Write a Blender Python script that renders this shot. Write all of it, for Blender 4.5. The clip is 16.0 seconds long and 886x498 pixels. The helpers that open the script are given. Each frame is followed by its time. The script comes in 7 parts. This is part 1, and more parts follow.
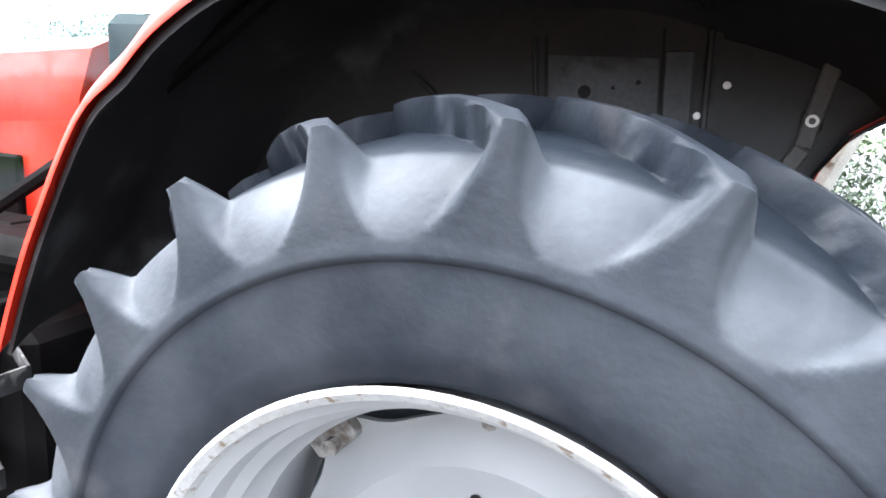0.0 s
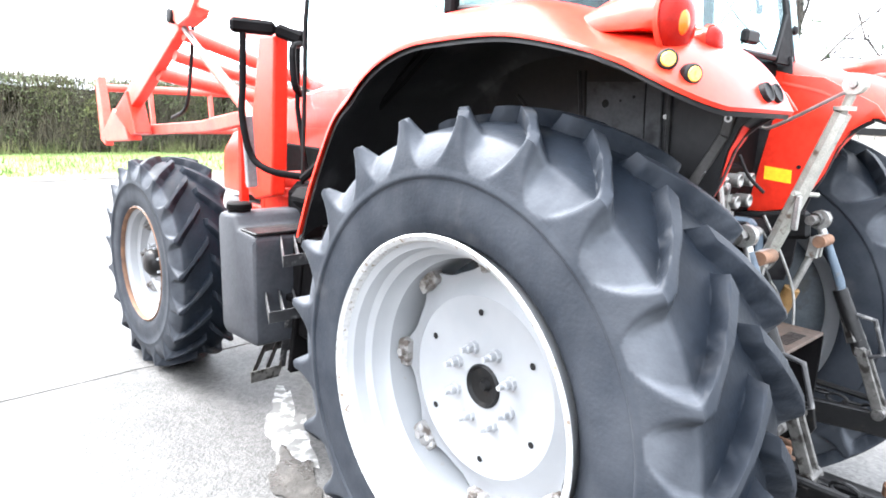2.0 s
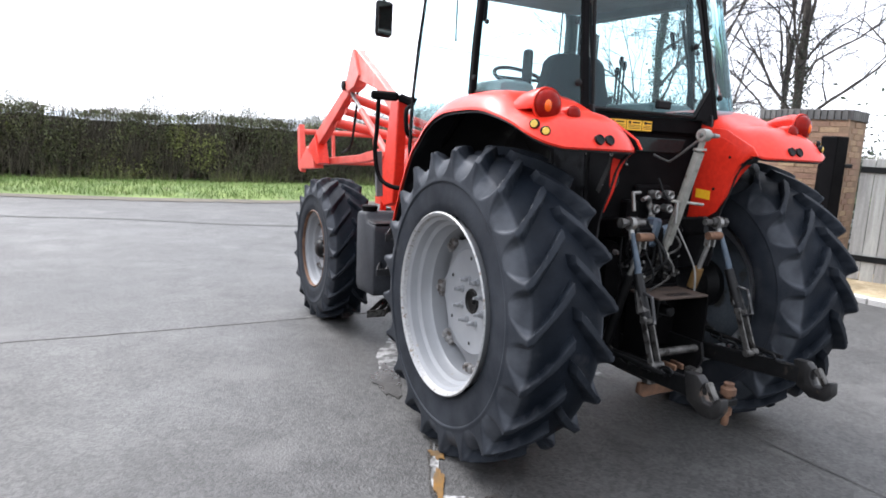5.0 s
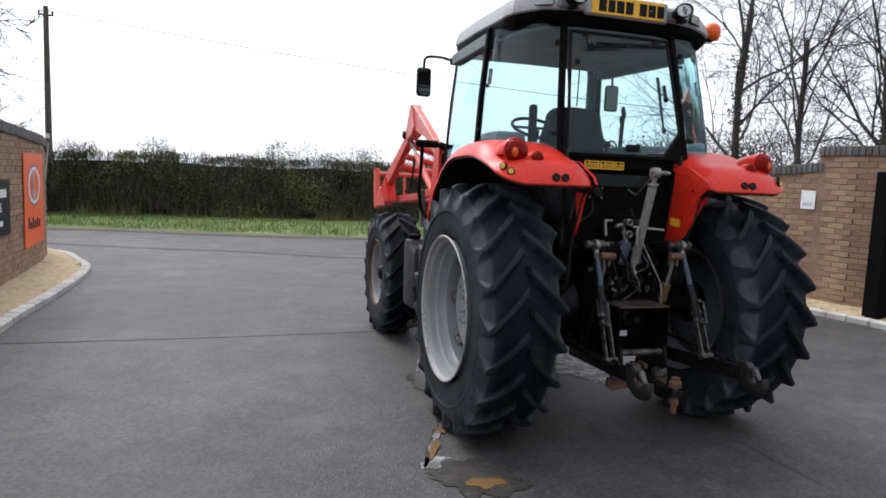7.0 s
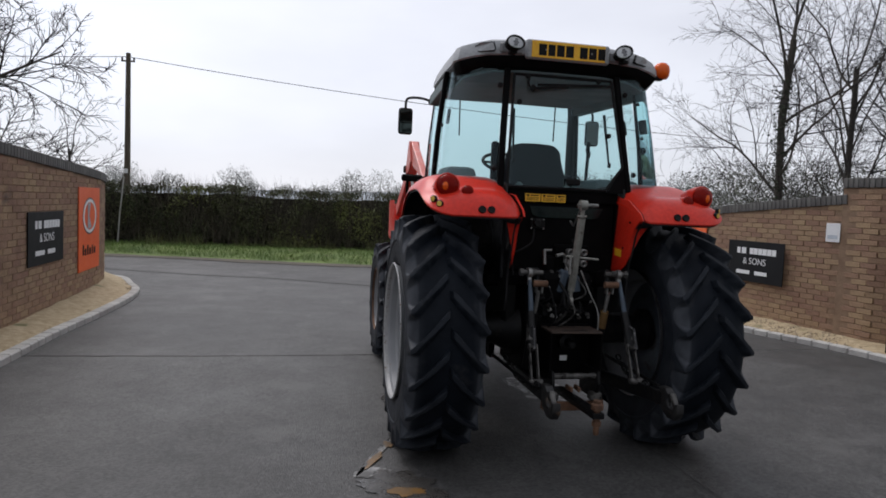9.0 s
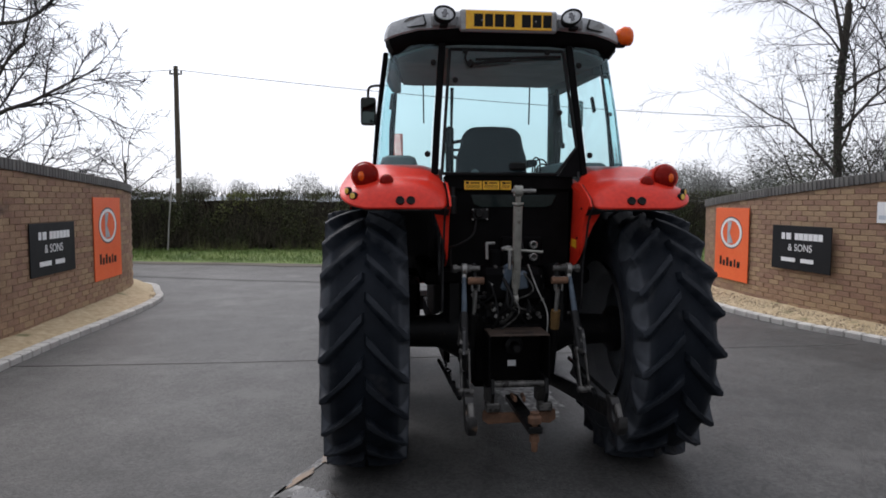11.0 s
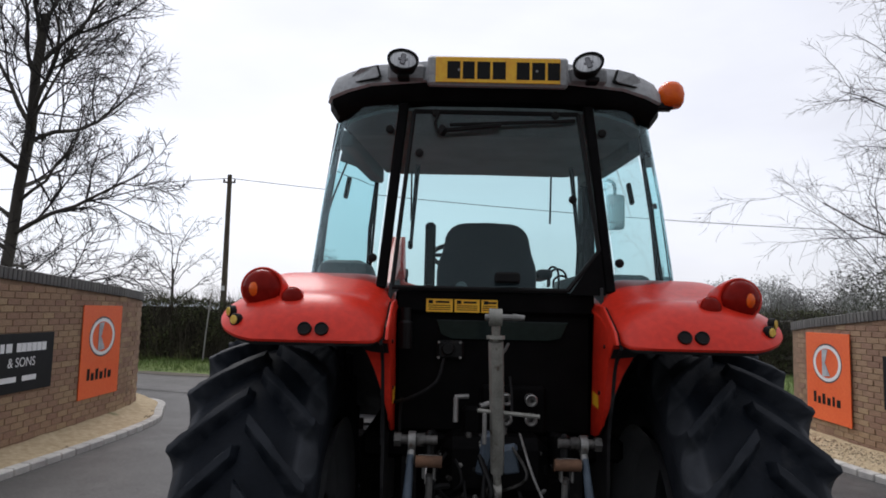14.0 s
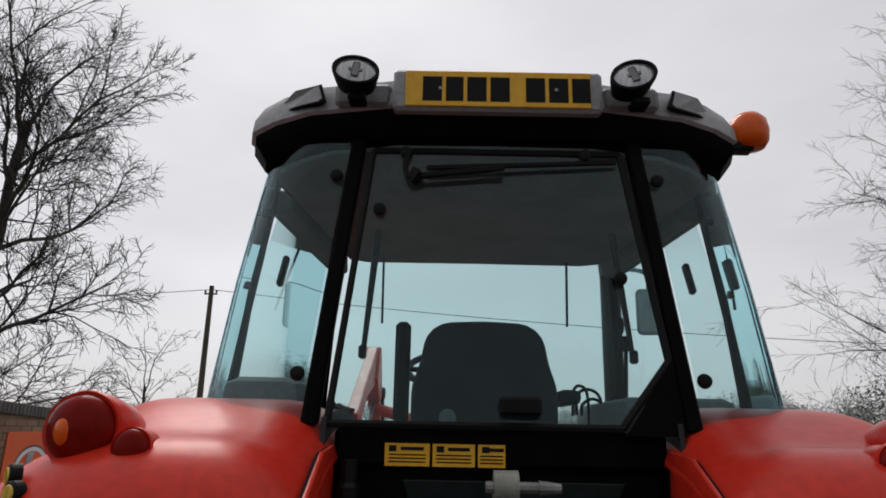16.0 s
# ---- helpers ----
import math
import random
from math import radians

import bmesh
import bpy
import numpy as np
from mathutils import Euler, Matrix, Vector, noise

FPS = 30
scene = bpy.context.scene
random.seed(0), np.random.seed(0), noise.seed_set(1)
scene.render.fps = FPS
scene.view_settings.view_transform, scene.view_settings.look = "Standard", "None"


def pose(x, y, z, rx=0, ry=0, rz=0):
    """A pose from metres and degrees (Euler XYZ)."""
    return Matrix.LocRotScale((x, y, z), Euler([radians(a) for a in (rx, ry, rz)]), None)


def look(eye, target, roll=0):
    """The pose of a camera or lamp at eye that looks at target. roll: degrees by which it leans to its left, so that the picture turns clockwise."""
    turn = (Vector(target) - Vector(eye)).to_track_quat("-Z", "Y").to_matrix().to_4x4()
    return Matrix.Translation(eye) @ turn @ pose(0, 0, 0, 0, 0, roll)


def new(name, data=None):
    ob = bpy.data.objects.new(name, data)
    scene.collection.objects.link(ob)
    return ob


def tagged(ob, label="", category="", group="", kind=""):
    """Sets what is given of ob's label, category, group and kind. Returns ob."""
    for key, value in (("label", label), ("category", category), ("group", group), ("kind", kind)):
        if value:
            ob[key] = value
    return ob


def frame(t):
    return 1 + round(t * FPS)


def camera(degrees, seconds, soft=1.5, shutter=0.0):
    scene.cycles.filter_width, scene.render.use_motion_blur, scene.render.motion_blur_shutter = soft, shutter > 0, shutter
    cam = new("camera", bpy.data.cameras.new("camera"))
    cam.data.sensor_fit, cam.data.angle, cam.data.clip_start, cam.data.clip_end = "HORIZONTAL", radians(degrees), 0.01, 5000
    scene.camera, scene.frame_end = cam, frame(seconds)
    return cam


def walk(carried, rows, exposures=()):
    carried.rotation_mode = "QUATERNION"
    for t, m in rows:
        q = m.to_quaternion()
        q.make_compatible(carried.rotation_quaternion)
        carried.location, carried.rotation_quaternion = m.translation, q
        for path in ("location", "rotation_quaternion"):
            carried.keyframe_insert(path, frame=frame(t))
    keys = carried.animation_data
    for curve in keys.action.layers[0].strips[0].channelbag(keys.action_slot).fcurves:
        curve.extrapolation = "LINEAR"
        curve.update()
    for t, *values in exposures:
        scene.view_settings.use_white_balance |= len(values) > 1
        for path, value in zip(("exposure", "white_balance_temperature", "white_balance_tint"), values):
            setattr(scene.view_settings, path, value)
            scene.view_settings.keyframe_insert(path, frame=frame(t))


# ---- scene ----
cam = camera(67.29, 16.0, 1.75)
PATH = [
    (0, (-1.729, -0.321, 1.554), (0.090, 0.397, 1.134), 3.67),
    (0.5, (-1.827, -0.531, 1.564), (-0.134, 0.455, 1.165), 2.34),
    (1, (-1.985, -0.766, 1.547), (-0.403, 0.379, 1.116), 1.28),
    (1.5, (-2.087, -1.038, 1.547), (-0.640, 0.284, 1.147), 0.96),
    (2, (-2.200, -1.334, 1.560), (-0.885, 0.116, 1.147), 2.62),
    (2.5, (-2.321, -1.569, 1.549), (-1.073, -0.057, 1.149), 1.20),
    (3, (-2.452, -1.861, 1.569), (-1.248, -0.315, 1.171), 0.62),
    (3.2, (-2.472, -1.987, 1.568), (-1.294, -0.411, 1.208), 0.86),
    (5.3, (-2.538, -3.170, 1.598), (-1.692, -1.384, 1.293), 2.35),
    (5.5, (-2.518, -3.282, 1.606), (-1.695, -1.478, 1.347), 1.45),
    (6, (-2.523, -3.574, 1.614), (-1.804, -1.724, 1.371), 0.98),
    (6.5, (-2.486, -3.817, 1.628), (-1.832, -1.936, 1.447), -0.12),
    (7, (-2.306, -4.060, 1.607), (-1.725, -2.158, 1.390), 2.50),
    (7.5, (-2.181, -4.245, 1.619), (-1.637, -2.327, 1.463), 0.53),
    (8, (-2.077, -4.429, 1.643), (-1.596, -2.492, 1.510), 1.12),
    (8.5, (-1.854, -4.542, 1.643), (-1.405, -2.595, 1.547), 1.42),
    (8.7, (-1.747, -4.582, 1.645), (-1.332, -2.629, 1.514), 2.04),
    (10.8, (-0.701, -4.354, 1.640), (-0.544, -2.364, 1.506), 0.28),
    (11, (-0.659, -4.287, 1.622), (-0.512, -2.298, 1.480), 0.15),
    (11.5, (-0.556, -4.108, 1.618), (-0.423, -2.117, 1.475), -0.18),
    (12, (-0.393, -3.934, 1.601), (-0.314, -1.942, 1.448), -0.04),
    (12.5, (-0.206, -3.747, 1.630), (-0.190, -1.754, 1.478), 1.32),
    (13, (-0.161, -3.486, 1.640), (-0.161, -1.486, 1.622), 0.72),
    (13.5, (-0.152, -3.217, 1.668), (-0.162, -1.218, 1.712), -0.22),
    (14, (-0.097, -2.936, 1.696), (-0.151, -0.946, 1.884), 1.39),
    (14.5, (-0.090, -2.666, 1.719), (-0.158, -0.677, 1.913), 0.28),
    (15, (-0.133, -2.372, 1.741), (-0.099, -0.399, 2.070), -0.42),
    (15.5, (-0.115, -2.140, 1.746), (-0.107, -0.176, 2.119), 0.26),
    (16, (-0.068, -1.905, 1.779), (-0.109, 0.024, 2.305), 1.18),
]
EXPOSURES = [(0, 3.4, 6150, 11), (1.0, 3.6, 6200, 11), (2.0, 3.65, 6250, 11), (3.0, 2.7, 6120, 13), (5.5, 1.6, 6220, 14), (7.0, 0.65, 6270, 15), (8.5, -0.12, 6320, 15), (11.0, 0.2, 6320, 15), (12.5, 1.08, 6320, 16), (13.5, 0.38, 6320, 15), (14.5, -0.25, 6480, 15), (16.0, -0.42, 6720, 14)]
walk(cam, [(t, look(eye, target, roll)) for t, eye, target, roll in PATH], EXPOSURES)

# ---- light: an overcast day ----
world = bpy.data.worlds.new("overcast_sky")
scene.world = world
world.use_nodes = True
wn, wl = world.node_tree.nodes, world.node_tree.links
wn.clear()
w_out = wn.new("ShaderNodeOutputWorld")
w_bg = wn.new("ShaderNodeBackground")
w_sky = wn.new("ShaderNodeTexSky")
w_sky.sky_type = "NISHITA"
w_sky.sun_disc = False
w_sky.sun_elevation, w_sky.sun_rotation = radians(52), radians(-22)
w_coord = wn.new("ShaderNodeTexCoord")
w_map = wn.new("ShaderNodeMapping")
w_map.inputs["Scale"].default_value = (1.2, 1.2, 3.2)
w_noise = wn.new("ShaderNodeTexNoise")
w_noise.inputs["Scale"].default_value, w_noise.inputs["Detail"].default_value = 1.6, 5.0
w_ramp = wn.new("ShaderNodeValToRGB")
w_ramp.color_ramp.elements[0].position, w_ramp.color_ramp.elements[0].color = 0.3, (0.76, 0.785, 0.82, 1)
w_ramp.color_ramp.elements[1].position, w_ramp.color_ramp.elements[1].color = 0.68, (0.94, 0.97, 1.0, 1)
w_mix = wn.new("ShaderNodeMixRGB")
w_gain = wn.new("ShaderNodeMixRGB")
w_gain.blend_type, w_gain.inputs[0].default_value, w_gain.inputs[2].default_value = "MULTIPLY", 1.0, (0.1, 0.1, 0.1, 1)
w_mix.inputs[0].default_value = 0.9
wl.new(w_coord.outputs["Generated"], w_map.inputs["Vector"])
wl.new(w_map.outputs["Vector"], w_noise.inputs["Vector"])
wl.new(w_noise.outputs["Fac"], w_ramp.inputs["Fac"])
wl.new(w_sky.outputs["Color"], w_gain.inputs[1])
wl.new(w_gain.outputs["Color"], w_mix.inputs[1])
wl.new(w_ramp.outputs["Color"], w_mix.inputs[2])
# the cloud is brightest round the hidden sun and duller on the far side of the sky
w_dot = wn.new("ShaderNodeVectorMath")
w_dot.operation, w_dot.inputs[1].default_value = "DOT_PRODUCT", (-0.34, 0.70, 0.63)
w_fall = wn.new("ShaderNodeMapRange")
w_fall.inputs["From Min"].default_value, w_fall.inputs["From Max"].default_value = -0.9, 1.0
w_fall.inputs["To Min"].default_value, w_fall.inputs["To Max"].default_value = 0.40, 1.14
w_tone = wn.new("ShaderNodeVectorMath")
w_tone.operation = "SCALE"
wl.new(w_coord.outputs["Generated"], w_dot.inputs[0])
wl.new(w_dot.outputs["Value"], w_fall.inputs["Value"])
wl.new(w_mix.outputs["Color"], w_tone.inputs[0])
wl.new(w_fall.outputs["Result"], w_tone.inputs["Scale"])
wl.new(w_tone.outputs["Vector"], w_bg.inputs["Color"])
w_bg.inputs["Strength"].default_value = 1.10
wl.new(w_bg.outputs["Background"], w_out.inputs["Surface"])

sun = new("sun", bpy.data.lights.new("sun", "SUN"))
sun.data.energy, sun.data.angle, sun.data.color = 1.9, radians(32), (1.0, 0.97, 0.92)
sun.matrix_world = look((-3.5, 8.5, 12), (0, 0, 0))

# ---- materials ----
def surf(name, c1, c2, scale=6.0, rough=(0.5, 0.7), metal=0.0, bump=0.0, bump_scale=60.0, spots=None, spot_scale=9.0, spot_at=0.62, fine=True, island=0.0, piece=0.0, coat=0.0, stretch=(1, 1, 1), spec=0.5, dust=None, grit=None):
    """A surface with two scales of variation, some bump, and spots of another colour (dust, rust, stains, painted lit
    patches).
    """
    m = bpy.data.materials.new(name)
    m.use_nodes = True
    n, l = m.node_tree.nodes, m.node_tree.links
    b = n["Principled BSDF"]
    co = n.new("ShaderNodeTexCoord")
    mp = n.new("ShaderNodeMapping")
    mp.inputs["Scale"].default_value = stretch
    l.new(co.outputs["Object"], mp.inputs["Vector"])

    def noisy(s, d=4.0):
        t = n.new("ShaderNodeTexNoise")
        t.inputs["Scale"].default_value, t.inputs["Detail"].default_value = s, d
        l.new(mp.outputs["Vector"], t.inputs["Vector"])
        return t.outputs["Fac"]

    def mix(fac, a, c, blend="MIX"):
        x = n.new("ShaderNodeMixRGB")
        x.blend_type = blend
        for sock, v in zip(x.inputs, (fac, a, c)):
            if isinstance(v, (int, float)):
                sock.default_value = v
            elif isinstance(v, tuple):
                sock.default_value = (*v, 1)
            else:
                l.new(v, sock)
        return x.outputs["Color"]

    def ramp(fac, lo, hi):
        r = n.new("ShaderNodeMapRange")
        r.inputs["From Min"].default_value, r.inputs["From Max"].default_value = lo, hi
        l.new(fac, r.inputs["Value"])
        return r.outputs["Result"]

    big = ramp(noisy(scale), 0.3, 0.7)
    col = mix(big, c1, c2)
    if grit:
        speck = n.new("ShaderNodeTexVoronoi")
        speck.inputs["Scale"].default_value = grit
        l.new(mp.outputs["Vector"], speck.inputs["Vector"])
        col = mix(0.55, col, mix(ramp(speck.outputs["Color"], 0.2, 0.8), (0.22, 0.22, 0.22), (0.76, 0.76, 0.76)), "OVERLAY")
        col = mix(0.35, col, mix(ramp(noisy(3.1, 5.0), 0.35, 0.68), (0.33, 0.33, 0.33), (0.68, 0.68, 0.67)), "OVERLAY")
    if fine:
        col = mix(0.22, col, mix(ramp(noisy(scale * 14, 2.0), 0.35, 0.65), (0.25, 0.25, 0.25), (0.75, 0.75, 0.75)), "OVERLAY")
    if piece or island:
        if piece:
            src = n.new("ShaderNodeObjectInfo").outputs["Random"]
        else:
            src = n.new("ShaderNodeNewGeometry").outputs["Random Per Island"]
        hs = n.new("ShaderNodeHueSaturation")
        for k, (lo, hi) in {"Value": (1 - (piece or island), 1 + (piece or island)), "Hue": (0.485, 0.515)}.items():
            r = n.new("ShaderNodeMapRange")
            r.inputs["To Min"].default_value, r.inputs["To Max"].default_value = lo, hi
            l.new(src, r.inputs["Value"])
            l.new(r.outputs["Result"], hs.inputs[k])
        l.new(col, hs.inputs["Color"])
        col = hs.outputs["Color"]
    if spots:
        col = mix(ramp(noisy(spot_scale, 6.0), spot_at, spot_at + 0.1), col, spots)
    if dust:
        at = n.new("ShaderNodeAttribute")
        at.attribute_name = "dust"
        thick = n.new("ShaderNodeMath")
        thick.operation = "MULTIPLY"
        l.new(at.outputs["Fac"], thick.inputs[0])
        l.new(ramp(noisy(spot_scale * 1.1, 6.0), 0.16, 0.74), thick.inputs[1])
        col = mix(thick.outputs[0], col, dust)
    l.new(col, b.inputs["Base Color"])
    r = n.new("ShaderNodeMapRange")
    r.inputs["To Min"].default_value, r.inputs["To Max"].default_value = rough
    l.new(noisy(scale * 3), r.inputs["Value"])
    l.new(r.outputs["Result"], b.inputs["Roughness"])
    b.inputs["Metallic"].default_value = metal
    b.inputs["Coat Weight"].default_value, b.inputs["Coat Roughness"].default_value = coat, 0.18
    b.inputs["Specular IOR Level"].default_value = spec
    if bump:
        bp = n.new("ShaderNodeBump")
        bp.inputs["Strength"].default_value, bp.inputs["Distance"].default_value = bump, 0.01
        l.new(noisy(bump_scale, 5.0), bp.inputs["Height"])
        l.new(bp.outputs["Normal"], b.inputs["Normal"])
    return m


def glass(name, tint, rough=0.02, ior=1.22):
    m = bpy.data.materials.new(name)
    m.use_nodes = True
    n, l = m.node_tree.nodes, m.node_tree.links
    n.clear()
    out = n.new("ShaderNodeOutputMaterial")
    clear, gloss, mixer, fres = n.new("ShaderNodeBsdfTransparent"), n.new("ShaderNodeBsdfGlossy"), n.new("ShaderNodeMixShader"), n.new("ShaderNodeFresnel")
    clear.inputs["Color"].default_value = (*tint, 1)
    gloss.inputs["Roughness"].default_value = rough
    fres.inputs["IOR"].default_value = ior
    sheen = n.new("ShaderNodeMath")
    sheen.inputs[1].default_value = 0.028
    gloss.inputs["Color"].default_value = (0.72, 0.92, 0.97, 1)
    l.new(fres.outputs["Fac"], sheen.inputs[0])
    l.new(sheen.outputs[0], mixer.inputs[0])
    l.new(clear.outputs[0], mixer.inputs[1])
    l.new(gloss.outputs[0], mixer.inputs[2])
    l.new(mixer.outputs[0], out.inputs["Surface"])
    return m


M_ASPHALT = surf("asphalt", (0.0375, 0.0367, 0.0363), (0.066, 0.0648, 0.063), 0.35, (0.46, 0.72), spec=0.32, bump=0.6, bump_scale=70, grit=55, spots=(0.080, 0.078, 0.076), spot_scale=1.3, spot_at=0.60)
M_TYRE = surf("tyre_rubber", (0.0040, 0.0060, 0.0095), (0.0082, 0.0112, 0.0165), 5, (0.46, 0.68), bump=0.12, bump_scale=90, spots=(0.022, 0.0235, 0.027), spot_scale=6, spot_at=0.62, spec=0.11, dust=(0.088, 0.095, 0.107))
M_RIM = surf("silver_wheel_paint", (0.205, 0.213, 0.225), (0.265, 0.273, 0.282), 4, (0.35, 0.5), bump=0.03, spots=(0.20, 0.14, 0.09), spot_scale=14, spot_at=0.70, fine=False)
M_RED = surf("red_paint", (0.58, 0.024, 0.011), (0.64, 0.033, 0.016), 3, (0.28, 0.42), bump=0.012, bump_scale=25, coat=0.10, spec=0.24)
M_RED_OLD = surf("faded_red_paint", (0.55, 0.055, 0.035), (0.66, 0.10, 0.07), 5, (0.4, 0.6), bump=0.05, spots=(0.30, 0.16, 0.10), spot_scale=14, spot_at=0.68)
# pinkish because the sky's glare on the loader is mixed into the red
M_RED_GLARE = surf("sky_washed_red_paint", (0.56, 0.105, 0.078), (0.66, 0.155, 0.12), 4, (0.3, 0.5), bump=0.04, spots=(0.62, 0.22, 0.18), spot_scale=7, spot_at=0.60)
M_BLACK = surf("black_plastic", (0.0030, 0.0029, 0.0031), (0.0060, 0.0057, 0.0060), 8, (0.45, 0.65), bump=0.08, bump_scale=120, spec=0.03)
M_ARCH = surf("dusty_black_plastic", (0.0075, 0.0070, 0.0078), (0.0165, 0.0158, 0.0170), 3.5, (0.42, 0.62), bump=0.06, bump_scale=120, spots=(0.042, 0.041, 0.043), spot_scale=4.5, spot_at=0.58, spec=0.3)
M_ARCH_PALE = surf("grey_dust_on_plastic", (0.026, 0.027, 0.030), (0.058, 0.059, 0.064), 6, (0.45, 0.65), bump=0.05, bump_scale=90, spots=(0.012, 0.012, 0.013), spot_scale=9, spot_at=0.56, spec=0.3)
M_ARCH_WORN = surf("rubbed_black_plastic", (0.040, 0.038, 0.037), (0.085, 0.080, 0.077), 9, (0.5, 0.7), bump=0.1, bump_scale=90, spec=0.3)
M_BOLT = surf("zinc_bolt", (0.42, 0.41, 0.40), (0.55, 0.54, 0.53), 20, (0.35, 0.5), metal=0.6)
M_IRON = surf("oily_black_iron", (0.0032, 0.0034, 0.0040), (0.0085, 0.0084, 0.0084), 9, (0.3, 0.6), metal=0.2, bump=0.2, bump_scale=50, spots=(0.026, 0.022, 0.018), spot_scale=18, spot_at=0.62, spec=0.25)
M_STEEL = surf("worn_steel", (0.17, 0.168, 0.16), (0.34, 0.335, 0.32), 14, (0.35, 0.55), metal=0.7, bump=0.1, spots=(0.10, 0.055, 0.03), spot_scale=25, spot_at=0.62)
M_WORN = surf("greasy_steel", (0.035, 0.034, 0.033), (0.125, 0.120, 0.112), 22, (0.4, 0.65), metal=0.5, bump=0.15, spots=(0.012, 0.010, 0.008), spot_scale=28, spot_at=0.52)
M_RUST = surf("rusty_steel", (0.075, 0.040, 0.024), (0.165, 0.085, 0.048), 18, (0.7, 0.9), metal=0.2, bump=0.3)
M_SILVER = surf("silver_grey_plastic", (0.30, 0.31, 0.32), (0.36, 0.37, 0.38), 4, (0.4, 0.55), bump=0.03)
M_YELLOW = surf("yellow_plate", (0.80, 0.41, 0.012), (0.84, 0.46, 0.02), 4, (0.35, 0.5))
M_INK = surf("black_ink", (0.006, 0.006, 0.0065), (0.010, 0.010, 0.010), 9, (0.5, 0.6), spec=0.15)
M_BUTTON = surf("pale_yellow_lens", (0.66, 0.42, 0.05), (0.74, 0.50, 0.09), 12, (0.2, 0.35))
M_HEDGE_TWIG = surf("hedge_twig", (0.050, 0.043, 0.030), (0.095, 0.082, 0.058), 1.5, (0.85, 0.95), island=0.35)
M_GLASS = glass("tinted_glass", (0.72, 0.86, 0.865))
M_GLASS_CALM = glass("side_glass", (0.72, 0.86, 0.865), ior=1.06)
M_LENS = surf("lamp_lens_red", (0.16, 0.006, 0.004), (0.22, 0.010, 0.006), 30, (0.15, 0.25), spec=0.08)
M_AMBER = surf("amber_lens", (0.68, 0.085, 0.004), (0.78, 0.125, 0.006), 30, (0.2, 0.3), coat=0.1, spec=0.3)
M_SEAT = surf("dark_seat_cloth", (0.014, 0.017, 0.020), (0.024, 0.027, 0.031), 9, (0.8, 0.95), bump=0.2, spec=0.1)
M_LINER = surf("grey_cab_lining", (0.125, 0.165, 0.172), (0.175, 0.22, 0.225), 5, (0.7, 0.85), bump=0.1)
M_BRICK = surf("brick", (0.225, 0.138, 0.086), (0.335, 0.218, 0.138), 3.2, (0.8, 0.95), bump=0.4, bump_scale=40, piece=0.16, spots=(0.12, 0.082, 0.060), spot_scale=2.3, spot_at=0.62)
M_BRICK_BULK = surf("brick_bulk", (0.225, 0.138, 0.086), (0.335, 0.218, 0.138), 3.2, (0.8, 0.95), bump=0.4, bump_scale=40, island=0.16, spots=(0.12, 0.082, 0.060), spot_scale=2.3, spot_at=0.62)
M_CAP = surf("blue_brick", (0.066, 0.064, 0.062), (0.125, 0.120, 0.112), 6, (0.6, 0.8), bump=0.3, piece=0.2)
M_MORTAR = surf("mortar", (0.185, 0.118, 0.075), (0.265, 0.178, 0.116), 7, (0.9, 1.0), bump=0.4)
M_KERB = surf("concrete_kerb", (0.36, 0.35, 0.33), (0.48, 0.47, 0.44), 6, (0.85, 0.95), bump=0.3, piece=0.08)
M_GRAVEL = surf("gravel_bed", (0.30, 0.23, 0.13), (0.46, 0.37, 0.24), 12, (0.9, 1.0), bump=1.0, bump_scale=45, spots=(0.16, 0.15, 0.07), spot_scale=3, spot_at=0.62)
M_GRASS = surf("grass", (0.066, 0.112, 0.018), (0.135, 0.185, 0.042), 1.2, (0.8, 0.95), bump=0.8, bump_scale=30, spots=(0.13, 0.12, 0.05), spot_scale=2.5, spot_at=0.62)
M_FIELD = surf("field", (0.06, 0.10, 0.03), (0.09, 0.12, 0.05), 0.05, (0.9, 1.0), spots=(0.10, 0.09, 0.05), spot_scale=0.03)
# the yellow-green spots paint sky-lit patches and bright gaps onto the leaves
M_HEDGE = surf("hedge_leaf", (0.040, 0.054, 0.020), (0.092, 0.098, 0.040), 0.9, (0.6, 0.85), island=0.5, spots=(0.19, 0.21, 0.06), spot_scale=0.6, spot_at=0.56)
M_TWIG = surf("twig", (0.012, 0.0105, 0.011), (0.027, 0.0235, 0.022), 1.5, (0.85, 0.95), island=0.3)
M_BARK = surf("bark", (0.034, 0.030, 0.026), (0.078, 0.069, 0.058), 3, (0.9, 1.0), bump=0.6, bump_scale=25, stretch=(1, 1, 0.3))
M_IVY = surf("ivy_leaf", (0.008, 0.018, 0.006), (0.022, 0.040, 0.012), 2, (0.4, 0.6), island=0.4)
# pale grey: the distance haze is mixed into the trees' own colour
M_FAR_HAZE = surf("distant_trees", (0.20, 0.205, 0.20), (0.28, 0.28, 0.275), 0.3, (0.95, 1.0), island=0.15)
M_POLE = surf("pole_timber", (0.075, 0.060, 0.045), (0.13, 0.11, 0.085), 3, (0.85, 0.95), bump=0.3, stretch=(6, 6, 0.6))
M_ORANGE = surf("orange_sign_board", (0.80, 0.115, 0.022), (0.84, 0.14, 0.03), 2, (0.45, 0.6))
M_SLATE = surf("black_sign_board", (0.007, 0.0075, 0.009), (0.012, 0.0125, 0.014), 3, (0.45, 0.6), spec=0.2)
M_WHITE = surf("white_paint", (0.72, 0.73, 0.74), (0.80, 0.81, 0.81), 5, (0.5, 0.65))
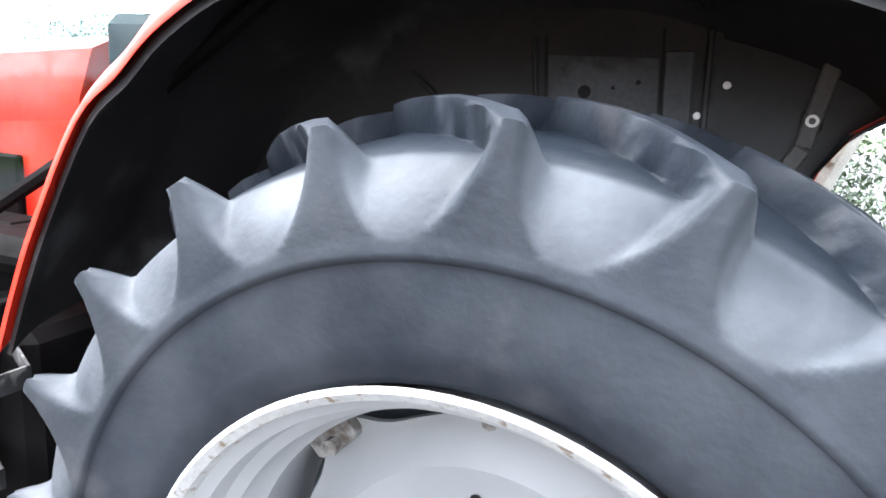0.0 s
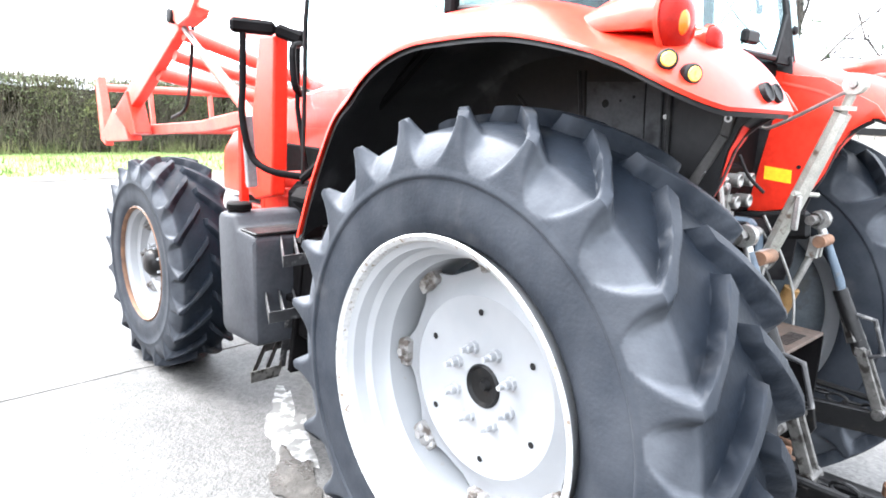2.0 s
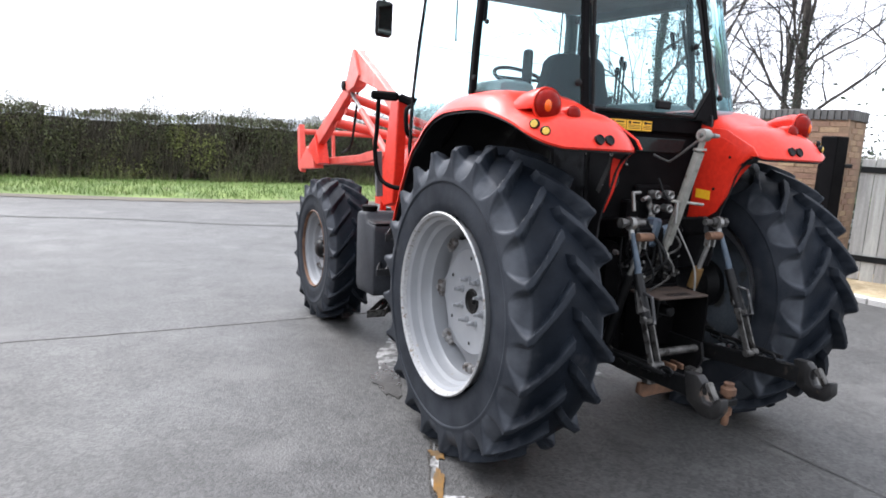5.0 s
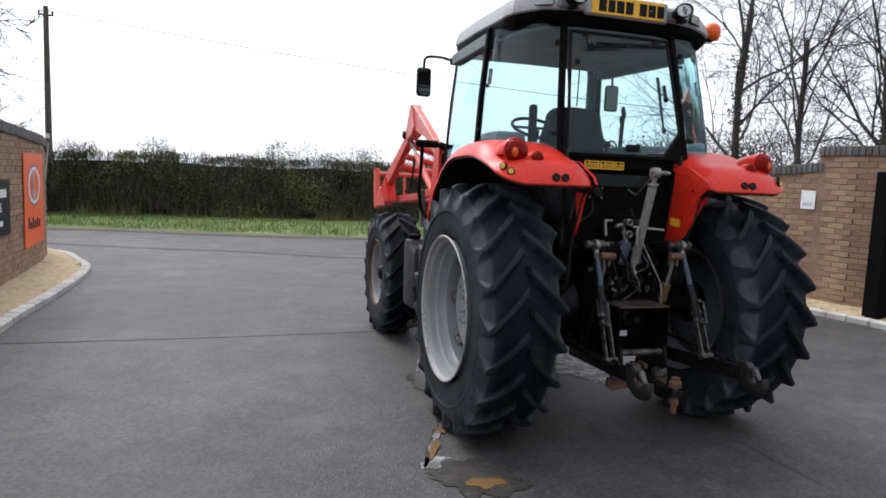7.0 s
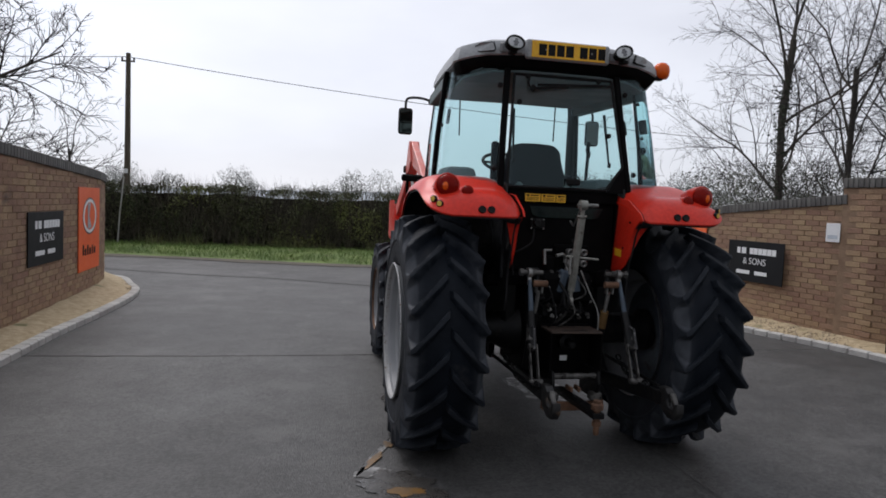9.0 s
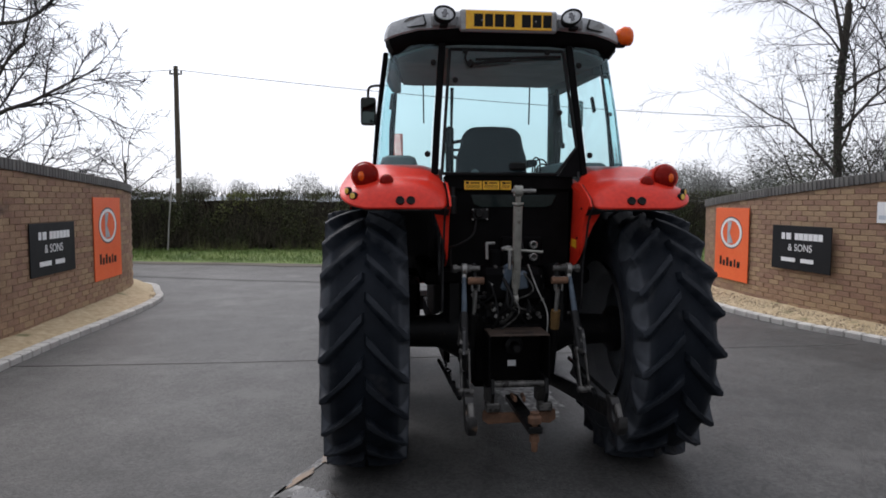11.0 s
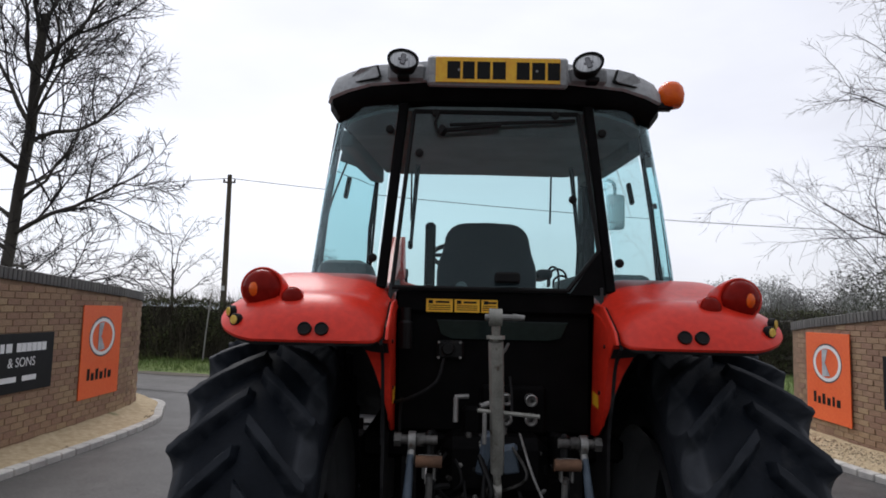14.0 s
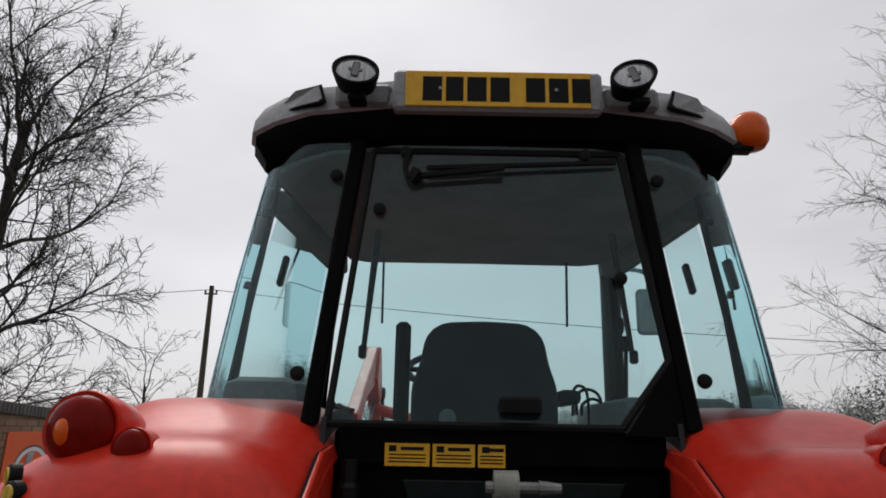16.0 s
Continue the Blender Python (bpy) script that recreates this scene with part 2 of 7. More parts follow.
M_BOARD = surf("weathered_boards", (0.27, 0.26, 0.24), (0.42, 0.41, 0.38), 2.5, (0.85, 0.95), bump=0.3, stretch=(8, 8, 0.7), piece=0.12)


# ---- mesh helpers ----
def part(name, bm, material, parent=None, label="", smooth=None):
    """Links a bmesh as one mesh object, in the world's place, under its parent."""
    bmesh.ops.remove_doubles(bm, verts=bm.verts, dist=1e-5)
    bmesh.ops.recalc_face_normals(bm, faces=bm.faces)
    me = bpy.data.meshes.new(name)
    bm.to_mesh(me)
    bm.free()
    me.materials.append(material)
    if smooth is not None:
        me.polygons.foreach_set("use_smooth", [True] * len(me.polygons))
        me.set_sharp_from_angle(angle=radians(smooth))
    ob = new(name, me)
    if parent is not None:
        ob.parent = parent
        ob.matrix_parent_inverse = parent.matrix_basis.inverted() if parent.parent is None else Matrix()
    if label:
        ob["label"] = label
    return ob


def thing(name, label, category, at=(0, 0, 0), group="", kind=""):
    ob = new(name)
    ob.empty_display_size = 0.1
    ob.matrix_basis = Matrix.Translation(at)
    return tagged(ob, label, category, group, kind)


def box(c, s, bevel=0.0, m=None, bm=None, seg=1):
    """A box with centre c and sizes s, its edges rounded by bevel, turned by m about its centre."""
    out = bm or bmesh.new()
    one = bmesh.new()
    bmesh.ops.create_cube(one, size=1)
    bmesh.ops.scale(one, vec=s, verts=one.verts)
    if bevel:
        bmesh.ops.bevel(one, geom=one.edges[:], offset=bevel, segments=seg, profile=0.5, affect="EDGES")
    if m is not None:
        bmesh.ops.transform(one, matrix=m, verts=one.verts)
    bmesh.ops.translate(one, vec=c, verts=one.verts)
    join(out, one)
    return out


def join(bm, other):
    tmp = bpy.data.meshes.new("tmp")
    other.to_mesh(tmp)
    other.free()
    bm.from_mesh(tmp)
    bpy.data.meshes.remove(tmp)
    return bm


def rings(loops, closed=False, caps=True, bm=None):
    """A skin over loops of equal length, one after another."""
    out = bm or bmesh.new()
    vs = [[out.verts.new(p) for p in loop] for loop in loops]
    n = len(vs[0])
    pairs = list(zip(vs, vs[1:])) + ([(vs[-1], vs[0])] if closed else [])
    for a, b in pairs:
        for i in range(n):
            j = (i + 1) % n
            try:
                out.faces.new((a[i], a[j], b[j], b[i]))
            except ValueError:
                pass
    if caps and not closed:
        out.faces.new(vs[0])
        out.faces.new(vs[-1])
    return out


def tube(points, r, sides=10, bm=None, caps=True):
    """A round bar along points; r is one radius or one for each point."""
    pts = [Vector(p) for p in points]
    rs = r if isinstance(r, (list, tuple)) else [r] * len(pts)
    loops, ref = [], None
    for i, p in enumerate(pts):
        d = (pts[min(i + 1, len(pts) - 1)] - pts[max(i - 1, 0)]).normalized()
        if ref is None:
            ref = d.orthogonal().normalized()
        ref = (ref - d * ref.dot(d)).normalized()
        o = d.cross(ref)
        loops.append([p + rs[i] * (math.cos(2 * math.pi * k / sides) * ref + math.sin(2 * math.pi * k / sides) * o) for k in range(sides)])
    return rings(loops, caps=caps, bm=bm)


def arc(points, steps=6):
    """A smooth curve through points (Catmull-Rom)."""
    p = [Vector(q) for q in points]
    p = [2 * p[0] - p[1]] + p + [2 * p[-1] - p[-2]]
    out = []
    for i in range(1, len(p) - 2):
        for k in range(steps):
            t = k / steps
            out.append(0.5 * (2 * p[i] + (p[i + 1] - p[i - 1]) * t + (2 * p[i - 1] - 5 * p[i] + 4 * p[i + 1] - p[i + 2]) * t * t + (3 * p[i] - p[i - 1] - 3 * p[i + 1] + p[i + 2]) * t ** 3))
    return out + [p[-2]]


def lathe(profile, centre, axis="x", sides=48, bm=None, closed=False):
    """Turns (along the axis, radius) pairs about an axis through centre."""
    loops = []
    for a, r in profile:
        loop = []
        for k in range(sides):
            u, v = r * math.cos(2 * math.pi * k / sides), r * math.sin(2 * math.pi * k / sides)
            loop.append(Vector(centre) + Vector({"x": (a, u, v), "y": (u, a, v), "z": (u, v, a)}[axis]))
        loops.append(loop)
    return rings(loops, closed=closed, caps=not closed, bm=bm)


def prism(outline, lo, hi, axis="x", bevel=0.0, bm=None):
    """An outline of two coordinates, drawn out along an axis from lo to hi."""
    def place(u, v, w):
        return {"x": (w, u, v), "y": (u, w, v), "z": (u, v, w)}[axis]
    one = rings([[place(u, v, lo) for u, v in outline], [place(u, v, hi) for u, v in outline]])
    if bevel:
        bmesh.ops.recalc_face_normals(one, faces=one.faces)
        bmesh.ops.bevel(one, geom=one.edges[:], offset=bevel, segments=2, profile=0.5, affect="EDGES")
    if bm is None:
        return one
    return join(bm, one)


def bar(p, q, w, h, up=(0, 0, 1), bevel=0.004, bm=None):
    """A rectangular bar from p to q, w wide and h high towards up."""
    p, q = Vector(p), Vector(q)
    d = (q - p).normalized()
    side = d.cross(Vector(up)).normalized()
    top = side.cross(d)
    m = Matrix((side, d, top)).transposed().to_4x4()
    return box((p + q) / 2, (w, (q - p).length, h), bevel, m, bm)


def bolt(p, r, h, axis="x", bm=None):
    out = lathe([(0, r), (h * 0.9, r), (h, r * 0.85)], p, axis, 6, bm)
    return out


def mesh_from(name, verts, faces, material, parent=None, label=""):
    me = bpy.data.meshes.new(name)
    me.from_pydata([tuple(v) for v in verts], [], [tuple(f) for f in faces])
    me.materials.append(material)
    ob = new(name, me)
    if parent is not None:
        ob.parent = parent
        ob.matrix_parent_inverse = parent.matrix_basis.inverted()
    if label:
        ob["label"] = label
    return ob

# ---- the ground ----
def sheet(name, x0, x1, y0, y1, z, mat, label, category, nx=1, ny=1, height=None):
    bm = bmesh.new()
    vs = [[bm.verts.new((x0 + (x1 - x0) * i / nx, y0 + (y1 - y0) * j / ny, z + (height(x0 + (x1 - x0) * i / nx, y0 + (y1 - y0) * j / ny) if height else 0))) for i in range(nx + 1)] for j in range(ny + 1)]
    for j in range(ny):
        for i in range(nx):
            bm.faces.new((vs[j][i], vs[j][i + 1], vs[j + 1][i + 1], vs[j + 1][i]))
    ob = part(name, bm, mat, smooth=60)
    return tagged(ob, label, category, kind="structure")


sheet("road", -60, 60, -30, 14.2, 0, M_ASPHALT, "worn grey asphalt yard and road with faint stains", "road")
sheet("ground", -2000, 2000, -1500, 3000, -0.06, M_FIELD, "flat green farmland reaching the horizon", "ground")


def verge_edge(x):
    return 12.45 - 0.195 * (x + 0.3) if x < -0.3 else 12.45


def verge_rise(x, y):
    d = y - verge_edge(x)
    return max(-0.05, min(0.16, 0.16 * d / 1.4)) + 0.03 * noise.noise((x * 1.3, y * 1.3, 0))


sheet("grass_verge", -45, 45, 11.9, 19.5, 0.0, M_GRASS, "strip of mown green grass beside the road", "grass verge", 120, 22, verge_rise)


# ---- brick walls ----
def brick_wall(name, line, top, base, label, near):
    """A wall along a line of plan points. Its first 300 bricks near the given point are pieces of their own."""
    wall = thing(name, label, "wall", (*line[0], 0), kind="structure")
    pts = [Vector((*p, 0)) for p in line]
    segs, run = [], 0.0
    for a, b in zip(pts, pts[1:]):
        segs.append((run, run + (b - a).length, a, (b - a).normalized()))
        run += (b - a).length

    def at(s):
        for s0, s1, a, d in segs:
            if s <= s1 or s1 == run:
                return a + d * (s - s0), d
    thick = 0.22
    core = bmesh.new()
    loops = []
    for i in range(33):
        s = run * i / 32
        p, d = at(s)
        o = Vector((d.y, -d.x, 0))
        z = top(s / run) - 0.075
        loops.append([p - o * 0.006 + Vector((0, 0, base)), p - o * (thick - 0.006) + Vector((0, 0, base)), p - o * (thick - 0.006) + Vector((0, 0, z)), p - o * 0.006 + Vector((0, 0, z))])
    rings(loops, bm=core)
    part("mortar_core", core, M_MORTAR, wall)
    bl, bh, j = 0.215, 0.065, 0.010
    one = box((0, 0, 0), (bl, 0.05, bh), 0.004)
    me = bpy.data.meshes.new("brick")
    one.to_mesh(me)
    one.free()
    me.materials.append(M_BRICK)
    spots, row, z = [], 0, base + bh / 2 + j
    while z < 2.2:
        s = (0.0 if row % 2 else -0.5 * (bl + j)) + bl / 2
        while s < run:
            if bl / 2 < s < run - bl / 2 and z + bh / 2 < top(s / run) - 0.075:
                p, d = at(s)
                o = Vector((d.y, -d.x, 0))
                spots.append((p - o * 0.023 + Vector((0, 0, z)) + o * random.uniform(-0.0025, 0.0025), math.atan2(d.y, d.x)))
            s += bl + j
        z += bh + j
        row += 1
    spots.sort(key=lambda q: (q[0] - Vector(near)).length)
    for p, a in spots[:300]:
        ob = new("brick", me)
        ob.parent = wall
        ob.matrix_parent_inverse = wall.matrix_basis.inverted()
        ob.matrix_basis = Matrix.Translation(p) @ Matrix.Rotation(a + random.uniform(-0.004, 0.004), 4, "Z")
    if len(spots) > 300:
        vs, fs = [], []
        cube = [Vector((sx * bl / 2, sy * 0.025, sz * bh / 2)) for sx in (-1, 1) for sy in (-1, 1) for sz in (-1, 1)]
        quads = [(0, 1, 3, 2), (4, 6, 7, 5), (0, 4, 5, 1), (2, 3, 7, 6), (0, 2, 6, 4), (1, 5, 7, 3)]
        for p, a in spots[300:]:
            m = Matrix.Translation(p) @ Matrix.Rotation(a, 4, "Z")
            k = len(vs)
            vs += [m @ v for v in cube]
            fs += [[k + i for i in q] for q in quads]
        tagged(mesh_from("bricks", vs, fs, M_BRICK_BULK, wall), kind="stuff")
    cap = box((0, 0, 0), (0.068, thick + 0.05, 0.130), 0.006)
    cm = bpy.data.meshes.new("cap_brick")
    cap.to_mesh(cm)
    cap.free()
    cm.materials.append(M_CAP)
    s = 0.04
    while s < run:
        p, d = at(s)
        o = Vector((d.y, -d.x, 0))
        ob = new("cap_brick", cm)
        ob.parent = wall
        ob.matrix_parent_inverse = wall.matrix_basis.inverted()
        slope = math.atan2(top(min(1, s / run + 0.02)) - top(max(0, s / run - 0.02)), 0.04 * run)
        ob.matrix_basis = Matrix.Translation(p - o * thick / 2 + Vector((0, 0, top(s / run) - 0.02))) @ Matrix.Rotation(math.atan2(d.y, d.x), 4, "Z") @ Matrix.Rotation(-slope, 4, "Y")
        s += 0.078
    return wall


# The entrance lies to the right of the first line's way and of the second's.
LEFT_LINE = [(-5.02, -1.0), (-4.87, 1.5), (-4.885, 3.5), (-4.945, 5.0), (-4.965, 5.6), (-5.04, 6.75), (-5.17, 7.46), (-5.28, 7.85)]
RIGHT_LINE = [(5.14, 7.75), (5.07, 7.0), (5.08, 5.7), (5.17, 4.75), (5.28, 4.0), (5.42, 3.36)]
brick_wall("wall_west", LEFT_LINE, lambda f: 2.24 - 0.40 * f, 0.0, "curved red brick wall with a dark coping", (-4.95, 5.0, 1.2))
brick_wall("wall_east", RIGHT_LINE, lambda f: 1.62 + 0.36 * f, 0.0, "curved red brick wall with a dark coping", (5.2, 5.0, 1.2))
brick_wall("gate_pier", [(5.40, 3.40), (5.47, 2.92), (5.72, 2.34)], lambda f: 2.20, 0.0, "taller brick gate pier with a dark coping", (5.5, 2.9, 1.4))
brick_wall("pier_return", [(5.72, 2.34), (6.35, 2.52)], lambda f: 2.20, 0.0, "return face of the brick gate pier", (5.9, 2.4, 1.4))


# ---- kerbs and gravel strips ----
def kerb_run(name, line, mark):
    run = thing(name, "pale concrete kerb stones along the yard", "kerb", (*line[0], 0), kind="structure")
    pts = arc([(*p, 0) for p in line], 5)
    for a, b in zip(pts, pts[1:]):
        n = max(1, round((b - a).length / 0.6))
        for k in range(n):
            p, q = a + (b - a) * k / n, a + (b - a) * (k + 1) / n
            d = (q - p).normalized()
            part("kerb_stone", bar(p + d * 0.004 + Vector((0, 0, 0.01)), q - d * 0.004 + Vector((0, 0, 0.01)), 0.13, 0.13, bevel=0.014), M_KERB, run)
    return run


KERB_L = [(-4.45, -2.0), (-4.46, 1.0), (-4.46, 2.4), (-4.47, 3.4), (-4.42, 4.6), (-4.42, 6.0), (-4.52, 6.9), (-4.79, 7.6), (-5.15, 8.45), (-5.66, 8.83)]
KERB_R = [(4.55, 9.2), (4.32, 8.6), (4.28, 6.6), (4.36, 5.0), (4.60, 3.90), (4.98, 2.9), (5.26, 1.5), (5.50, -0.5), (5.6, -3.0)]
kerb_run("kerb_west", KERB_L, -1)
kerb_run("kerb_east", KERB_R, 1)


def strip(name, line, far, label, zfar):
    bm = bmesh.new()
    pts = arc([(*p, 0) for p in line], 6)
    rows = []
    for p in pts:
        row = []
        for k in range(9):
            f = k / 8
            q = Vector((p.x + (far - p.x) * f, p.y, 0.055 + (zfar - 0.055) * min(1, f * 2.2) + 0.02 * noise.noise((p.x * 3 + f * 9, p.y * 4, 2))))
            row.append(bm.verts.new(q))
        rows.append(row)
    for a, b in zip(rows, rows[1:]):
        for i in range(8):
            bm.faces.new((a[i], a[i + 1], b[i + 1], b[i]))
    return tagged(part(name, bm, M_GRAVEL, smooth=60), label, "gravel", kind="structure")


strip("gravel_west", KERB_L, -6.2, "strip of yellowish gravel and dirt below the wall", 0.20)
strip("gravel_east", KERB_R, 6.6, "strip of yellowish gravel and dirt below the wall", 0.14)


def pebbles(name, line, side, n, width, z0):
    rng = np.random.default_rng(5)
    pts = arc([(*p, 0) for p in line], 6)
    vs, fs = [], []
    base = [(1, 0, 0), (0, 1, 0), (-1, 0, 0), (0, -1, 0), (0, 0, 1)]
    for _ in range(n):
        p = pts[rng.integers(0, len(pts) - 1)]
        f = rng.random()
        c = (p.x + side * (0.08 + f * width), p.y + rng.uniform(-0.3, 0.3), z0 + min(1, f * width * 0.8) * 0.11)
        s, a = rng.uniform(0.008, 0.022), rng.random() * 6.28
        k = len(vs)
        for x, y, z in base:
            vs.append((c[0] + s * (x * math.cos(a) - y * math.sin(a)), c[1] + s * (x * math.sin(a) + y * math.cos(a)) * rng.uniform(0.6, 1), c[2] + s * z * 0.8))
        fs += [(k, k + 1, k + 4), (k + 1, k + 2, k + 4), (k + 2, k + 3, k + 4), (k + 3, k, k + 4)]
    return tagged(mesh_from(name, vs, fs, surf("pebble", (0.26, 0.20, 0.12), (0.42, 0.35, 0.25), 20, (0.85, 0.95), island=0.4)), "loose stones on the gravel strip", "stones", kind="stuff")


pebbles("loose_stones", KERB_L[1:8], -1, 2600, 0.42, 0.06)
pebbles("loose_stones", KERB_R[1:7], 1, 2600, 0.6, 0.06)

# ---- the drain line across the entrance, stains on the yard ----
bm = bmesh.new()
rng = random.Random(3)
x = -4.5
drain = thing("drain_channel", "narrow worn drain slot across the asphalt", "drain", (0, 2.56, 0), kind="structure")
M_SLOT = surf("slot_dirt", (0.040, 0.039, 0.037), (0.075, 0.073, 0.070), 7, (0.85, 0.95))
path = arc([(-4.4, 2.43, 0), (-3.4, 2.425, 0), (-2.0, 2.46, 0), (-1.0, 2.52, 0), (0.0, 2.58, 0), (1.5, 2.69, 0), (3.0, 2.80, 0), (4.7, 2.90, 0)], 30)
run = []
for i, p in enumerate(path):
    w = (0.018 if p.x < -3.6 or p.x > 2.9 else 0.006) + 0.005 * noise.noise((p.x * 6, 0, 1))
    yy = p.y + 0.012 * noise.noise((p.x * 5, 1, 4)) + 0.010 * noise.noise((p.x * 1.3, 2, 4))
    run.append([(p.x, yy - w, 0.0035), (p.x, yy + w, 0.0035), (p.x, yy + w, -0.01), (p.x, yy - w, -0.01)])
part("slot", rings(run), M_SLOT, drain, "dark dirty slot")
b = bmesh.new()
for k in range(95):
    x = -4.0 + k * 0.085
    y = 2.47 + (0.0 if x < -2 else 0.066 * (x + 2))
    if rng.random() < 0.5:
        box((x, y + rng.uniform(-0.01, 0.01), 0.0), (rng.uniform(0.008, 0.02), 0.06, 0.005), 0.001, bm=b)
tagged(part("grate", b, surf("grate_iron", (0.075, 0.073, 0.07), (0.12, 0.117, 0.11), 9, (0.7, 0.85)), drain), kind="stuff")


def stain(name, cx, cy, rx, ry, mat, label, seed, z=0.004, turn=0.0):
    bm = bmesh.new()
    n = 40
    loop = []
    for k in range(n):
        t = 2 * math.pi * k / n
        r = 1 + 0.55 * noise.noise((math.cos(t) * 1.6 + seed, math.sin(t) * 1.6, seed)) + 0.3 * noise.noise((math.cos(t) * 5 + seed, math.sin(t) * 5, seed))
        u, v = rx * r * math.cos(t), ry * r * math.sin(t)
        loop.append(bm.verts.new((cx + u * math.cos(turn) - v * math.sin(turn), cy + u * math.sin(turn) + v * math.cos(turn), z)))
    bm.faces.new(loop)
    return tagged(part(name, bm, mat), label, "stain", kind="structure")


M_WET = surf("wet_asphalt", (0.030, 0.028, 0.026), (0.055, 0.052, 0.048), 3, (0.12, 0.45), bump=0.3, bump_scale=60, spots=(0.07, 0.065, 0.06), spot_scale=14, spot_at=0.55)
# pale tone for dried spills, and for one painted sky glint
M_SPILL_GLINT = surf("pale_spill_and_glint", (0.15, 0.15, 0.148), (0.34, 0.34, 0.335), 9, (0.6, 0.85), spots=(0.085, 0.084, 0.082), spot_scale=13, spot_at=0.44)
M_OIL = surf("rusty_water", (0.20, 0.10, 0.02), (0.10, 0.07, 0.04), 8, (0.2, 0.5))
stain("oil_stain", -1.16, -0.30, 0.030, 0.34, M_WET, "dark wet trickle behind the wheel", 3.1, turn=-0.42)
# pale streak painted over the wet trickle as the sky's reflection in it
stain("oil_stain", -1.13, -0.24, 0.020, 0.20, M_SPILL_GLINT, "pale sky reflection painted on the wet trickle behind the wheel", 6.6, z=0.007, turn=-0.48)
stain("oil_stain", -1.24, -0.62, 0.10, 0.07, M_SPILL_GLINT, "pale dried spill on the asphalt", 5.3)
stain("oil_stain", -1.12, -0.86, 0.20, 0.24, M_WET, "dark wet patch on the asphalt", 1.7, z=0.006, turn=0.9)
stain("oil_stain", -1.085, -0.18, 0.030, 0.055, M_OIL, "rusty brown drip on the asphalt", 7.7, z=0.009, turn=0.1)
stain("oil_stain", -1.20, -0.44, 0.028, 0.14, M_OIL, "thin rusty trickle on the asphalt", 2.9, z=0.010, turn=-0.45)
stain("oil_stain", -1.04, -0.92, 0.10, 0.06, M_OIL, "rusty brown puddle on the asphalt", 8.9, z=0.009)
stain("oil_stain", -0.74, 1.32, 0.10, 0.50, M_SPILL_GLINT, "pale dried spill beside the wheel", 2.2, turn=-0.42)
stain("oil_stain", -0.93, 0.90, 0.09, 0.26, M_WET, "wet brown patch beside the wheel", 6.1, z=0.007, turn=-0.3)
stain("oil_stain", 0.45, 1.2, 0.22, 0.5, M_SPILL_GLINT, "pale spill under the tractor", 4.4)
stain("oil_stain", 0.765, -0.80, 0.007, 0.55, M_SLOT, "thin wet line on the asphalt", 9.4, turn=0.05)


# ---- signs on the walls ----
def sign(name, c, turn, w, h, mat, label, category):
    """A board facing its own -y, turned about z."""
    m = Matrix.Translation(c) @ Matrix.Rotation(turn, 4, "Z")
    ob = thing(name, label, category, c)
    b = box((0, 0, 0), (w, 0.012, h), 0.002)
    bmesh.ops.transform(b, matrix=m, verts=b.verts)
    part("board", b, mat, ob)
    return ob, m


def flat(ob, m, name, bm, mat, label=""):
    bmesh.ops.transform(bm, matrix=m, verts=bm.verts)
    return part(name, bm, mat, ob, label)


def lettering(ob, m, text, size, x, z, mat):
    cu = bpy.data.curves.new("lettering", "FONT")
    cu.body, cu.size, cu.extrude, cu.align_x, cu.align_y = text, size, 0.001, "CENTER", "CENTER"
    tmp = new("lettering", cu)
    me = bpy.data.meshes.new_from_object(tmp.evaluated_get(bpy.context.evaluated_depsgraph_get()))
    bpy.data.objects.remove(tmp)
    bpy.data.curves.remove(cu)
    me.transform(m @ Matrix.Translation((x, -0.0085, z)) @ Matrix.Rotation(radians(90), 4, "X"))
    me.materials.append(mat)
    o = new("lettering", me)
    o.parent = ob
    o.matrix_parent_inverse = ob.matrix_basis.inverted()
    return o


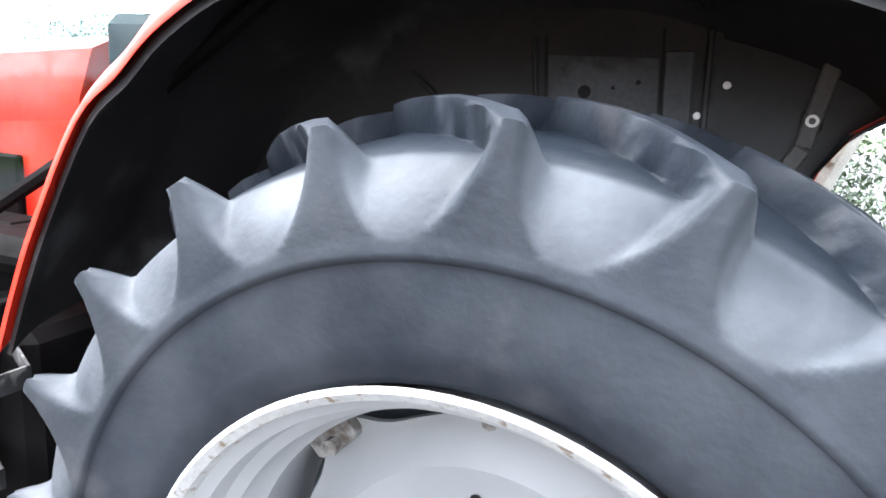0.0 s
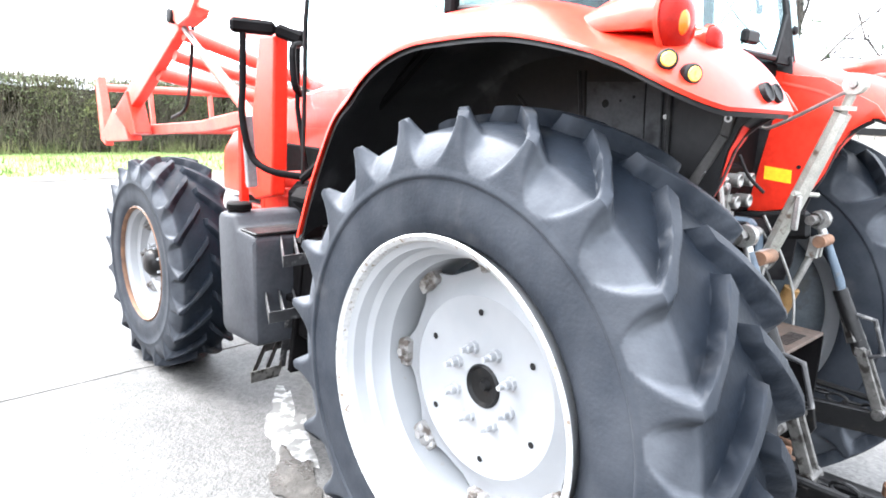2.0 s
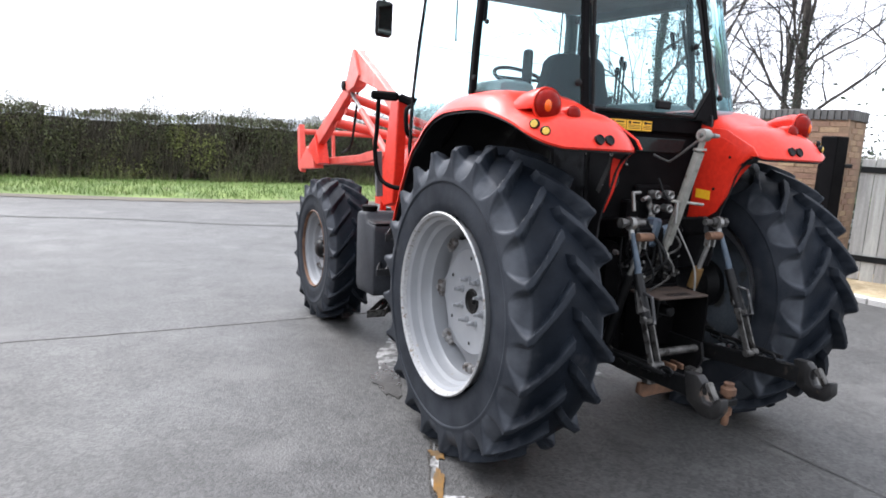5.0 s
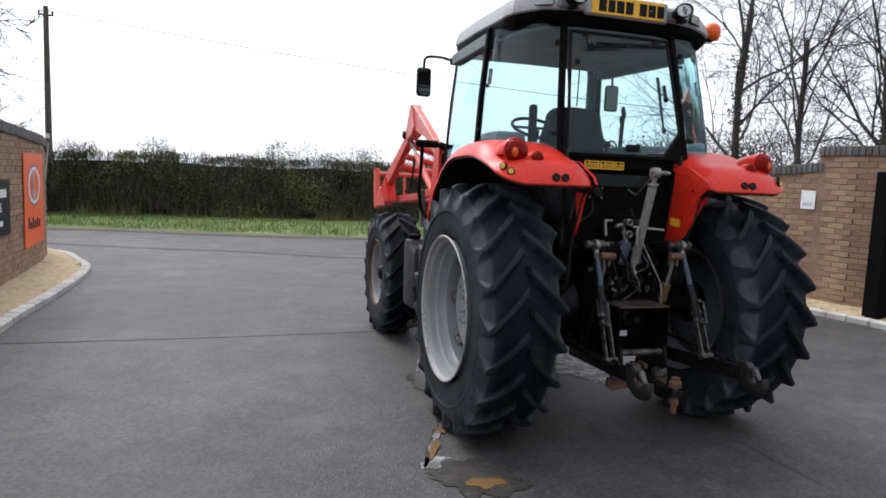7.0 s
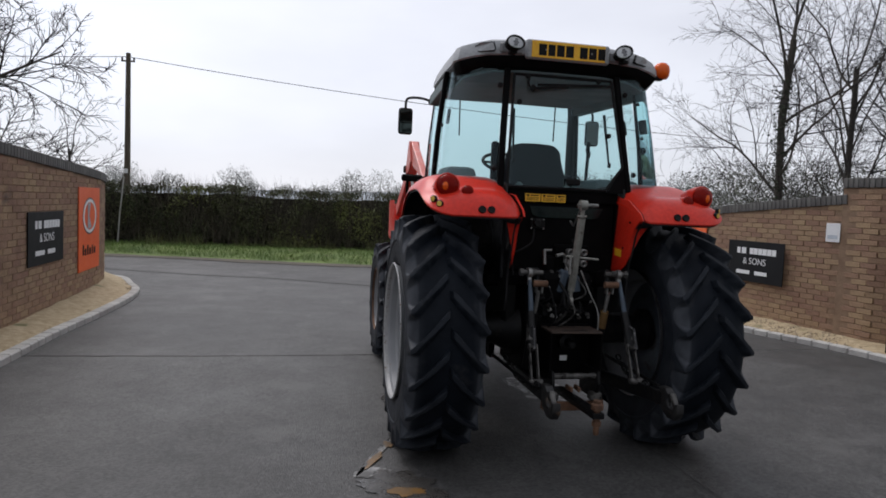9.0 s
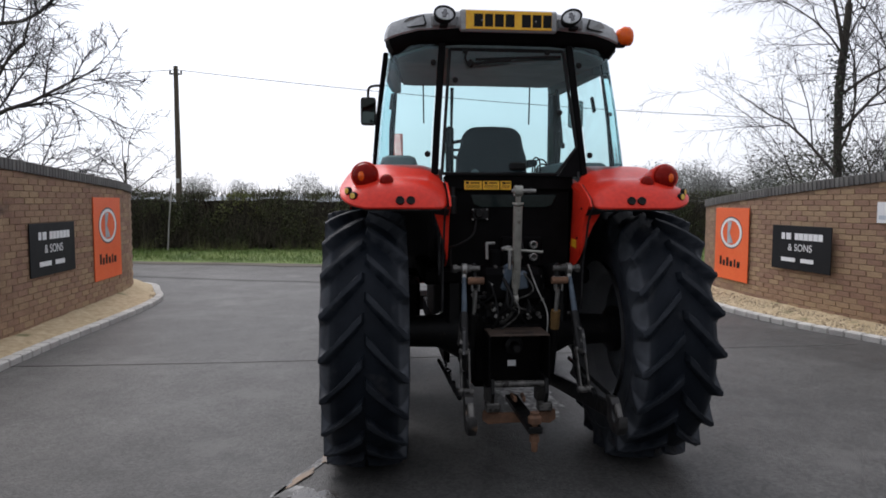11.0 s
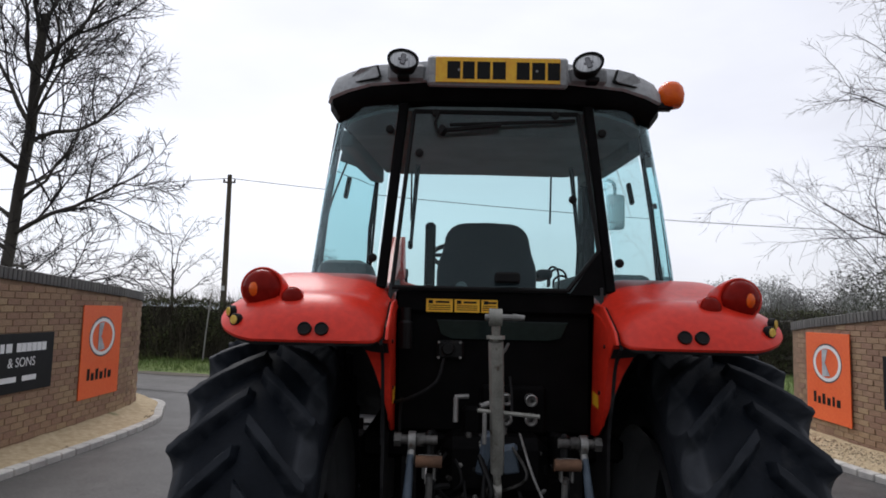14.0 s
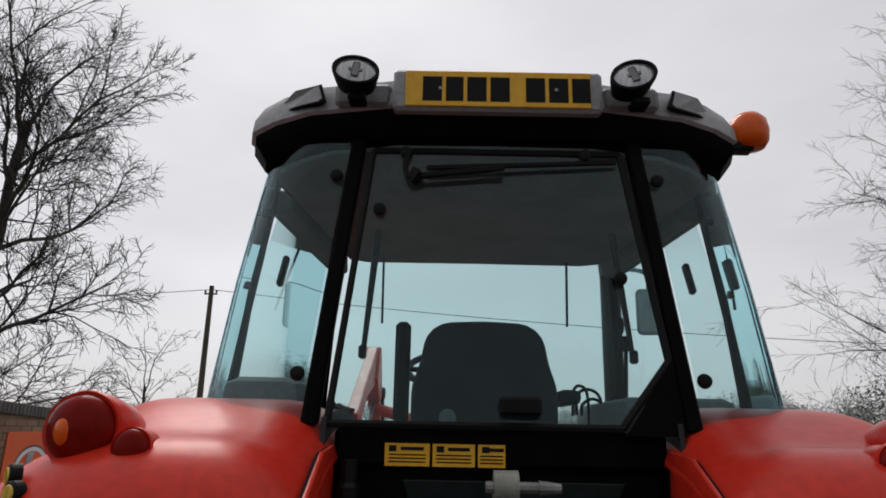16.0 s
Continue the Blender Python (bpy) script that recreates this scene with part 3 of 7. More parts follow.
def maker_sign(c, turn):
    ob, m = sign("dealer_sign", c, turn, 1.12, 1.22, M_ORANGE, "orange board with a white ring emblem and dark bars", "sign")
    def disc(r0, r1, mat, off, label="", sxz=(1.42, 1)):
        b = lathe([(-off, r0), (-off, r1), (-off + 0.001, r1), (-off + 0.001, r0)], (0, 0, 0.19), "y", 40, closed=True) if r0 else lathe([(-off, r1), (-off + 0.001, r1)], (0, 0, 0.19), "y", 40)
        for v in b.verts:
            v.co.x *= sxz[0]
            v.co.z = 0.19 + (v.co.z - 0.19) * sxz[1]
        flat(ob, m, "emblem", b, mat, label)
    grey = surf("emblem_grey", (0.30, 0.33, 0.37), (0.55, 0.57, 0.60), 6, (0.3, 0.5))
    disc(0.212, 0.262, surf("emblem_dark", (0.03, 0.035, 0.05), (0.06, 0.065, 0.08), 5, (0.4, 0.5)), 0.0075, "dark edge of the emblem", (1.42, 1.04))
    disc(0.205, 0.250, M_WHITE, 0.009, "white emblem ring")
    for pts in ([(-0.085, 0.375), (0.02, 0.385), (-0.03, 0.20), (-0.085, 0.18)], [(-0.085, 0.20), (-0.03, 0.19), (0.055, 0.02), (-0.085, 0.0)]):
        flat(ob, m, "emblem_shape", prism([(px * 1.42, pz) for px, pz in pts], -0.011, -0.010, "y"), grey, "plain silver shape")
    for k, (x, w, h, z) in enumerate(((-0.235, 0.05, 0.15, -0.30), (-0.155, 0.055, 0.10, -0.335), (-0.07, 0.055, 0.145, -0.31), (0.02, 0.06, 0.10, -0.335), (0.105, 0.04, 0.13, -0.32), (0.19, 0.065, 0.10, -0.335))):
        flat(ob, m, "emblem_bar", box((x * 1.42, -0.008, z), (w * 1.42, 0.002, h)), M_INK, "dark plain bar")
    return ob


def farm_sign(c, turn):
    ob, m = sign("farm_sign", c, turn, 1.20, 0.64, M_SLATE, "black board with white lettering and bars", "sign")
    for x, w in ((-0.355, 0.07), (-0.24, 0.10), (0.02, 0.085), (0.115, 0.085), (0.21, 0.085), (0.305, 0.085), (0.40, 0.085), (-0.07, 0.08)):
        flat(ob, m, "name_bar", box((x, -0.008, 0.165), (w, 0.002, 0.095)), M_WHITE, "plain white bar")
    lettering(ob, m, "& SONS", 0.145, 0.0, 0.0, M_WHITE)
    for x, w in ((-0.26, 0.30), (0.17, 0.26)):
        flat(ob, m, "name_bar", box((x * 0.9, -0.008, -0.175), (w, 0.002, 0.058)), M_WHITE, "plain white bar")
    return ob


maker_sign((-4.985, 6.14, 1.06), radians(93.7))
farm_sign((-4.903, 4.35, 1.03), radians(92.3))
maker_sign((5.050, 6.60, 0.92), radians(-90.5))
farm_sign((5.110, 4.77, 0.97), radians(-84.5))
ob, m = sign("paper_notice", (5.375, 3.50, 1.50), radians(-78), 0.21, 0.26, M_WHITE, "small white notice in a plastic sleeve", "notice")
flat(ob, m, "print_bar", box((0, -0.008, -0.06), (0.15, 0.002, 0.05)), surf("faint_print", (0.45, 0.50, 0.55), (0.55, 0.6, 0.65), 6, (0.5, 0.6)), "faint grey bar")

# ---- gate ----
post = thing("gate_post", "square black steel gate post", "gate post", (5.37, 2.27, 0))
part("shaft", box((5.37, 2.27, 0.95), (0.22, 0.22, 1.9), 0.012), M_BLACK, post)
part("hinge", box((5.58, 2.24, 1.55), (0.26, 0.05, 0.05), 0.01), M_INK, post)
gate = thing("wooden_gate", "open gate of grey weathered vertical boards", "gate", (5.8, 2.16, 0))
g0, g1 = Vector((5.80, 2.16, 0)), Vector((7.2, -0.9, 0))
gd = (g1 - g0).normalized()
gm = Matrix.Rotation(math.atan2(gd.y, gd.x), 4, "Z")
for k in range(22):
    c = g0 + gd * (0.07 + k * 0.153)
    b = box((0, 0, 0), (0.145, 0.025, 1.50 + 0.03 * math.sin(k)), 0.004)
    bmesh.ops.transform(b, matrix=Matrix.Translation((c.x, c.y, 0.90)) @ gm, verts=b.verts)
    part("board", b, M_BOARD, gate)
for z in (0.42, 1.52):
    side = Vector((-gd.y, gd.x, 0)) * 0.03
    part("strap", bar(g0 + side * -1 + Vector((0, 0, z)), g0 + gd * 3.3 + side * -1 + Vector((0, 0, z)), 0.012, 0.075), M_INK, gate, "black iron strap")
    part("rail", bar(g0 + side + Vector((0, 0, z)), g1 + side + Vector((0, 0, z)), 0.04, 0.12), M_BOARD, gate)


# dirt washed to the foot of the verge, and a worn seam along the road
def ragged(name, line, half, mat, label, category, z):
    bm = bmesh.new()
    pts = arc([(*p, 0) for p in line], 40)
    rows = []
    for p in pts:
        wob = noise.noise((p.x * 0.9, 0.3, half)) * 0.5 + noise.noise((p.x * 4.1, 1.3, half)) * 0.35
        rows.append([bm.verts.new((p.x, p.y - half * (1 + wob), z)), bm.verts.new((p.x, p.y + half * (1 + 0.4 * wob), z))])
    for a, b in zip(rows, rows[1:]):
        bm.faces.new((a[0], b[0], b[1], a[1]))
    return tagged(part(name, bm, mat), label, category, kind="structure")


M_MUD = surf("road_mud", (0.045, 0.037, 0.026), (0.085, 0.070, 0.048), 2.2, (0.7, 0.95), bump=0.6, bump_scale=30)
ragged("mud_edge", [(-30, 18.1), (-12, 14.6), (-6, 13.43), (-0.5, 12.33), (8, 12.30), (30, 12.30)], 0.32, M_MUD, "brown mud along the foot of the verge", "mud", 0.012)
ragged("road_seam", [(-9.5, 11.6), (-5.6, 10.18), (-3.8, 9.55), (-2.44, 9.25), (-0.6, 8.45), (1.5, 8.05)], 0.045, M_SLOT, "dark worn seam where the yard meets the road", "seam", 0.006)


# ---- the tractor: rear axle over the origin, ahead is +y ----
tractor = thing("tractor", "red farm tractor with a glazed cab, parked on asphalt", "tractor", (0, 0, 0))
HUB, FRONT = (0.870, 0.022, 0.777), (0.80, 2.74, 0.595)


def tyre_mesh(name, parent, c, R, half, bead, lugs, phase, label):
    """An agricultural tyre about the x axis, moulded in one piece: slanting lugs that meet near the middle, and scooped valleys that end in a round on the sidewall."""
    k0 = R / 0.78
    tip, low = R - 0.030 * k0, bead + (R - bead) * 0.475
    # the section at a lug and in a valley, from the bead to the middle: (share of the half width, radius)
    lug_sec = [(0.90, bead - 0.004), (0.985, bead + 0.016), (1.01, bead + (R - bead) * 0.16), (1.02, bead + (R - bead) * 0.30), (1.02, low - 0.012), (1.04, low - 0.009), (1.045, low), (1.03, low + 0.010)]
    val_sec = list(lug_sec)
    n_side, n_top = 13, 17
    for i in range(1, n_side + 1):
        f = i / n_side
        lug_sec.append((1.03 - 0.02 * f, low + 0.010 + (tip - low - 0.010) * f))
        val_sec.append((1.03 - 0.05 * f - 0.16 * f ** 2.2, low + 0.010 + (tip - 0.045 * k0 - low - 0.010) * f))
    for i in range(1, n_top + 1):
        f = i / n_top
        u = 1.0 * (1 - f)
        lug_sec.append((1.0 * (1 - f) if f < 1 else 0.0, R - 0.026 * k0 * u ** 2.2 - 0.010 * k0 * max(0, u - 0.88) / 0.12))
        val_sec.append((0.80 * (1 - f), R - 0.044 * k0 - 0.045 * k0 * (0.8 * (1 - f)) ** 2))
    m = len(lug_sec)
    per = 36
    n = lugs * per
    step = 2 * math.pi / lugs
    ang = np.arange(n) * 2 * math.pi / n
    rows, masks = [], []
    top_start = m - n_top
    side_rows = list(range(m)) + list(range(m - 2, -1, -1))
    for j, i in enumerate(side_rows):
        side = -1 if j < m else 1
        lu, lr = lug_sec[i]
        vu, vr = val_sec[i]
        mask = np.zeros(n)
        # each row is turned so that its columns run along the lugs
        if i >= top_start:
            shift = 1.02 * step * (0.97 - min(max(lu, 0), 0.97))
        else:
            shift = 0.10 * step * min(1.0, 1 - (i - (top_start - n_side) + 1) / n_side) if i >= top_start - n_side else 0.10 * step
        turned = ang + phase + shift
        for s2 in (-1, 1):
            a0 = phase + (step * 0.5 if s2 > 0 else 0)
            u = lu if s2 == side else -lu
            if i < top_start - n_side:
                mm = np.ones(n)
            elif i < top_start:
                if s2 != side:
                    continue
                f = (i - (top_start - n_side) + 1) / n_side
                d = (turned - a0 - shift + step / 2) % step - step / 2
                v = (step / 2 - 0.026 * k0 / lr) * math.sqrt(max(0.0, 1 - (1 - f) ** 2 * 1.02))
                edge = (step / 2 - np.abs(d)) * lr - v * lr
                mm = np.clip(0.5 + edge / (0.034 * k0), 0, 1)
            else:
                if u < 0:
                    continue
                d = (turned - a0 - 1.02 * step * (0.97 - min(u, 0.97)) + step / 2) % step - step / 2
                w = (0.025 + 0.004 * math.sin(7 * u)) * k0
                mm = np.clip(0.5 + (w - np.abs(d) * lr) / (0.010 * k0), 0, 1) * min(1.0, u / 0.05)
            mask = np.maximum(mask, mm * mm * (3 - 2 * mm))
        x = side * half * (vu + (lu - vu) * mask)
        r = vr + (lr - vr) * mask
        rows.append(np.stack([c[0] + x, c[1] + r * np.sin(turned), c[2] + r * np.cos(turned)], 1))
        masks.append(mask)
    verts = np.concatenate(rows)
    k = np.arange(n)
    faces, dust = [], []
    for j in range(len(rows) - 1):
        faces.append(np.stack([j * n + k, j * n + (k + 1) % n, (j + 1) * n + (k + 1) % n, (j + 1) * n + k], 1))
    for j, i in enumerate(side_rows):
        f = (i - (top_start - n_side) + 1) / n_side
        if i < top_start - n_side:
            dust.append(np.full(n, 0.34))
        elif i < top_start:
            dust.append(0.38 + 0.45 * np.clip((0.85 - masks[j]) / 0.35, 0, 1))
        else:
            g = (i - top_start) / n_top
            dust.append(0.22 * np.clip((masks[j] - 0.6) / 0.4, 0, 1) + 0.20 * (1 - masks[j]) * max(0.0, 1 - g * 5.0))
    ob = mesh_from(name, verts, np.concatenate(faces).tolist(), M_TYRE, None, label)
    at = ob.data.attributes.new("dust", "FLOAT", "POINT")
    at.data.foreach_set("value", np.concatenate(dust).astype(np.float32))
    ob.data.polygons.foreach_set("use_smooth", [True] * len(ob.data.polygons))
    ob.data.set_sharp_from_angle(angle=radians(52))
    ob.parent = parent
    return ob


def scalloped_disc(c, sx, a, lobes, r_in, r_out):
    """A dished wheel centre whose rim waves between its fixing lugs."""
    n, loops = 96, []
    prof = [(-0.02, 0.055), (0.0, 0.062), (0.0, 0.17), (0.008, 0.20), (0.012, 0.27), (-0.02, 0.315), (-0.022, None), (-0.034, None), (-0.034, 0.05)]
    for off, r in prof:
        loop = []
        for k in range(n):
            t = 2 * math.pi * k / n
            rr = r if r is not None else r_in + (r_out - r_in) * (0.5 + 0.5 * math.cos(lobes * t)) ** 2.2
            loop.append((c[0] + sx * (a + off), c[1] + rr * math.sin(t), c[2] + rr * math.cos(t)))
        loops.append(loop)
    return rings(loops, closed=True)


def wheel(name, sx, c, R, half, rim_r, lugs, h, phase, disc_at, nuts, nut_r, rim_mat, label):
    cx = (sx * c[0], c[1], c[2])
    f = rim_r / 0.462
    w = half + (0.015 if rim_r > 0.4 else -0.015)
    prof = [(w - 0.012, rim_r - 0.012), (w, rim_r), (w + 0.006, rim_r - 0.006), (w - 0.002, rim_r - 0.018), (w - 0.022, rim_r - 0.022), (w - 0.035, rim_r - 0.040), (w - 0.075, rim_r - 0.046), (w - 0.090, rim_r - 0.064), (w - 0.13, rim_r - 0.068), (w - 0.15, rim_r - 0.082), (-w + 0.08, rim_r - 0.078), (-w + 0.03, rim_r - 0.03), (-w, rim_r), (-w + 0.012, rim_r - 0.012), (-w + 0.06, rim_r - 0.06), (0, rim_r - 0.060), (w - 0.06, rim_r - 0.03)]
    rim = part(name, lathe([(sx * a, r) for a, r in prof], cx, "x", 96, closed=True), rim_mat, tractor, label, smooth=35)
    tyre_mesh("tyre", rim, cx, R, half, rim_r - 0.006, lugs, phase, "dusty black rubber tyre with slanting lugs")
    disc = scalloped_disc(cx, sx, disc_at, 8, 0.335, 0.383)
    if f < 0.95:
        for v in disc.verts:
            v.co.y, v.co.z = cx[1] + (v.co.y - cx[1]) * f * 0.98, cx[2] + (v.co.z - cx[2]) * f * 0.98
    part("wheel_disc", disc, rim_mat, rim, "dished wheel centre with a waved edge", smooth=35)
    for k in range(nuts):
        t = 2 * math.pi * (k + 0.5) / nuts
        p = (cx[0] + sx * disc_at, cx[1] + nut_r * math.sin(t), cx[2] + nut_r * math.cos(t))
        b = lathe([(0, 0.021 * f), (sx * 0.012, 0.019 * f), (sx * 0.013, 0.0135), (sx * 0.034, 0.0135), (sx * 0.037, 0.009), (sx * 0.056, 0.008)], p, "x", 8)
        part("wheel_nut", b, rim_mat, rim)
    for k in range(8):
        t = 2 * math.pi * k / 8
        r = 0.366 * f
        m = Matrix.Rotation(-t, 4, "X")
        b = box((0, 0, 0), (0.055, 0.075 * f, 0.05 * f), 0.008)
        box((0, 0.045 * f, 0.0), (0.035, 0.022, 0.04 * f), 0.006, bm=b)
        lathe([(-0.045, 0.013), (0.04, 0.013)], (0, 0, -0.012), "x", 8, bm=b)
        bmesh.ops.transform(b, matrix=Matrix.Translation((cx[0] + sx * (disc_at - 0.018), cx[1], cx[2])) @ m @ Matrix.Translation((0, 0, r)), verts=b.verts)
        part("fixing_clamp", b, M_CLAMP, rim, "grey rusty clamp", smooth=30)
    for k in range(6):
        t = 2 * math.pi * (k + 0.06) / 6
        p = (cx[0] + sx * (disc_at + 0.0125), cx[1] + 0.222 * f * math.sin(t), cx[2] + 0.222 * f * math.cos(t))
        part("disc_hole", lathe([(0, 0.010), (sx * 0.001, 0.009)], p, "x", 10), M_INK, rim)
    return rim


# dark blue-grey puts the shade inside the silver wheels into the colour
M_INSIDE = surf("shaded_wheel_paint", (0.045, 0.056, 0.068), (0.085, 0.100, 0.115), 5, (0.45, 0.65), spots=(0.035, 0.032, 0.030), spot_scale=7, spot_at=0.58)
M_CLAMP = surf("rusty_clamp", (0.15, 0.145, 0.14), (0.25, 0.245, 0.24), 14, (0.5, 0.7), bump=0.1, spots=(0.065, 0.052, 0.043), spot_scale=22, spot_at=0.5)
M_RIM_EDGE = surf("chipped_rim_edge", (0.27, 0.275, 0.28), (0.34, 0.34, 0.335), 5, (0.4, 0.55), spots=(0.12, 0.080, 0.048), spot_scale=55, spot_at=0.58)
for sx in (-1, 1):
    rim = wheel("rear_wheel", sx, HUB, 0.80, 0.235, 0.462, 21, 0.044, radians(-20 if sx < 0 else -12), 0.055, 8, 0.115, M_RIM, "silver-painted rear wheel with chipped rim")
    ring = lathe([(sx * 0.252, 0.4635), (sx * 0.2585, 0.457), (sx * 0.249, 0.444), (sx * 0.228, 0.4395)], (sx * HUB[0], HUB[1], HUB[2]), "x", 96)
    bmesh.ops.delete(ring, geom=[f for f in ring.faces if len(f.verts) > 4], context="FACES")
    part("rim_edge", ring, M_RIM_EDGE, rim, "chipped rusty rim edge", smooth=35)
    # added disc that darkens the wheel's inner side
    part("inner_dish", lathe([(-sx * 0.10, 0.06), (-sx * 0.11, 0.20), (-sx * 0.07, 0.36), (-sx * 0.06, 0.372), (-sx * 0.055, 0.36), (-sx * 0.09, 0.20), (-sx * 0.08, 0.06)], (sx * HUB[0], HUB[1], HUB[2]), "x", 48, closed=True), M_INSIDE, rim, "added blue-grey disc painting the shaded inside of the wheel", smooth=40)
    part("hub_cap", lathe([(sx * 0.03, 0.062), (sx * 0.058, 0.066), (sx * 0.064, 0.060), (sx * 0.052, 0.052), (sx * 0.045, 0.02), (sx * 0.06, 0.012)], (sx * HUB[0], HUB[1], HUB[2]), "x", 28), M_IRON, rim, "glossy black axle end", smooth=35)
    rim = wheel("front_wheel", sx, FRONT, 0.622, 0.182, 0.342, 19, 0.036, 0.15, 0.055, 8, 0.10, M_RIM, "silver-painted front wheel with a rusty rim")
    part("hub_cap", lathe([(sx * 0.04, 0.085), (sx * 0.11, 0.082), (sx * 0.13, 0.07), (sx * 0.145, 0.05), (sx * 0.15, 0.02)], (sx * FRONT[0], FRONT[1], FRONT[2]), "x", 24), M_IRON, rim, "dark ribbed hub casing", smooth=35)
    ring = lathe([(sx * 0.172, 0.338), (sx * 0.178, 0.330), (sx * 0.168, 0.322), (sx * 0.155, 0.320)], (sx * FRONT[0], FRONT[1], FRONT[2]), "x", 64)
    bmesh.ops.delete(ring, geom=[f for f in ring.faces if len(f.verts) > 4], context="FACES")
    part("rim_edge", ring, M_RUST, rim, "rusty bead edge")

# transmission, axles and engine
bm = box((0, 0.05, 0.80), (0.52, 0.62, 0.62), 0.05)
box((0, 0.9, 0.78), (0.44, 1.4, 0.52), 0.06, bm=bm)
box((0, -0.16, 1.12), (0.40, 0.30, 0.22), 0.04, bm=bm)
part("gearbox", bm, M_BLACK, tractor, "oily black transmission housing")
for sx in (-1, 1):
    part("rear_axle", lathe([(sx * 0.2, 0.19), (sx * 0.30, 0.17), (sx * 0.42, 0.105), (sx * 0.66, 0.095), (sx * 0.70, 0.15), (sx * 0.74, 0.15)], (0, 0, 0.80), "x", 24), M_IRON, tractor, smooth=40)
bm = box((0, 2.4, 0.72), (0.46, 1.7, 0.36), 0.05)
box((0, 2.74, 0.60), (1.16, 0.22, 0.20), 0.05, bm=bm)
part("engine_block", bm, M_IRON, tractor)
bm = rings([[(x * w, y, z0 + (z1 - z0) * f) for x, f in ((-1, 0), (-1.0, 0.72), (-0.86, 0.93), (-0.55, 1.0), (0.55, 1.0), (0.86, 0.93), (1.0, 0.72), (1, 0))] for y, w, z0, z1 in ((1.45, 0.36, 1.02, 1.70), (1.9, 0.345, 1.00, 1.67), (2.3, 0.30, 0.98, 1.60), (2.6, 0.25, 0.96, 1.52), (3.2, 0.19, 0.94, 1.36), (3.40, 0.15, 0.93, 1.24))])
bonnet = part("bonnet", bm, M_RED, tractor, "red engine bonnet", smooth=40)
for sx in (-1, 1):
    part("bonnet_grille", box((sx * 0.325, 1.95, 1.22), (0.05, 0.5, 0.22), 0.008, Matrix.Rotation(sx * 0.09, 4, "Z")), M_BLACK, bonnet, "black side grille")

# ---- mudguards ----
ARCH = [(0.955, 1.05), (0.905, 1.17), (0.845, 1.295), (0.735, 1.48), (0.65, 1.552), (0.58, 1.615), (0.485, 1.672), (0.38, 1.708), (0.27, 1.724), (0.02, 1.733), (-0.16, 1.712), (-0.34, 1.67), (-0.47, 1.617), (-0.55, 1.58), (-0.605, 1.568)]


def shell(rows, thick):
    """A sheet over rows of points, thick metres deep towards the wheel, closed at its edges."""
    bm = bmesh.new()
    up = [[bm.verts.new(p) for p in r] for r in rows]
    dn = [[bm.verts.new(p + (Vector((p.x, 0, 0.75)) - p).normalized() * thick) for p in r] for r in rows]
    n = len(rows[0])
    for r in range(len(rows) - 1):
        for c in range(n - 1):
            bm.faces.new((up[r][c], up[r][c + 1], up[r + 1][c + 1], up[r + 1][c]))
            bm.faces.new((dn[r][c], dn[r + 1][c], dn[r + 1][c + 1], dn[r][c + 1]))
        for c in (0, n - 1):
            bm.faces.new((up[r][c], up[r + 1][c], dn[r + 1][c], dn[r][c]))
    for c in range(n - 1):
        bm.faces.new((up[0][c], dn[0][c], dn[0][c + 1], up[0][c + 1]))
    bmesh.ops.dissolve_degenerate(bm, dist=1e-5, edges=bm.edges)
    return bm


def eye_ring(c, r, hole, w):
    """A flat ring about the x axis."""
    return lathe([(-w / 2, hole), (-w / 2, r), (w / 2, r), (w / 2, hole)], c, "x", 14, closed=True)


def guard_rows(sx):
    """Ribs across the guard from the outer lip over the crown to the cab's side; at the tail they fan round a blunt rounded end."""
    crown, m, rows = 0.66, 12, []
    arch = [p for p in arc([(0, *q) for q in ARCH], 4)]

    def rib(e, top, tail, inner):
        out = []
        for k in range(m + 1):
            t = k / m
            s = t ** 1.8
            g = 1 - (1 - s) ** ((5.0 - 2.0 * tail) if inner else (6.0 - 3.0 * tail))
            out.append(Vector((sx * (e[0] + (top[0] - e[0]) * s), e[1] + (top[1] - e[1]) * s, e[2] + (top[2] - e[2]) * g)))
        return out
    for p in arch:
        if p.y < -0.33:
            break
        front = max(0.0, min(1.0, (p.y - 0.55) / 0.35))
        tail = max(0.0, min(1.0, (-p.y - 0.02) / 0.30))
        tail = tail * tail * (3 - 2 * tail)
        hi = 0.098 - 0.040 * tail
        top = (crown, p.y + hi * 0.9 * front, p.z + hi * (1 - 0.55 * front))
        o = rib((1.004 + 0.008 * tail, p.y, p.z), top, tail, False)
        i = rib((0.390, p.y + 0.3 * hi * front, p.z - 0.02 * (1 - front)), top, tail * 0.6, True)
        rows.append(o + i[::-1][1:])
    last = arch[[p.y < -0.33 for p in arch].index(True) - 1]
    top = (crown, last.y, last.z + 0.058)
    back = 0.558 + last.y
    for k in range(1, 13):
        w = k / 12 * math.pi / 2
        cs, sn = max(0.0, math.cos(w)) ** 0.60, math.sin(w) ** 0.60
        drop = min(1.0, sn * 1.05) ** 1.3
        z_out = last.z + (1.570 - last.z) * drop
        z_in = last.z - 0.02 + (1.570 - last.z + 0.02) * min(1.0, sn * 1.2)
        o = rib((crown + (1.012 - crown) * cs, last.y - back * sn, z_out), top, 1.0, False)
        i = rib((crown - (crown - 0.390) * cs, last.y - back * sn, z_in), top, 0.6 + 0.4 * sn, True)
        rows.append(o + i[::-1][1:])
    return rows


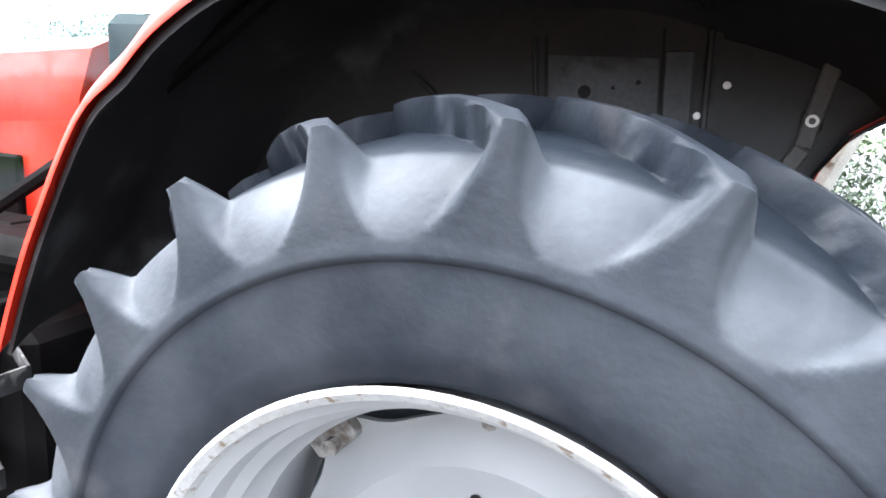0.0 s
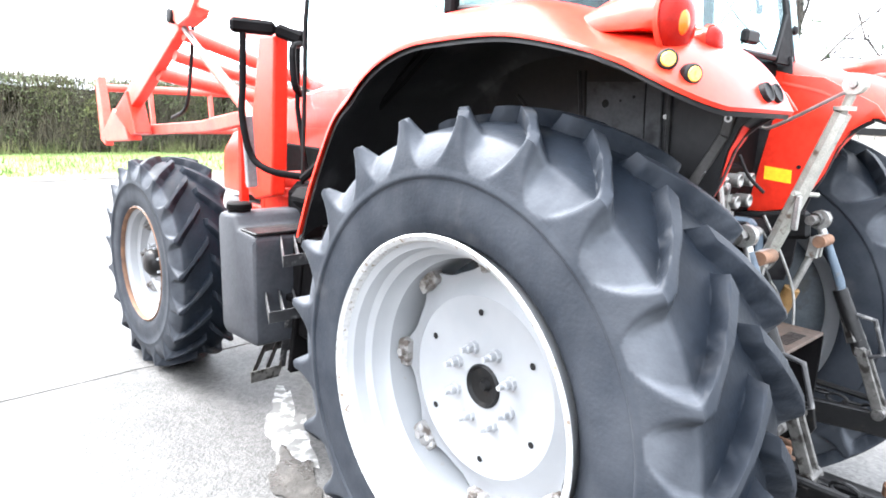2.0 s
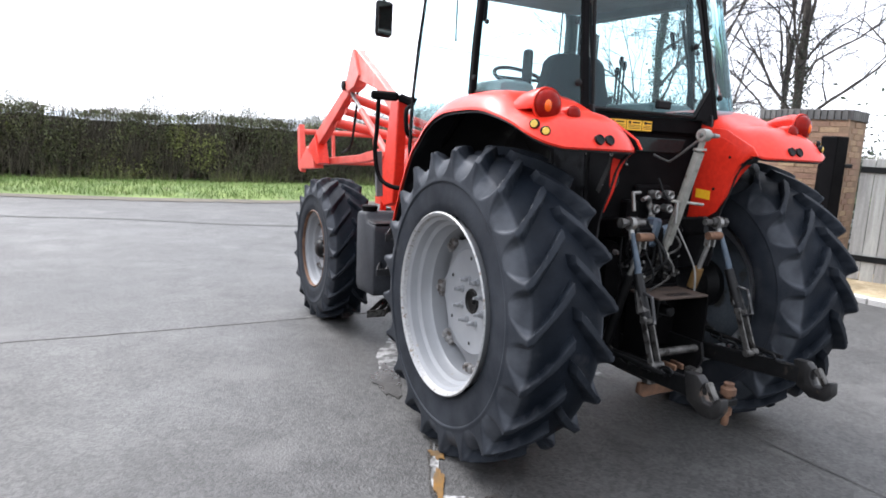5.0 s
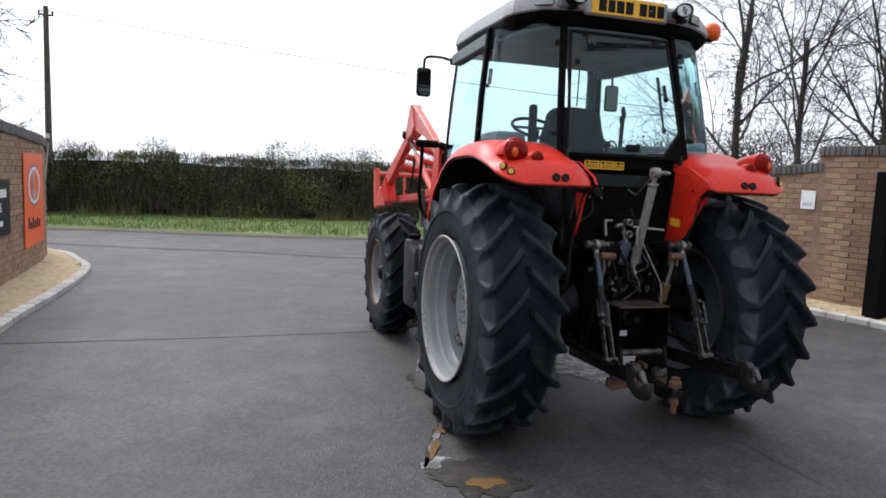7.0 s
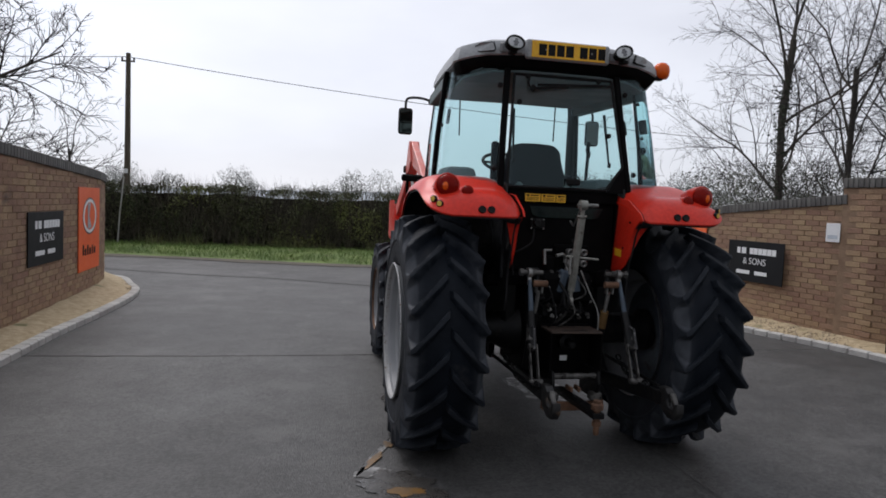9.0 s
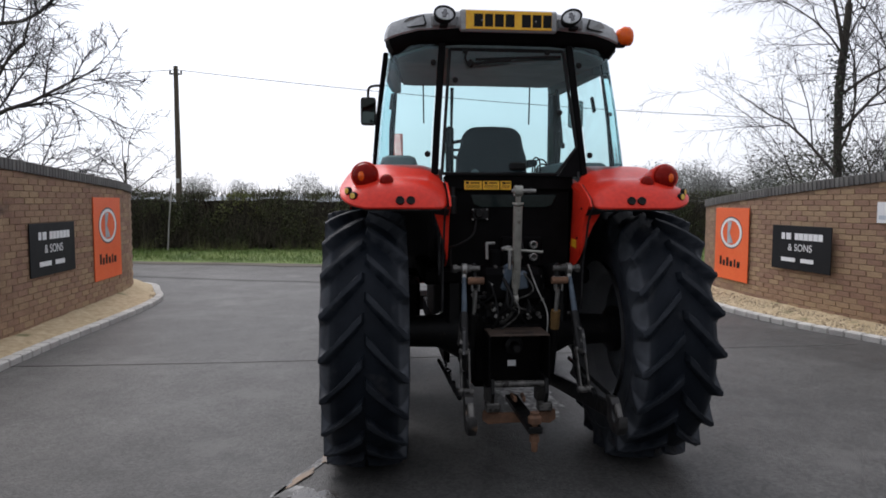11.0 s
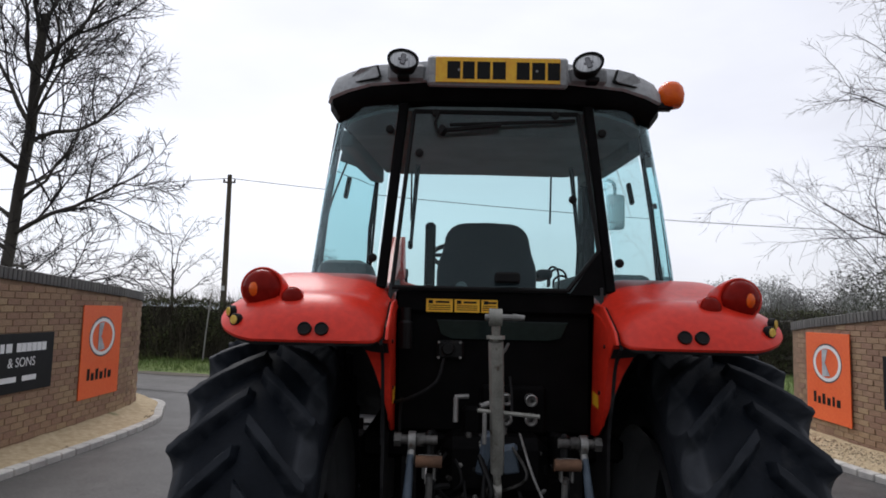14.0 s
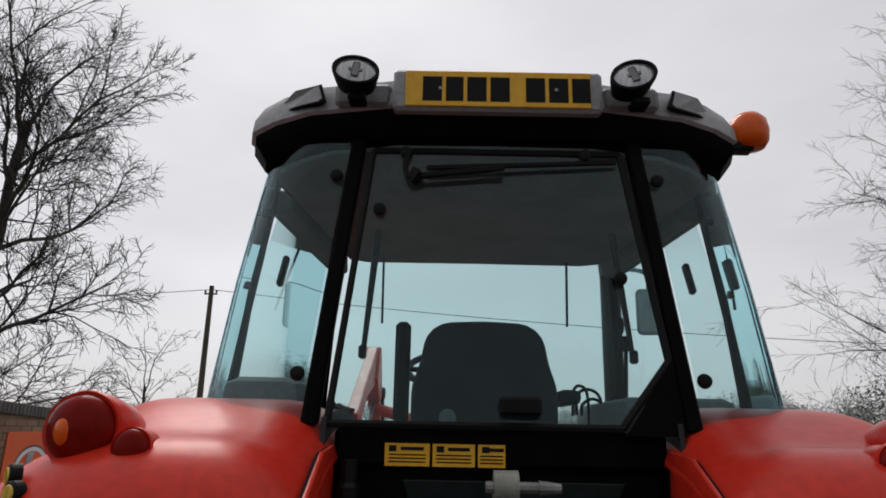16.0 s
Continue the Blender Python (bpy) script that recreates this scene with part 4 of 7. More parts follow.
for sx in (-1, 1):
    path = [p for p in arc([(0, *q) for q in ARCH], 4) if p.y > -0.53]
    ribs = guard_rows(sx)
    guard = part("mudguard", shell(ribs, 0.010), M_RED, tractor, "glossy red rear mudguard", smooth=60)
    # inner skirt
    edge = [(-0.515, 1.575), (-0.48, 1.62), (-0.30, 1.71), (-0.16, 1.722), (-0.145, 1.56), (-0.118, 1.387), (-0.094, 1.200), (-0.16, 1.206), (-0.225, 1.222), (-0.295, 1.268), (-0.345, 1.37), (-0.37, 1.46), (-0.41, 1.53), (-0.47, 1.572)]
    part("skirt", prism(edge, sx * 0.392, sx * 0.404, "x", 0.004), M_RED, guard, "red inner skirt panel", smooth=30)
    part("skirt_backing", prism([(y * 0.985, 1.45 + (z - 1.45) * 0.985) for y, z in edge], sx * 0.405, sx * 0.411, "x"), M_BLACK, guard)
    st = prism([(-0.242, 1.322), (-0.142, 1.330), (-0.140, 1.380), (-0.240, 1.372)], sx * 0.391, sx * 0.394, "x")
    part("warning_sticker", st, M_YELLOW, guard, "small yellow sticker")
    for y, z in ((-0.262, 1.386), (-0.345, 1.563)):
        part("skirt_screw", lathe([(0, 0.008), (-sx * 0.005, 0.007)], (sx * 0.392, y, z), "x", 10), M_INK, guard)
    # the skirt flares out into the tail of the guard
    run = [(-0.225, 1.222), (-0.295, 1.268), (-0.345, 1.37), (-0.37, 1.46), (-0.41, 1.53), (-0.47, 1.572)]
    rows = []
    for y, z in run:
        f = ((z - 1.222) / 0.35) ** 1.6
        rows.append([Vector((sx * (0.394 + 0.105 * f * k / 4), y - 0.012 * f * k / 4, z + 0.012 * f * (k / 4) ** 2)) for k in range(5)])
    part("skirt_flare", shell(rows, 0.006), M_RED, guard, "curved red edge of the skirt", smooth=60)
    under = [[p + (Vector((p.x, 0, 0.75)) - p).normalized() * 0.009 + Vector((sx * 0.003, 0.004, 0)) for p in r] for r in rows]
    part("flare_liner", shell(under, 0.004), M_ARCH, guard, "black lining behind the skirt edge", smooth=60)
    # black liner under the arch and behind the wheel
    lin = [[Vector((sx * (0.70 + (abs(v.x) - 0.70) * 0.955), v.y, v.z)) + (Vector((v.x, 0, 0.75)) - v).normalized() * 0.013 for v in r] for r in ribs]
    part("arch_liner", shell(lin, 0.010), M_ARCH, guard, "black plastic arch liner", smooth=60)
    wall = [(p.y * 1.075, 0.75 + (p.z - 0.75) * 1.075) if p.y > -0.2 else (p.y * 0.92, p.z - 0.02) for p in path] + [(-0.475, 1.557), (-0.435, 1.533), (-0.395, 1.497), (-0.38, 1.467), (-0.356, 1.39), (-0.343, 1.352), (-0.313, 1.288), (-0.29, 1.20), (-0.28, 1.02), (-0.26, 0.95), (0.50, 0.80), (1.02, 0.80), (1.06, 1.0)]
    part("inner_panel", prism(wall, sx * 0.414, sx * 0.426, "x"), M_ARCH, guard, "black pressed inner panel")
    # pressed ribs, a worn channel, seams, bolts and holes on the inner panel
    for y0, z0, y1, z1, wd, deep, mt in ((-0.118, 1.66, -0.146, 1.20, 0.052, 0.016, M_ARCH_PALE), (-0.168, 1.70, -0.192, 1.16, 0.012, 0.022, M_ARCH), (-0.372, 1.655, -0.345, 1.50, 0.030, 0.010, M_ARCH_WORN), (-0.345, 1.50, -0.270, 1.36, 0.030, 0.010, M_ARCH_WORN), (0.16, 1.68, 0.13, 1.46, 0.010, 0.012, M_ARCH), (0.42, 1.60, 0.24, 1.46, 0.012, 0.010, M_ARCH)):
        part("panel_rib", bar((sx * 0.430, y0, z0), (sx * 0.430, y1, z1), deep, wd, (0, 1, 0), 0.003), mt, guard)
    part("panel_plate", prism([(0.128, 1.645), (-0.082, 1.645), (-0.106, 1.33), (0.10, 1.33)], sx * 0.426, sx * 0.429, "x"), M_ARCH_PALE, guard, "dusty pressed plate")
    for y0, z0, y1, z1 in ((-0.086, 1.70, -0.118, 1.20), (0.135, 1.68, 0.105, 1.30)):
        part("panel_seam", bar((sx * 0.4285, y0, z0), (sx * 0.4285, y1, z1), 0.003, 0.006, (0, 1, 0), 0), M_INK, guard)
    for y, z, r in ((-0.206, 1.602, 0.0075), (-0.162, 1.545, 0.0075), (-0.30, 1.40, 0.008)):
        part("panel_bolt", lathe([(0, r), (sx * 0.006, r * 0.9)], (sx * 0.428, y, z), "x", 8), M_BOLT, guard)
    part("bolt_tab", box((sx * 0.429, -0.352, 1.548), (0.006, 0.036, 0.034), 0.003), M_ARCH, guard)
    part("panel_bolt", eye_ring((sx * 0.434, -0.352, 1.548), 0.011, 0.006, 0.006), M_BOLT, guard)
    for y, z, r in ((0.050, 1.578, 0.013), (-0.004, 1.588, 0.004), (-0.050, 1.600, 0.005)):
        part("panel_hole", lathe([(0, r), (sx * 0.0012, r)], (sx * 0.4285, y, z), "x", 12), M_INK, guard)

    # tail lamps in their pods
    def pod(x, y, z, r, length, tilt):
        b = lathe([(0.004, r * 1.16), (-0.006, r * 1.12), (-0.004, r * 1.03), (0.02, r * 1.03), (0.05, r * 1.14), (length * 0.55, r * 0.98), (length, r * 0.42)], (0, 0, 0), "y", 28)
        bmesh.ops.transform(b, matrix=Matrix.Translation((x, y, z)) @ Matrix.Rotation(radians(tilt), 4, "X"), verts=b.verts)
        for v in b.verts:
            if v.co.y > y + 0.012:
                v.co.z = max(v.co.z, z - 0.30 * r)
        return b
    part("lamp_pod", pod(sx * 0.868, -0.400, 1.747, 0.068, 0.27, -4), M_RED, guard, "red moulded lamp pod", smooth=45)
    b = lathe([(0.002, 0.069), (-0.012, 0.066), (-0.026, 0.054), (-0.036, 0.032), (-0.040, 0.010)], (sx * 0.868, -0.402, 1.747), "y", 32)
    lamp = part("tail_lamp", b, M_LENS, guard, "round red and amber tail lamp", smooth=50)
    b = lathe([(0.0, 0.044), (-0.012, 0.040), (-0.022, 0.028), (-0.026, 0.008)], (0, 0, 0), "y", 24)
    bmesh.ops.transform(b, matrix=Matrix.Translation((sx * 0.886, -0.425, 1.743)) @ Matrix.Rotation(radians(sx * 20), 4, "Z") @ Matrix.Diagonal((0.50, 0.8, 0.72, 1)), verts=b.verts)
    part("indicator", b, M_AMBER, lamp, "amber indicator section", smooth=50)
    part("small_lamp_pod", pod(sx * 0.748, -0.432, 1.714, 0.035, 0.14, -6), M_RED, guard, smooth=45)
    part("reverse_lamp", lathe([(0.002, 0.0365), (-0.010, 0.034), (-0.018, 0.022), (-0.020, 0.008)], (sx * 0.748, -0.436, 1.714), "y", 24), M_LENS, guard, "small red lamp", smooth=50)
    for dx, dy in ((0.618, -0.543), (0.676, -0.545)):
        b = lathe([(0.012, 0.025), (-0.005, 0.023), (-0.005, 0.020), (-0.002, 0.017), (-0.002, 0.001)], (sx * dx, dy, 1.609), "y", 20)
        bmesh.ops.rotate(b, cent=(sx * dx, dy, 1.609), matrix=Matrix.Rotation(radians(-24), 3, "X"), verts=b.verts)
        part("socket", b, M_INK, guard, "round black opening")
    for x, y, z, turn in ((0.966, -0.454, 1.660, 48), (0.933, -0.497, 1.632, 26)):
        for rr, off, mt in ((0.022, -0.006, M_INK), (0.0165, -0.003, M_BUTTON)):
            b = lathe([(0.02, rr), (-off - 0.004, rr), (-off - 0.008, rr * 0.85)], (0, 0, 0), "y", 18)
            box((0, -off - 0.0092, 0), (0.003, 0.001, 0.014), 0, bm=b) if rr < 0.02 else None
            bmesh.ops.transform(b, matrix=Matrix.Translation((sx * x, y, z)) @ Matrix.Rotation(radians(sx * turn), 4, "Z"), verts=b.verts)
            part("side_button", b, mt, guard, "round yellow button in a black ring" if rr < 0.02 else "")
    guard.location = (0, -0.02, 0.02)

# ---- the cab ----
def rear_y(z):
    return -0.172 + (z - 1.77) * 0.205


def pillar(pts, w, d, mat=M_BLACK, name="pillar", label=""):
    """A post through points with a rectangular section, w across and d deep."""
    loops = []
    for p in pts:
        p = Vector(p)
        loops.append([p + Vector((a * w / 2, b * d / 2, 0)) for a, b in ((-1, -1), (1, -1), (1, 1), (-1, 1))])
    b = rings(loops)
    bmesh.ops.bevel(b, geom=[e for e in b.edges], offset=min(w, d) * 0.2, segments=1, affect="EDGES")
    return part(name, b, mat, cab, label)


cab = part("cab_floor", box((0, 0.62, 1.16), (1.05, 1.5, 0.10), 0.02), M_BLACK, tractor, "black cab floor")
bm = box((0, 0.62, 1.45), (0.78, 1.42, 0.58), 0.03)
part("cab_tub", bm, M_BLACK, cab)
for sx in (-1, 1):
    pillar([(sx * 0.459, rear_y(1.785), 1.785), (sx * 0.438, rear_y(2.1) + 0.005, 2.1), (sx * 0.400, rear_y(2.6), 2.6)], 0.042, 0.034, name="rear_pillar", label="slim black rear pillar")
    pillar([(sx * 0.822, 0.34, 1.84), (sx * 0.80, 0.36, 2.15), (sx * 0.745, 0.40, 2.62)], 0.035, 0.045, name="middle_pillar")
    slim = 0.016 if sx < 0 else 0.04
    pillar([(sx * 0.70, 1.40, 1.20), (sx * 0.695, 1.38, 1.9), (sx * 0.65, 1.33, 2.62)], slim, slim, name="front_pillar")

# glazing: a curved quarter light on each corner, side glass, door, windscreen
def pane(name, grid, label="", mat=M_GLASS):
    """Glass 5 mm thick over a grid of points."""
    bm = bmesh.new()
    rows = [[Vector(p) for p in r] for r in grid]
    vs = [[bm.verts.new(p) for p in r] for r in rows]
    for a, b in zip(vs, vs[1:]):
        for i in range(len(a) - 1):
            bm.faces.new((a[i], a[i + 1], b[i + 1], b[i]))
    ob = part(name, bm, mat, cab, label, smooth=60)
    ob.visible_shadow = False
    return ob


for sx in (-1, 1):
    grid = []
    for z, x0, x1, y1 in ((1.757, 0.478, 0.815, 0.31), (1.9, 0.482, 0.812, 0.315), (2.2, 0.458, 0.785, 0.345), (2.59, 0.425, 0.735, 0.39)):
        row = []
        for k in range(11):
            t = k / 10
            # an eased corner from the rear face round to the side
            e = t * t * (3 - 2 * t)
            x = x0 + (x1 - x0) * math.sin(t * math.pi / 2) ** 0.76
            y = rear_y(z) + (y1 - rear_y(z)) * (1 - max(0.0, math.cos(t * math.pi / 2)) ** 0.76)
            zz = z + (0.100 * e if z < 1.85 else 0)
            row.append((sx * x, y, zz))
        grid.append(row)
    pane("quarter_light", grid, "curved tinted quarter light")
    seal = tube([Vector(p) + Vector((0, 0, -0.004)) for p in grid[0]], 0.011, 8)
    part("glass_seal", seal, M_INK, cab, "black rubber seal")
    pane("side_window" if sx > 0 else "door_window", [[(sx * 0.82, 0.36, 1.80), (sx * 0.77, 0.86, 1.50), (sx * 0.715, 1.37, 1.24)], [(sx * 0.82, 0.36, 1.86), (sx * 0.775, 0.8, 1.86), (sx * 0.705, 1.37, 1.88)], [(sx * 0.79, 0.38, 2.2), (sx * 0.75, 0.85, 2.2), (sx * 0.69, 1.35, 2.2)], [(sx * 0.715, 0.42, 2.58), (sx * 0.69, 0.85, 2.58), (sx * 0.655, 1.33, 2.58)]], "tinted side glass", M_GLASS_CALM)
    part("window_edge", tube([(sx * 0.715, 1.372, 1.24), (sx * 0.707, 1.372, 1.88), (sx * 0.692, 1.352, 2.2), (sx * 0.657, 1.332, 2.58)], 0.007, 6), M_INK, cab)
    part("sill", tube(arc([(sx * 0.815, 0.38, 1.79), (sx * 0.77, 0.86, 1.49), (sx * 0.72, 1.36, 1.23)], 4), 0.018, 8), M_BLACK, cab)
    for z, dx in ((2.474, 0.456), (1.908, 0.500)):
        b = lathe([(0.006, 0.008), (-0.006, 0.019), (-0.016, 0.016), (-0.020, 0.006)], (sx * dx, rear_y(z) - 0.004, z), "y", 14)
        part("glass_stud", b, M_INK, cab, "black glass fixing stud", smooth=40)
    for y, z, x in ((0.30, 2.22, 0.775), (0.32, 1.93, 0.82), (0.35, 2.48, 0.735)):
        part("glass_stud", lathe([(0, 0.014), (sx * 0.014, 0.012)], (sx * x, y, z), "x", 12), M_INK, cab)
    part("top_rail", bar((sx * 0.722, 0.40, 2.545), (sx * 0.660, 1.335, 2.548), 0.085, 0.085, bevel=0.008), M_LINER, cab, "grey lined rail over the side window")
    part("gas_strut", tube([(sx * 0.335, 0.02, 2.33), (sx * 0.350, -0.07, 1.98)], [0.011, 0.007], 8), M_INK, cab, "black gas strut of the rear window")
    part("strut_end", box((sx * 0.352, -0.075, 1.972), (0.020, 0.024, 0.035), 0.005), M_INK, cab)
pane("windscreen", [[(-0.70, 1.40, 1.45), (-0.35, 1.44, 1.45), (0.35, 1.44, 1.45), (0.70, 1.40, 1.45)], [(-0.65, 1.34, 2.58), (-0.33, 1.38, 2.58), (0.33, 1.38, 2.58), (0.65, 1.34, 2.58)]], "tinted windscreen")

# rear window in its black frame, one lower corner cut off
y_of = rear_y
ww = [(-0.415, 1.79), (0.285, 1.79), (0.418, 1.955), (0.355, 2.56), (-0.355, 2.56)]
bm = bmesh.new()
bm.faces.new([bm.verts.new((x, y_of(z) - 0.012, z)) for x, z in ww])
rear_window = part("rear_window", bm, M_GLASS, cab, "tinted rear window with a wiper")
rear_window.visible_shadow = False
b = bmesh.new()
for (x0, z0), (x1, z1) in zip(ww, ww[1:] + ww[:1]):
    tube([(x0, y_of(z0) - 0.012, z0), (x1, y_of(z1) - 0.012, z1)], 0.010, 6, bm=b)
part("window_seal", b, M_INK, rear_window, "black rubber seal")
b = rings([[(x, y_of(z) + dy, z) for x, z in ((0.295, 1.775), (0.437, 1.775), (0.425, 1.965))] for dy in (-0.018, 0.0)])
part("corner_plate", b, M_BLACK, cab, "black triangular corner plate")
for x, z in ((-0.325, 2.365), (0.318, 2.171), (-0.26, 2.55), (0.255, 2.55)):
    b = lathe([(0.006, 0.008), (-0.008, 0.018), (-0.018, 0.016), (-0.022, 0.006)], (x, y_of(z) - 0.014, z), "y", 14)
    part("glass_stud", b, M_INK, rear_window, smooth=40)
b = tube(arc([(-0.25, y_of(2.54) - 0.03, 2.545), (-0.262, y_of(2.5) - 0.035, 2.50), (-0.245, y_of(2.47) - 0.04, 2.462)], 4), 0.006, 6)
bar((-0.25, y_of(2.47) - 0.04, 2.462), (0.02, y_of(2.50) - 0.045, 2.495), 0.014, 0.018, bm=b)
bar((-0.20, y_of(2.5) - 0.04, 2.492), (0.34, y_of(2.53) - 0.03, 2.525), 0.010, 0.016, bm=b)
bar((-0.24, y_of(2.48) - 0.03, 2.48), (-0.22, y_of(2.46) - 0.04, 2.455), 0.03, 0.04, bm=b)
part("wiper", b, M_INK, rear_window, "black window wiper")
b = box((0.045, y_of(1.83) - 0.03, 1.838), (0.10, 0.03, 0.045), 0.008)
part("window_latch", b, M_INK, rear_window, "black window latch")

# rear wall under the window
bm = box((0, -0.128, 1.737), (0.80, 0.05, 0.092), 0.012)
part("rear_rail", bm, M_BLACK, cab)
bm = box((0, -0.11, 1.46), (0.78, 0.03, 0.48), 0.01)
rear_wall = part("rear_wall", bm, M_BLACK, cab, "black pressed rear wall")
b = prism([(-0.235, 1.665), (0.30, 1.665), (0.27, 1.60), (0.22, 1.588), (-0.17, 1.588), (-0.215, 1.605)], -0.137, -0.129, "y", 0.003)
part("lower_pane", b, surf("dark_pane", (0.006, 0.011, 0.011), (0.010, 0.016, 0.016), 3, (0.08, 0.15), spec=0.2), rear_wall, "dark lower window strip")
for k, (x0, x1) in enumerate(((-0.278, -0.168), (-0.164, -0.060), (-0.056, 0.012))):
    st = part("warning_sticker", box(((x0 + x1) / 2, -0.156, 1.722), (x1 - x0 - 0.003, 0.003, 0.052), 0), M_YELLOW, cab, "yellow warning sticker")
    b = box((x0 + 0.02, -0.158, 1.736), (0.018, 0.0012, 0.014))
    box(((x0 + x1) / 2 + 0.012, -0.158, 1.736), ((x1 - x0) * 0.5, 0.0012, 0.008), bm=b)
    for j in range(3):
        box(((x0 + x1) / 2, -0.158, 1.722 - j * 0.008), ((x1 - x0) * 0.8, 0.0012, 0.003), bm=b)
    part("sticker_print", b, M_INK, st, "small dark printing")
b = box((-0.175, -0.135, 1.545), (0.11, 0.03, 0.075), 0.01)
lathe([(0, 0.028), (-0.022, 0.026), (-0.028, 0.02)], (-0.185, -0.15, 1.55), "y", 16, bm=b)
sock = part("trailer_socket", b, M_IRON, rear_wall, "grey round trailer socket")
for x in (-0.222, -0.135):
    for z in (1.515, 1.575):
        part("screw", lathe([(0, 0.006), (-0.006, 0.005)], (x, -0.152, z), "y", 8), M_STEEL, sock)
b = lathe([(0, 0.03), (0.10, 0.03), (0.11, 0.022), (0.16, 0.02)], (-0.355, -0.19, 1.55), "z", 14)
part("breather", b, M_IRON, rear_wall, "black breather pot")
part("cable", tube(arc([(-0.20, -0.15, 1.51), (-0.23, -0.2, 1.42), (-0.33, -0.22, 1.36), (-0.40, -0.2, 1.34)], 5), 0.007, 6), M_INK, rear_wall)
part("cable", tube(arc([(-0.36, -0.2, 1.36), (-0.365, -0.22, 1.28), (-0.36, -0.24, 1.2)], 4), 0.006, 6), M_INK, rear_wall)
part("cable", tube(arc([(0.06, -0.2, 1.45), (0.065, -0.24, 1.38), (0.06, -0.30, 1.33)], 4), 0.006, 6), M_INK, rear_wall)

# ---- roof ----
def roof_ring(s, z, back=0.0):
    """The roof's plan outline, shrunk by s: rounded, wider at the back."""
    pts = [(-0.700, 0.22), (-0.712, 0.12), (-0.690, 0.045), (-0.62, 0.0), (-0.52, -0.025), (-0.30, -0.055), (0, -0.06), (0.30, -0.055), (0.52, -0.025), (0.62, 0.0), (0.690, 0.045), (0.712, 0.12), (0.700, 0.22), (0.665, 0.8), (0.63, 1.36), (0.55, 1.46), (0, 1.50), (-0.55, 1.46), (-0.63, 1.36), (-0.665, 0.8)]
    return [((x * 1.065 * (1 - s), 0.7 + (y - 0.7) * (1 - s) + (back if y < 0.5 else 0), z - 0.045 * max(0, (abs(x) - 0.47)) / 0.2 * (1 if y < 0.5 else 0.6))) for x, y in pts]


roof = part("roof", rings([roof_ring(0.03, 2.672), roof_ring(0.0, 2.690), roof_ring(0.005, 2.73), roof_ring(0.03, 2.785, 0.01), roof_ring(0.09, 2.805, 0.01), roof_ring(0.3, 2.83), roof_ring(0.7, 2.85)]), M_SILVER, tractor, "silver-grey moulded cab roof", smooth=28)
part("roof_skirt", rings([roof_ring(0.10, 2.600), roof_ring(0.055, 2.610), roof_ring(0.015, 2.655), roof_ring(0.012, 2.690)]), M_BLACK, roof, "black lower edge of the roof", smooth=35)
part("headlining", rings([roof_ring(0.105, 2.585), roof_ring(0.105, 2.602)]), M_LINER, roof, "grey roof lining")
bm = box((0, -0.072, 2.722), (0.60, 0.045, 0.128), 0.010)
part("plate_holder", bm, M_SILVER, roof)
plate = part("number_plate", box((0, -0.098, 2.722), (0.53, 0.006, 0.111), 0.002), M_YELLOW, roof, "yellow number plate with dark bars")
x = -0.215
for wdt in (0.055, 0.05, 0.055, 0.055, None, 0.055, 0.055, 0.052):
    if wdt is None:
        x += 0.035
        continue
    b = box((x + wdt / 2, -0.1015, 2.72), (wdt, 0.0016, 0.076), 0.0)
    part("plate_bar", b, M_INK, plate, "plain dark bar")
    x += wdt + 0.011
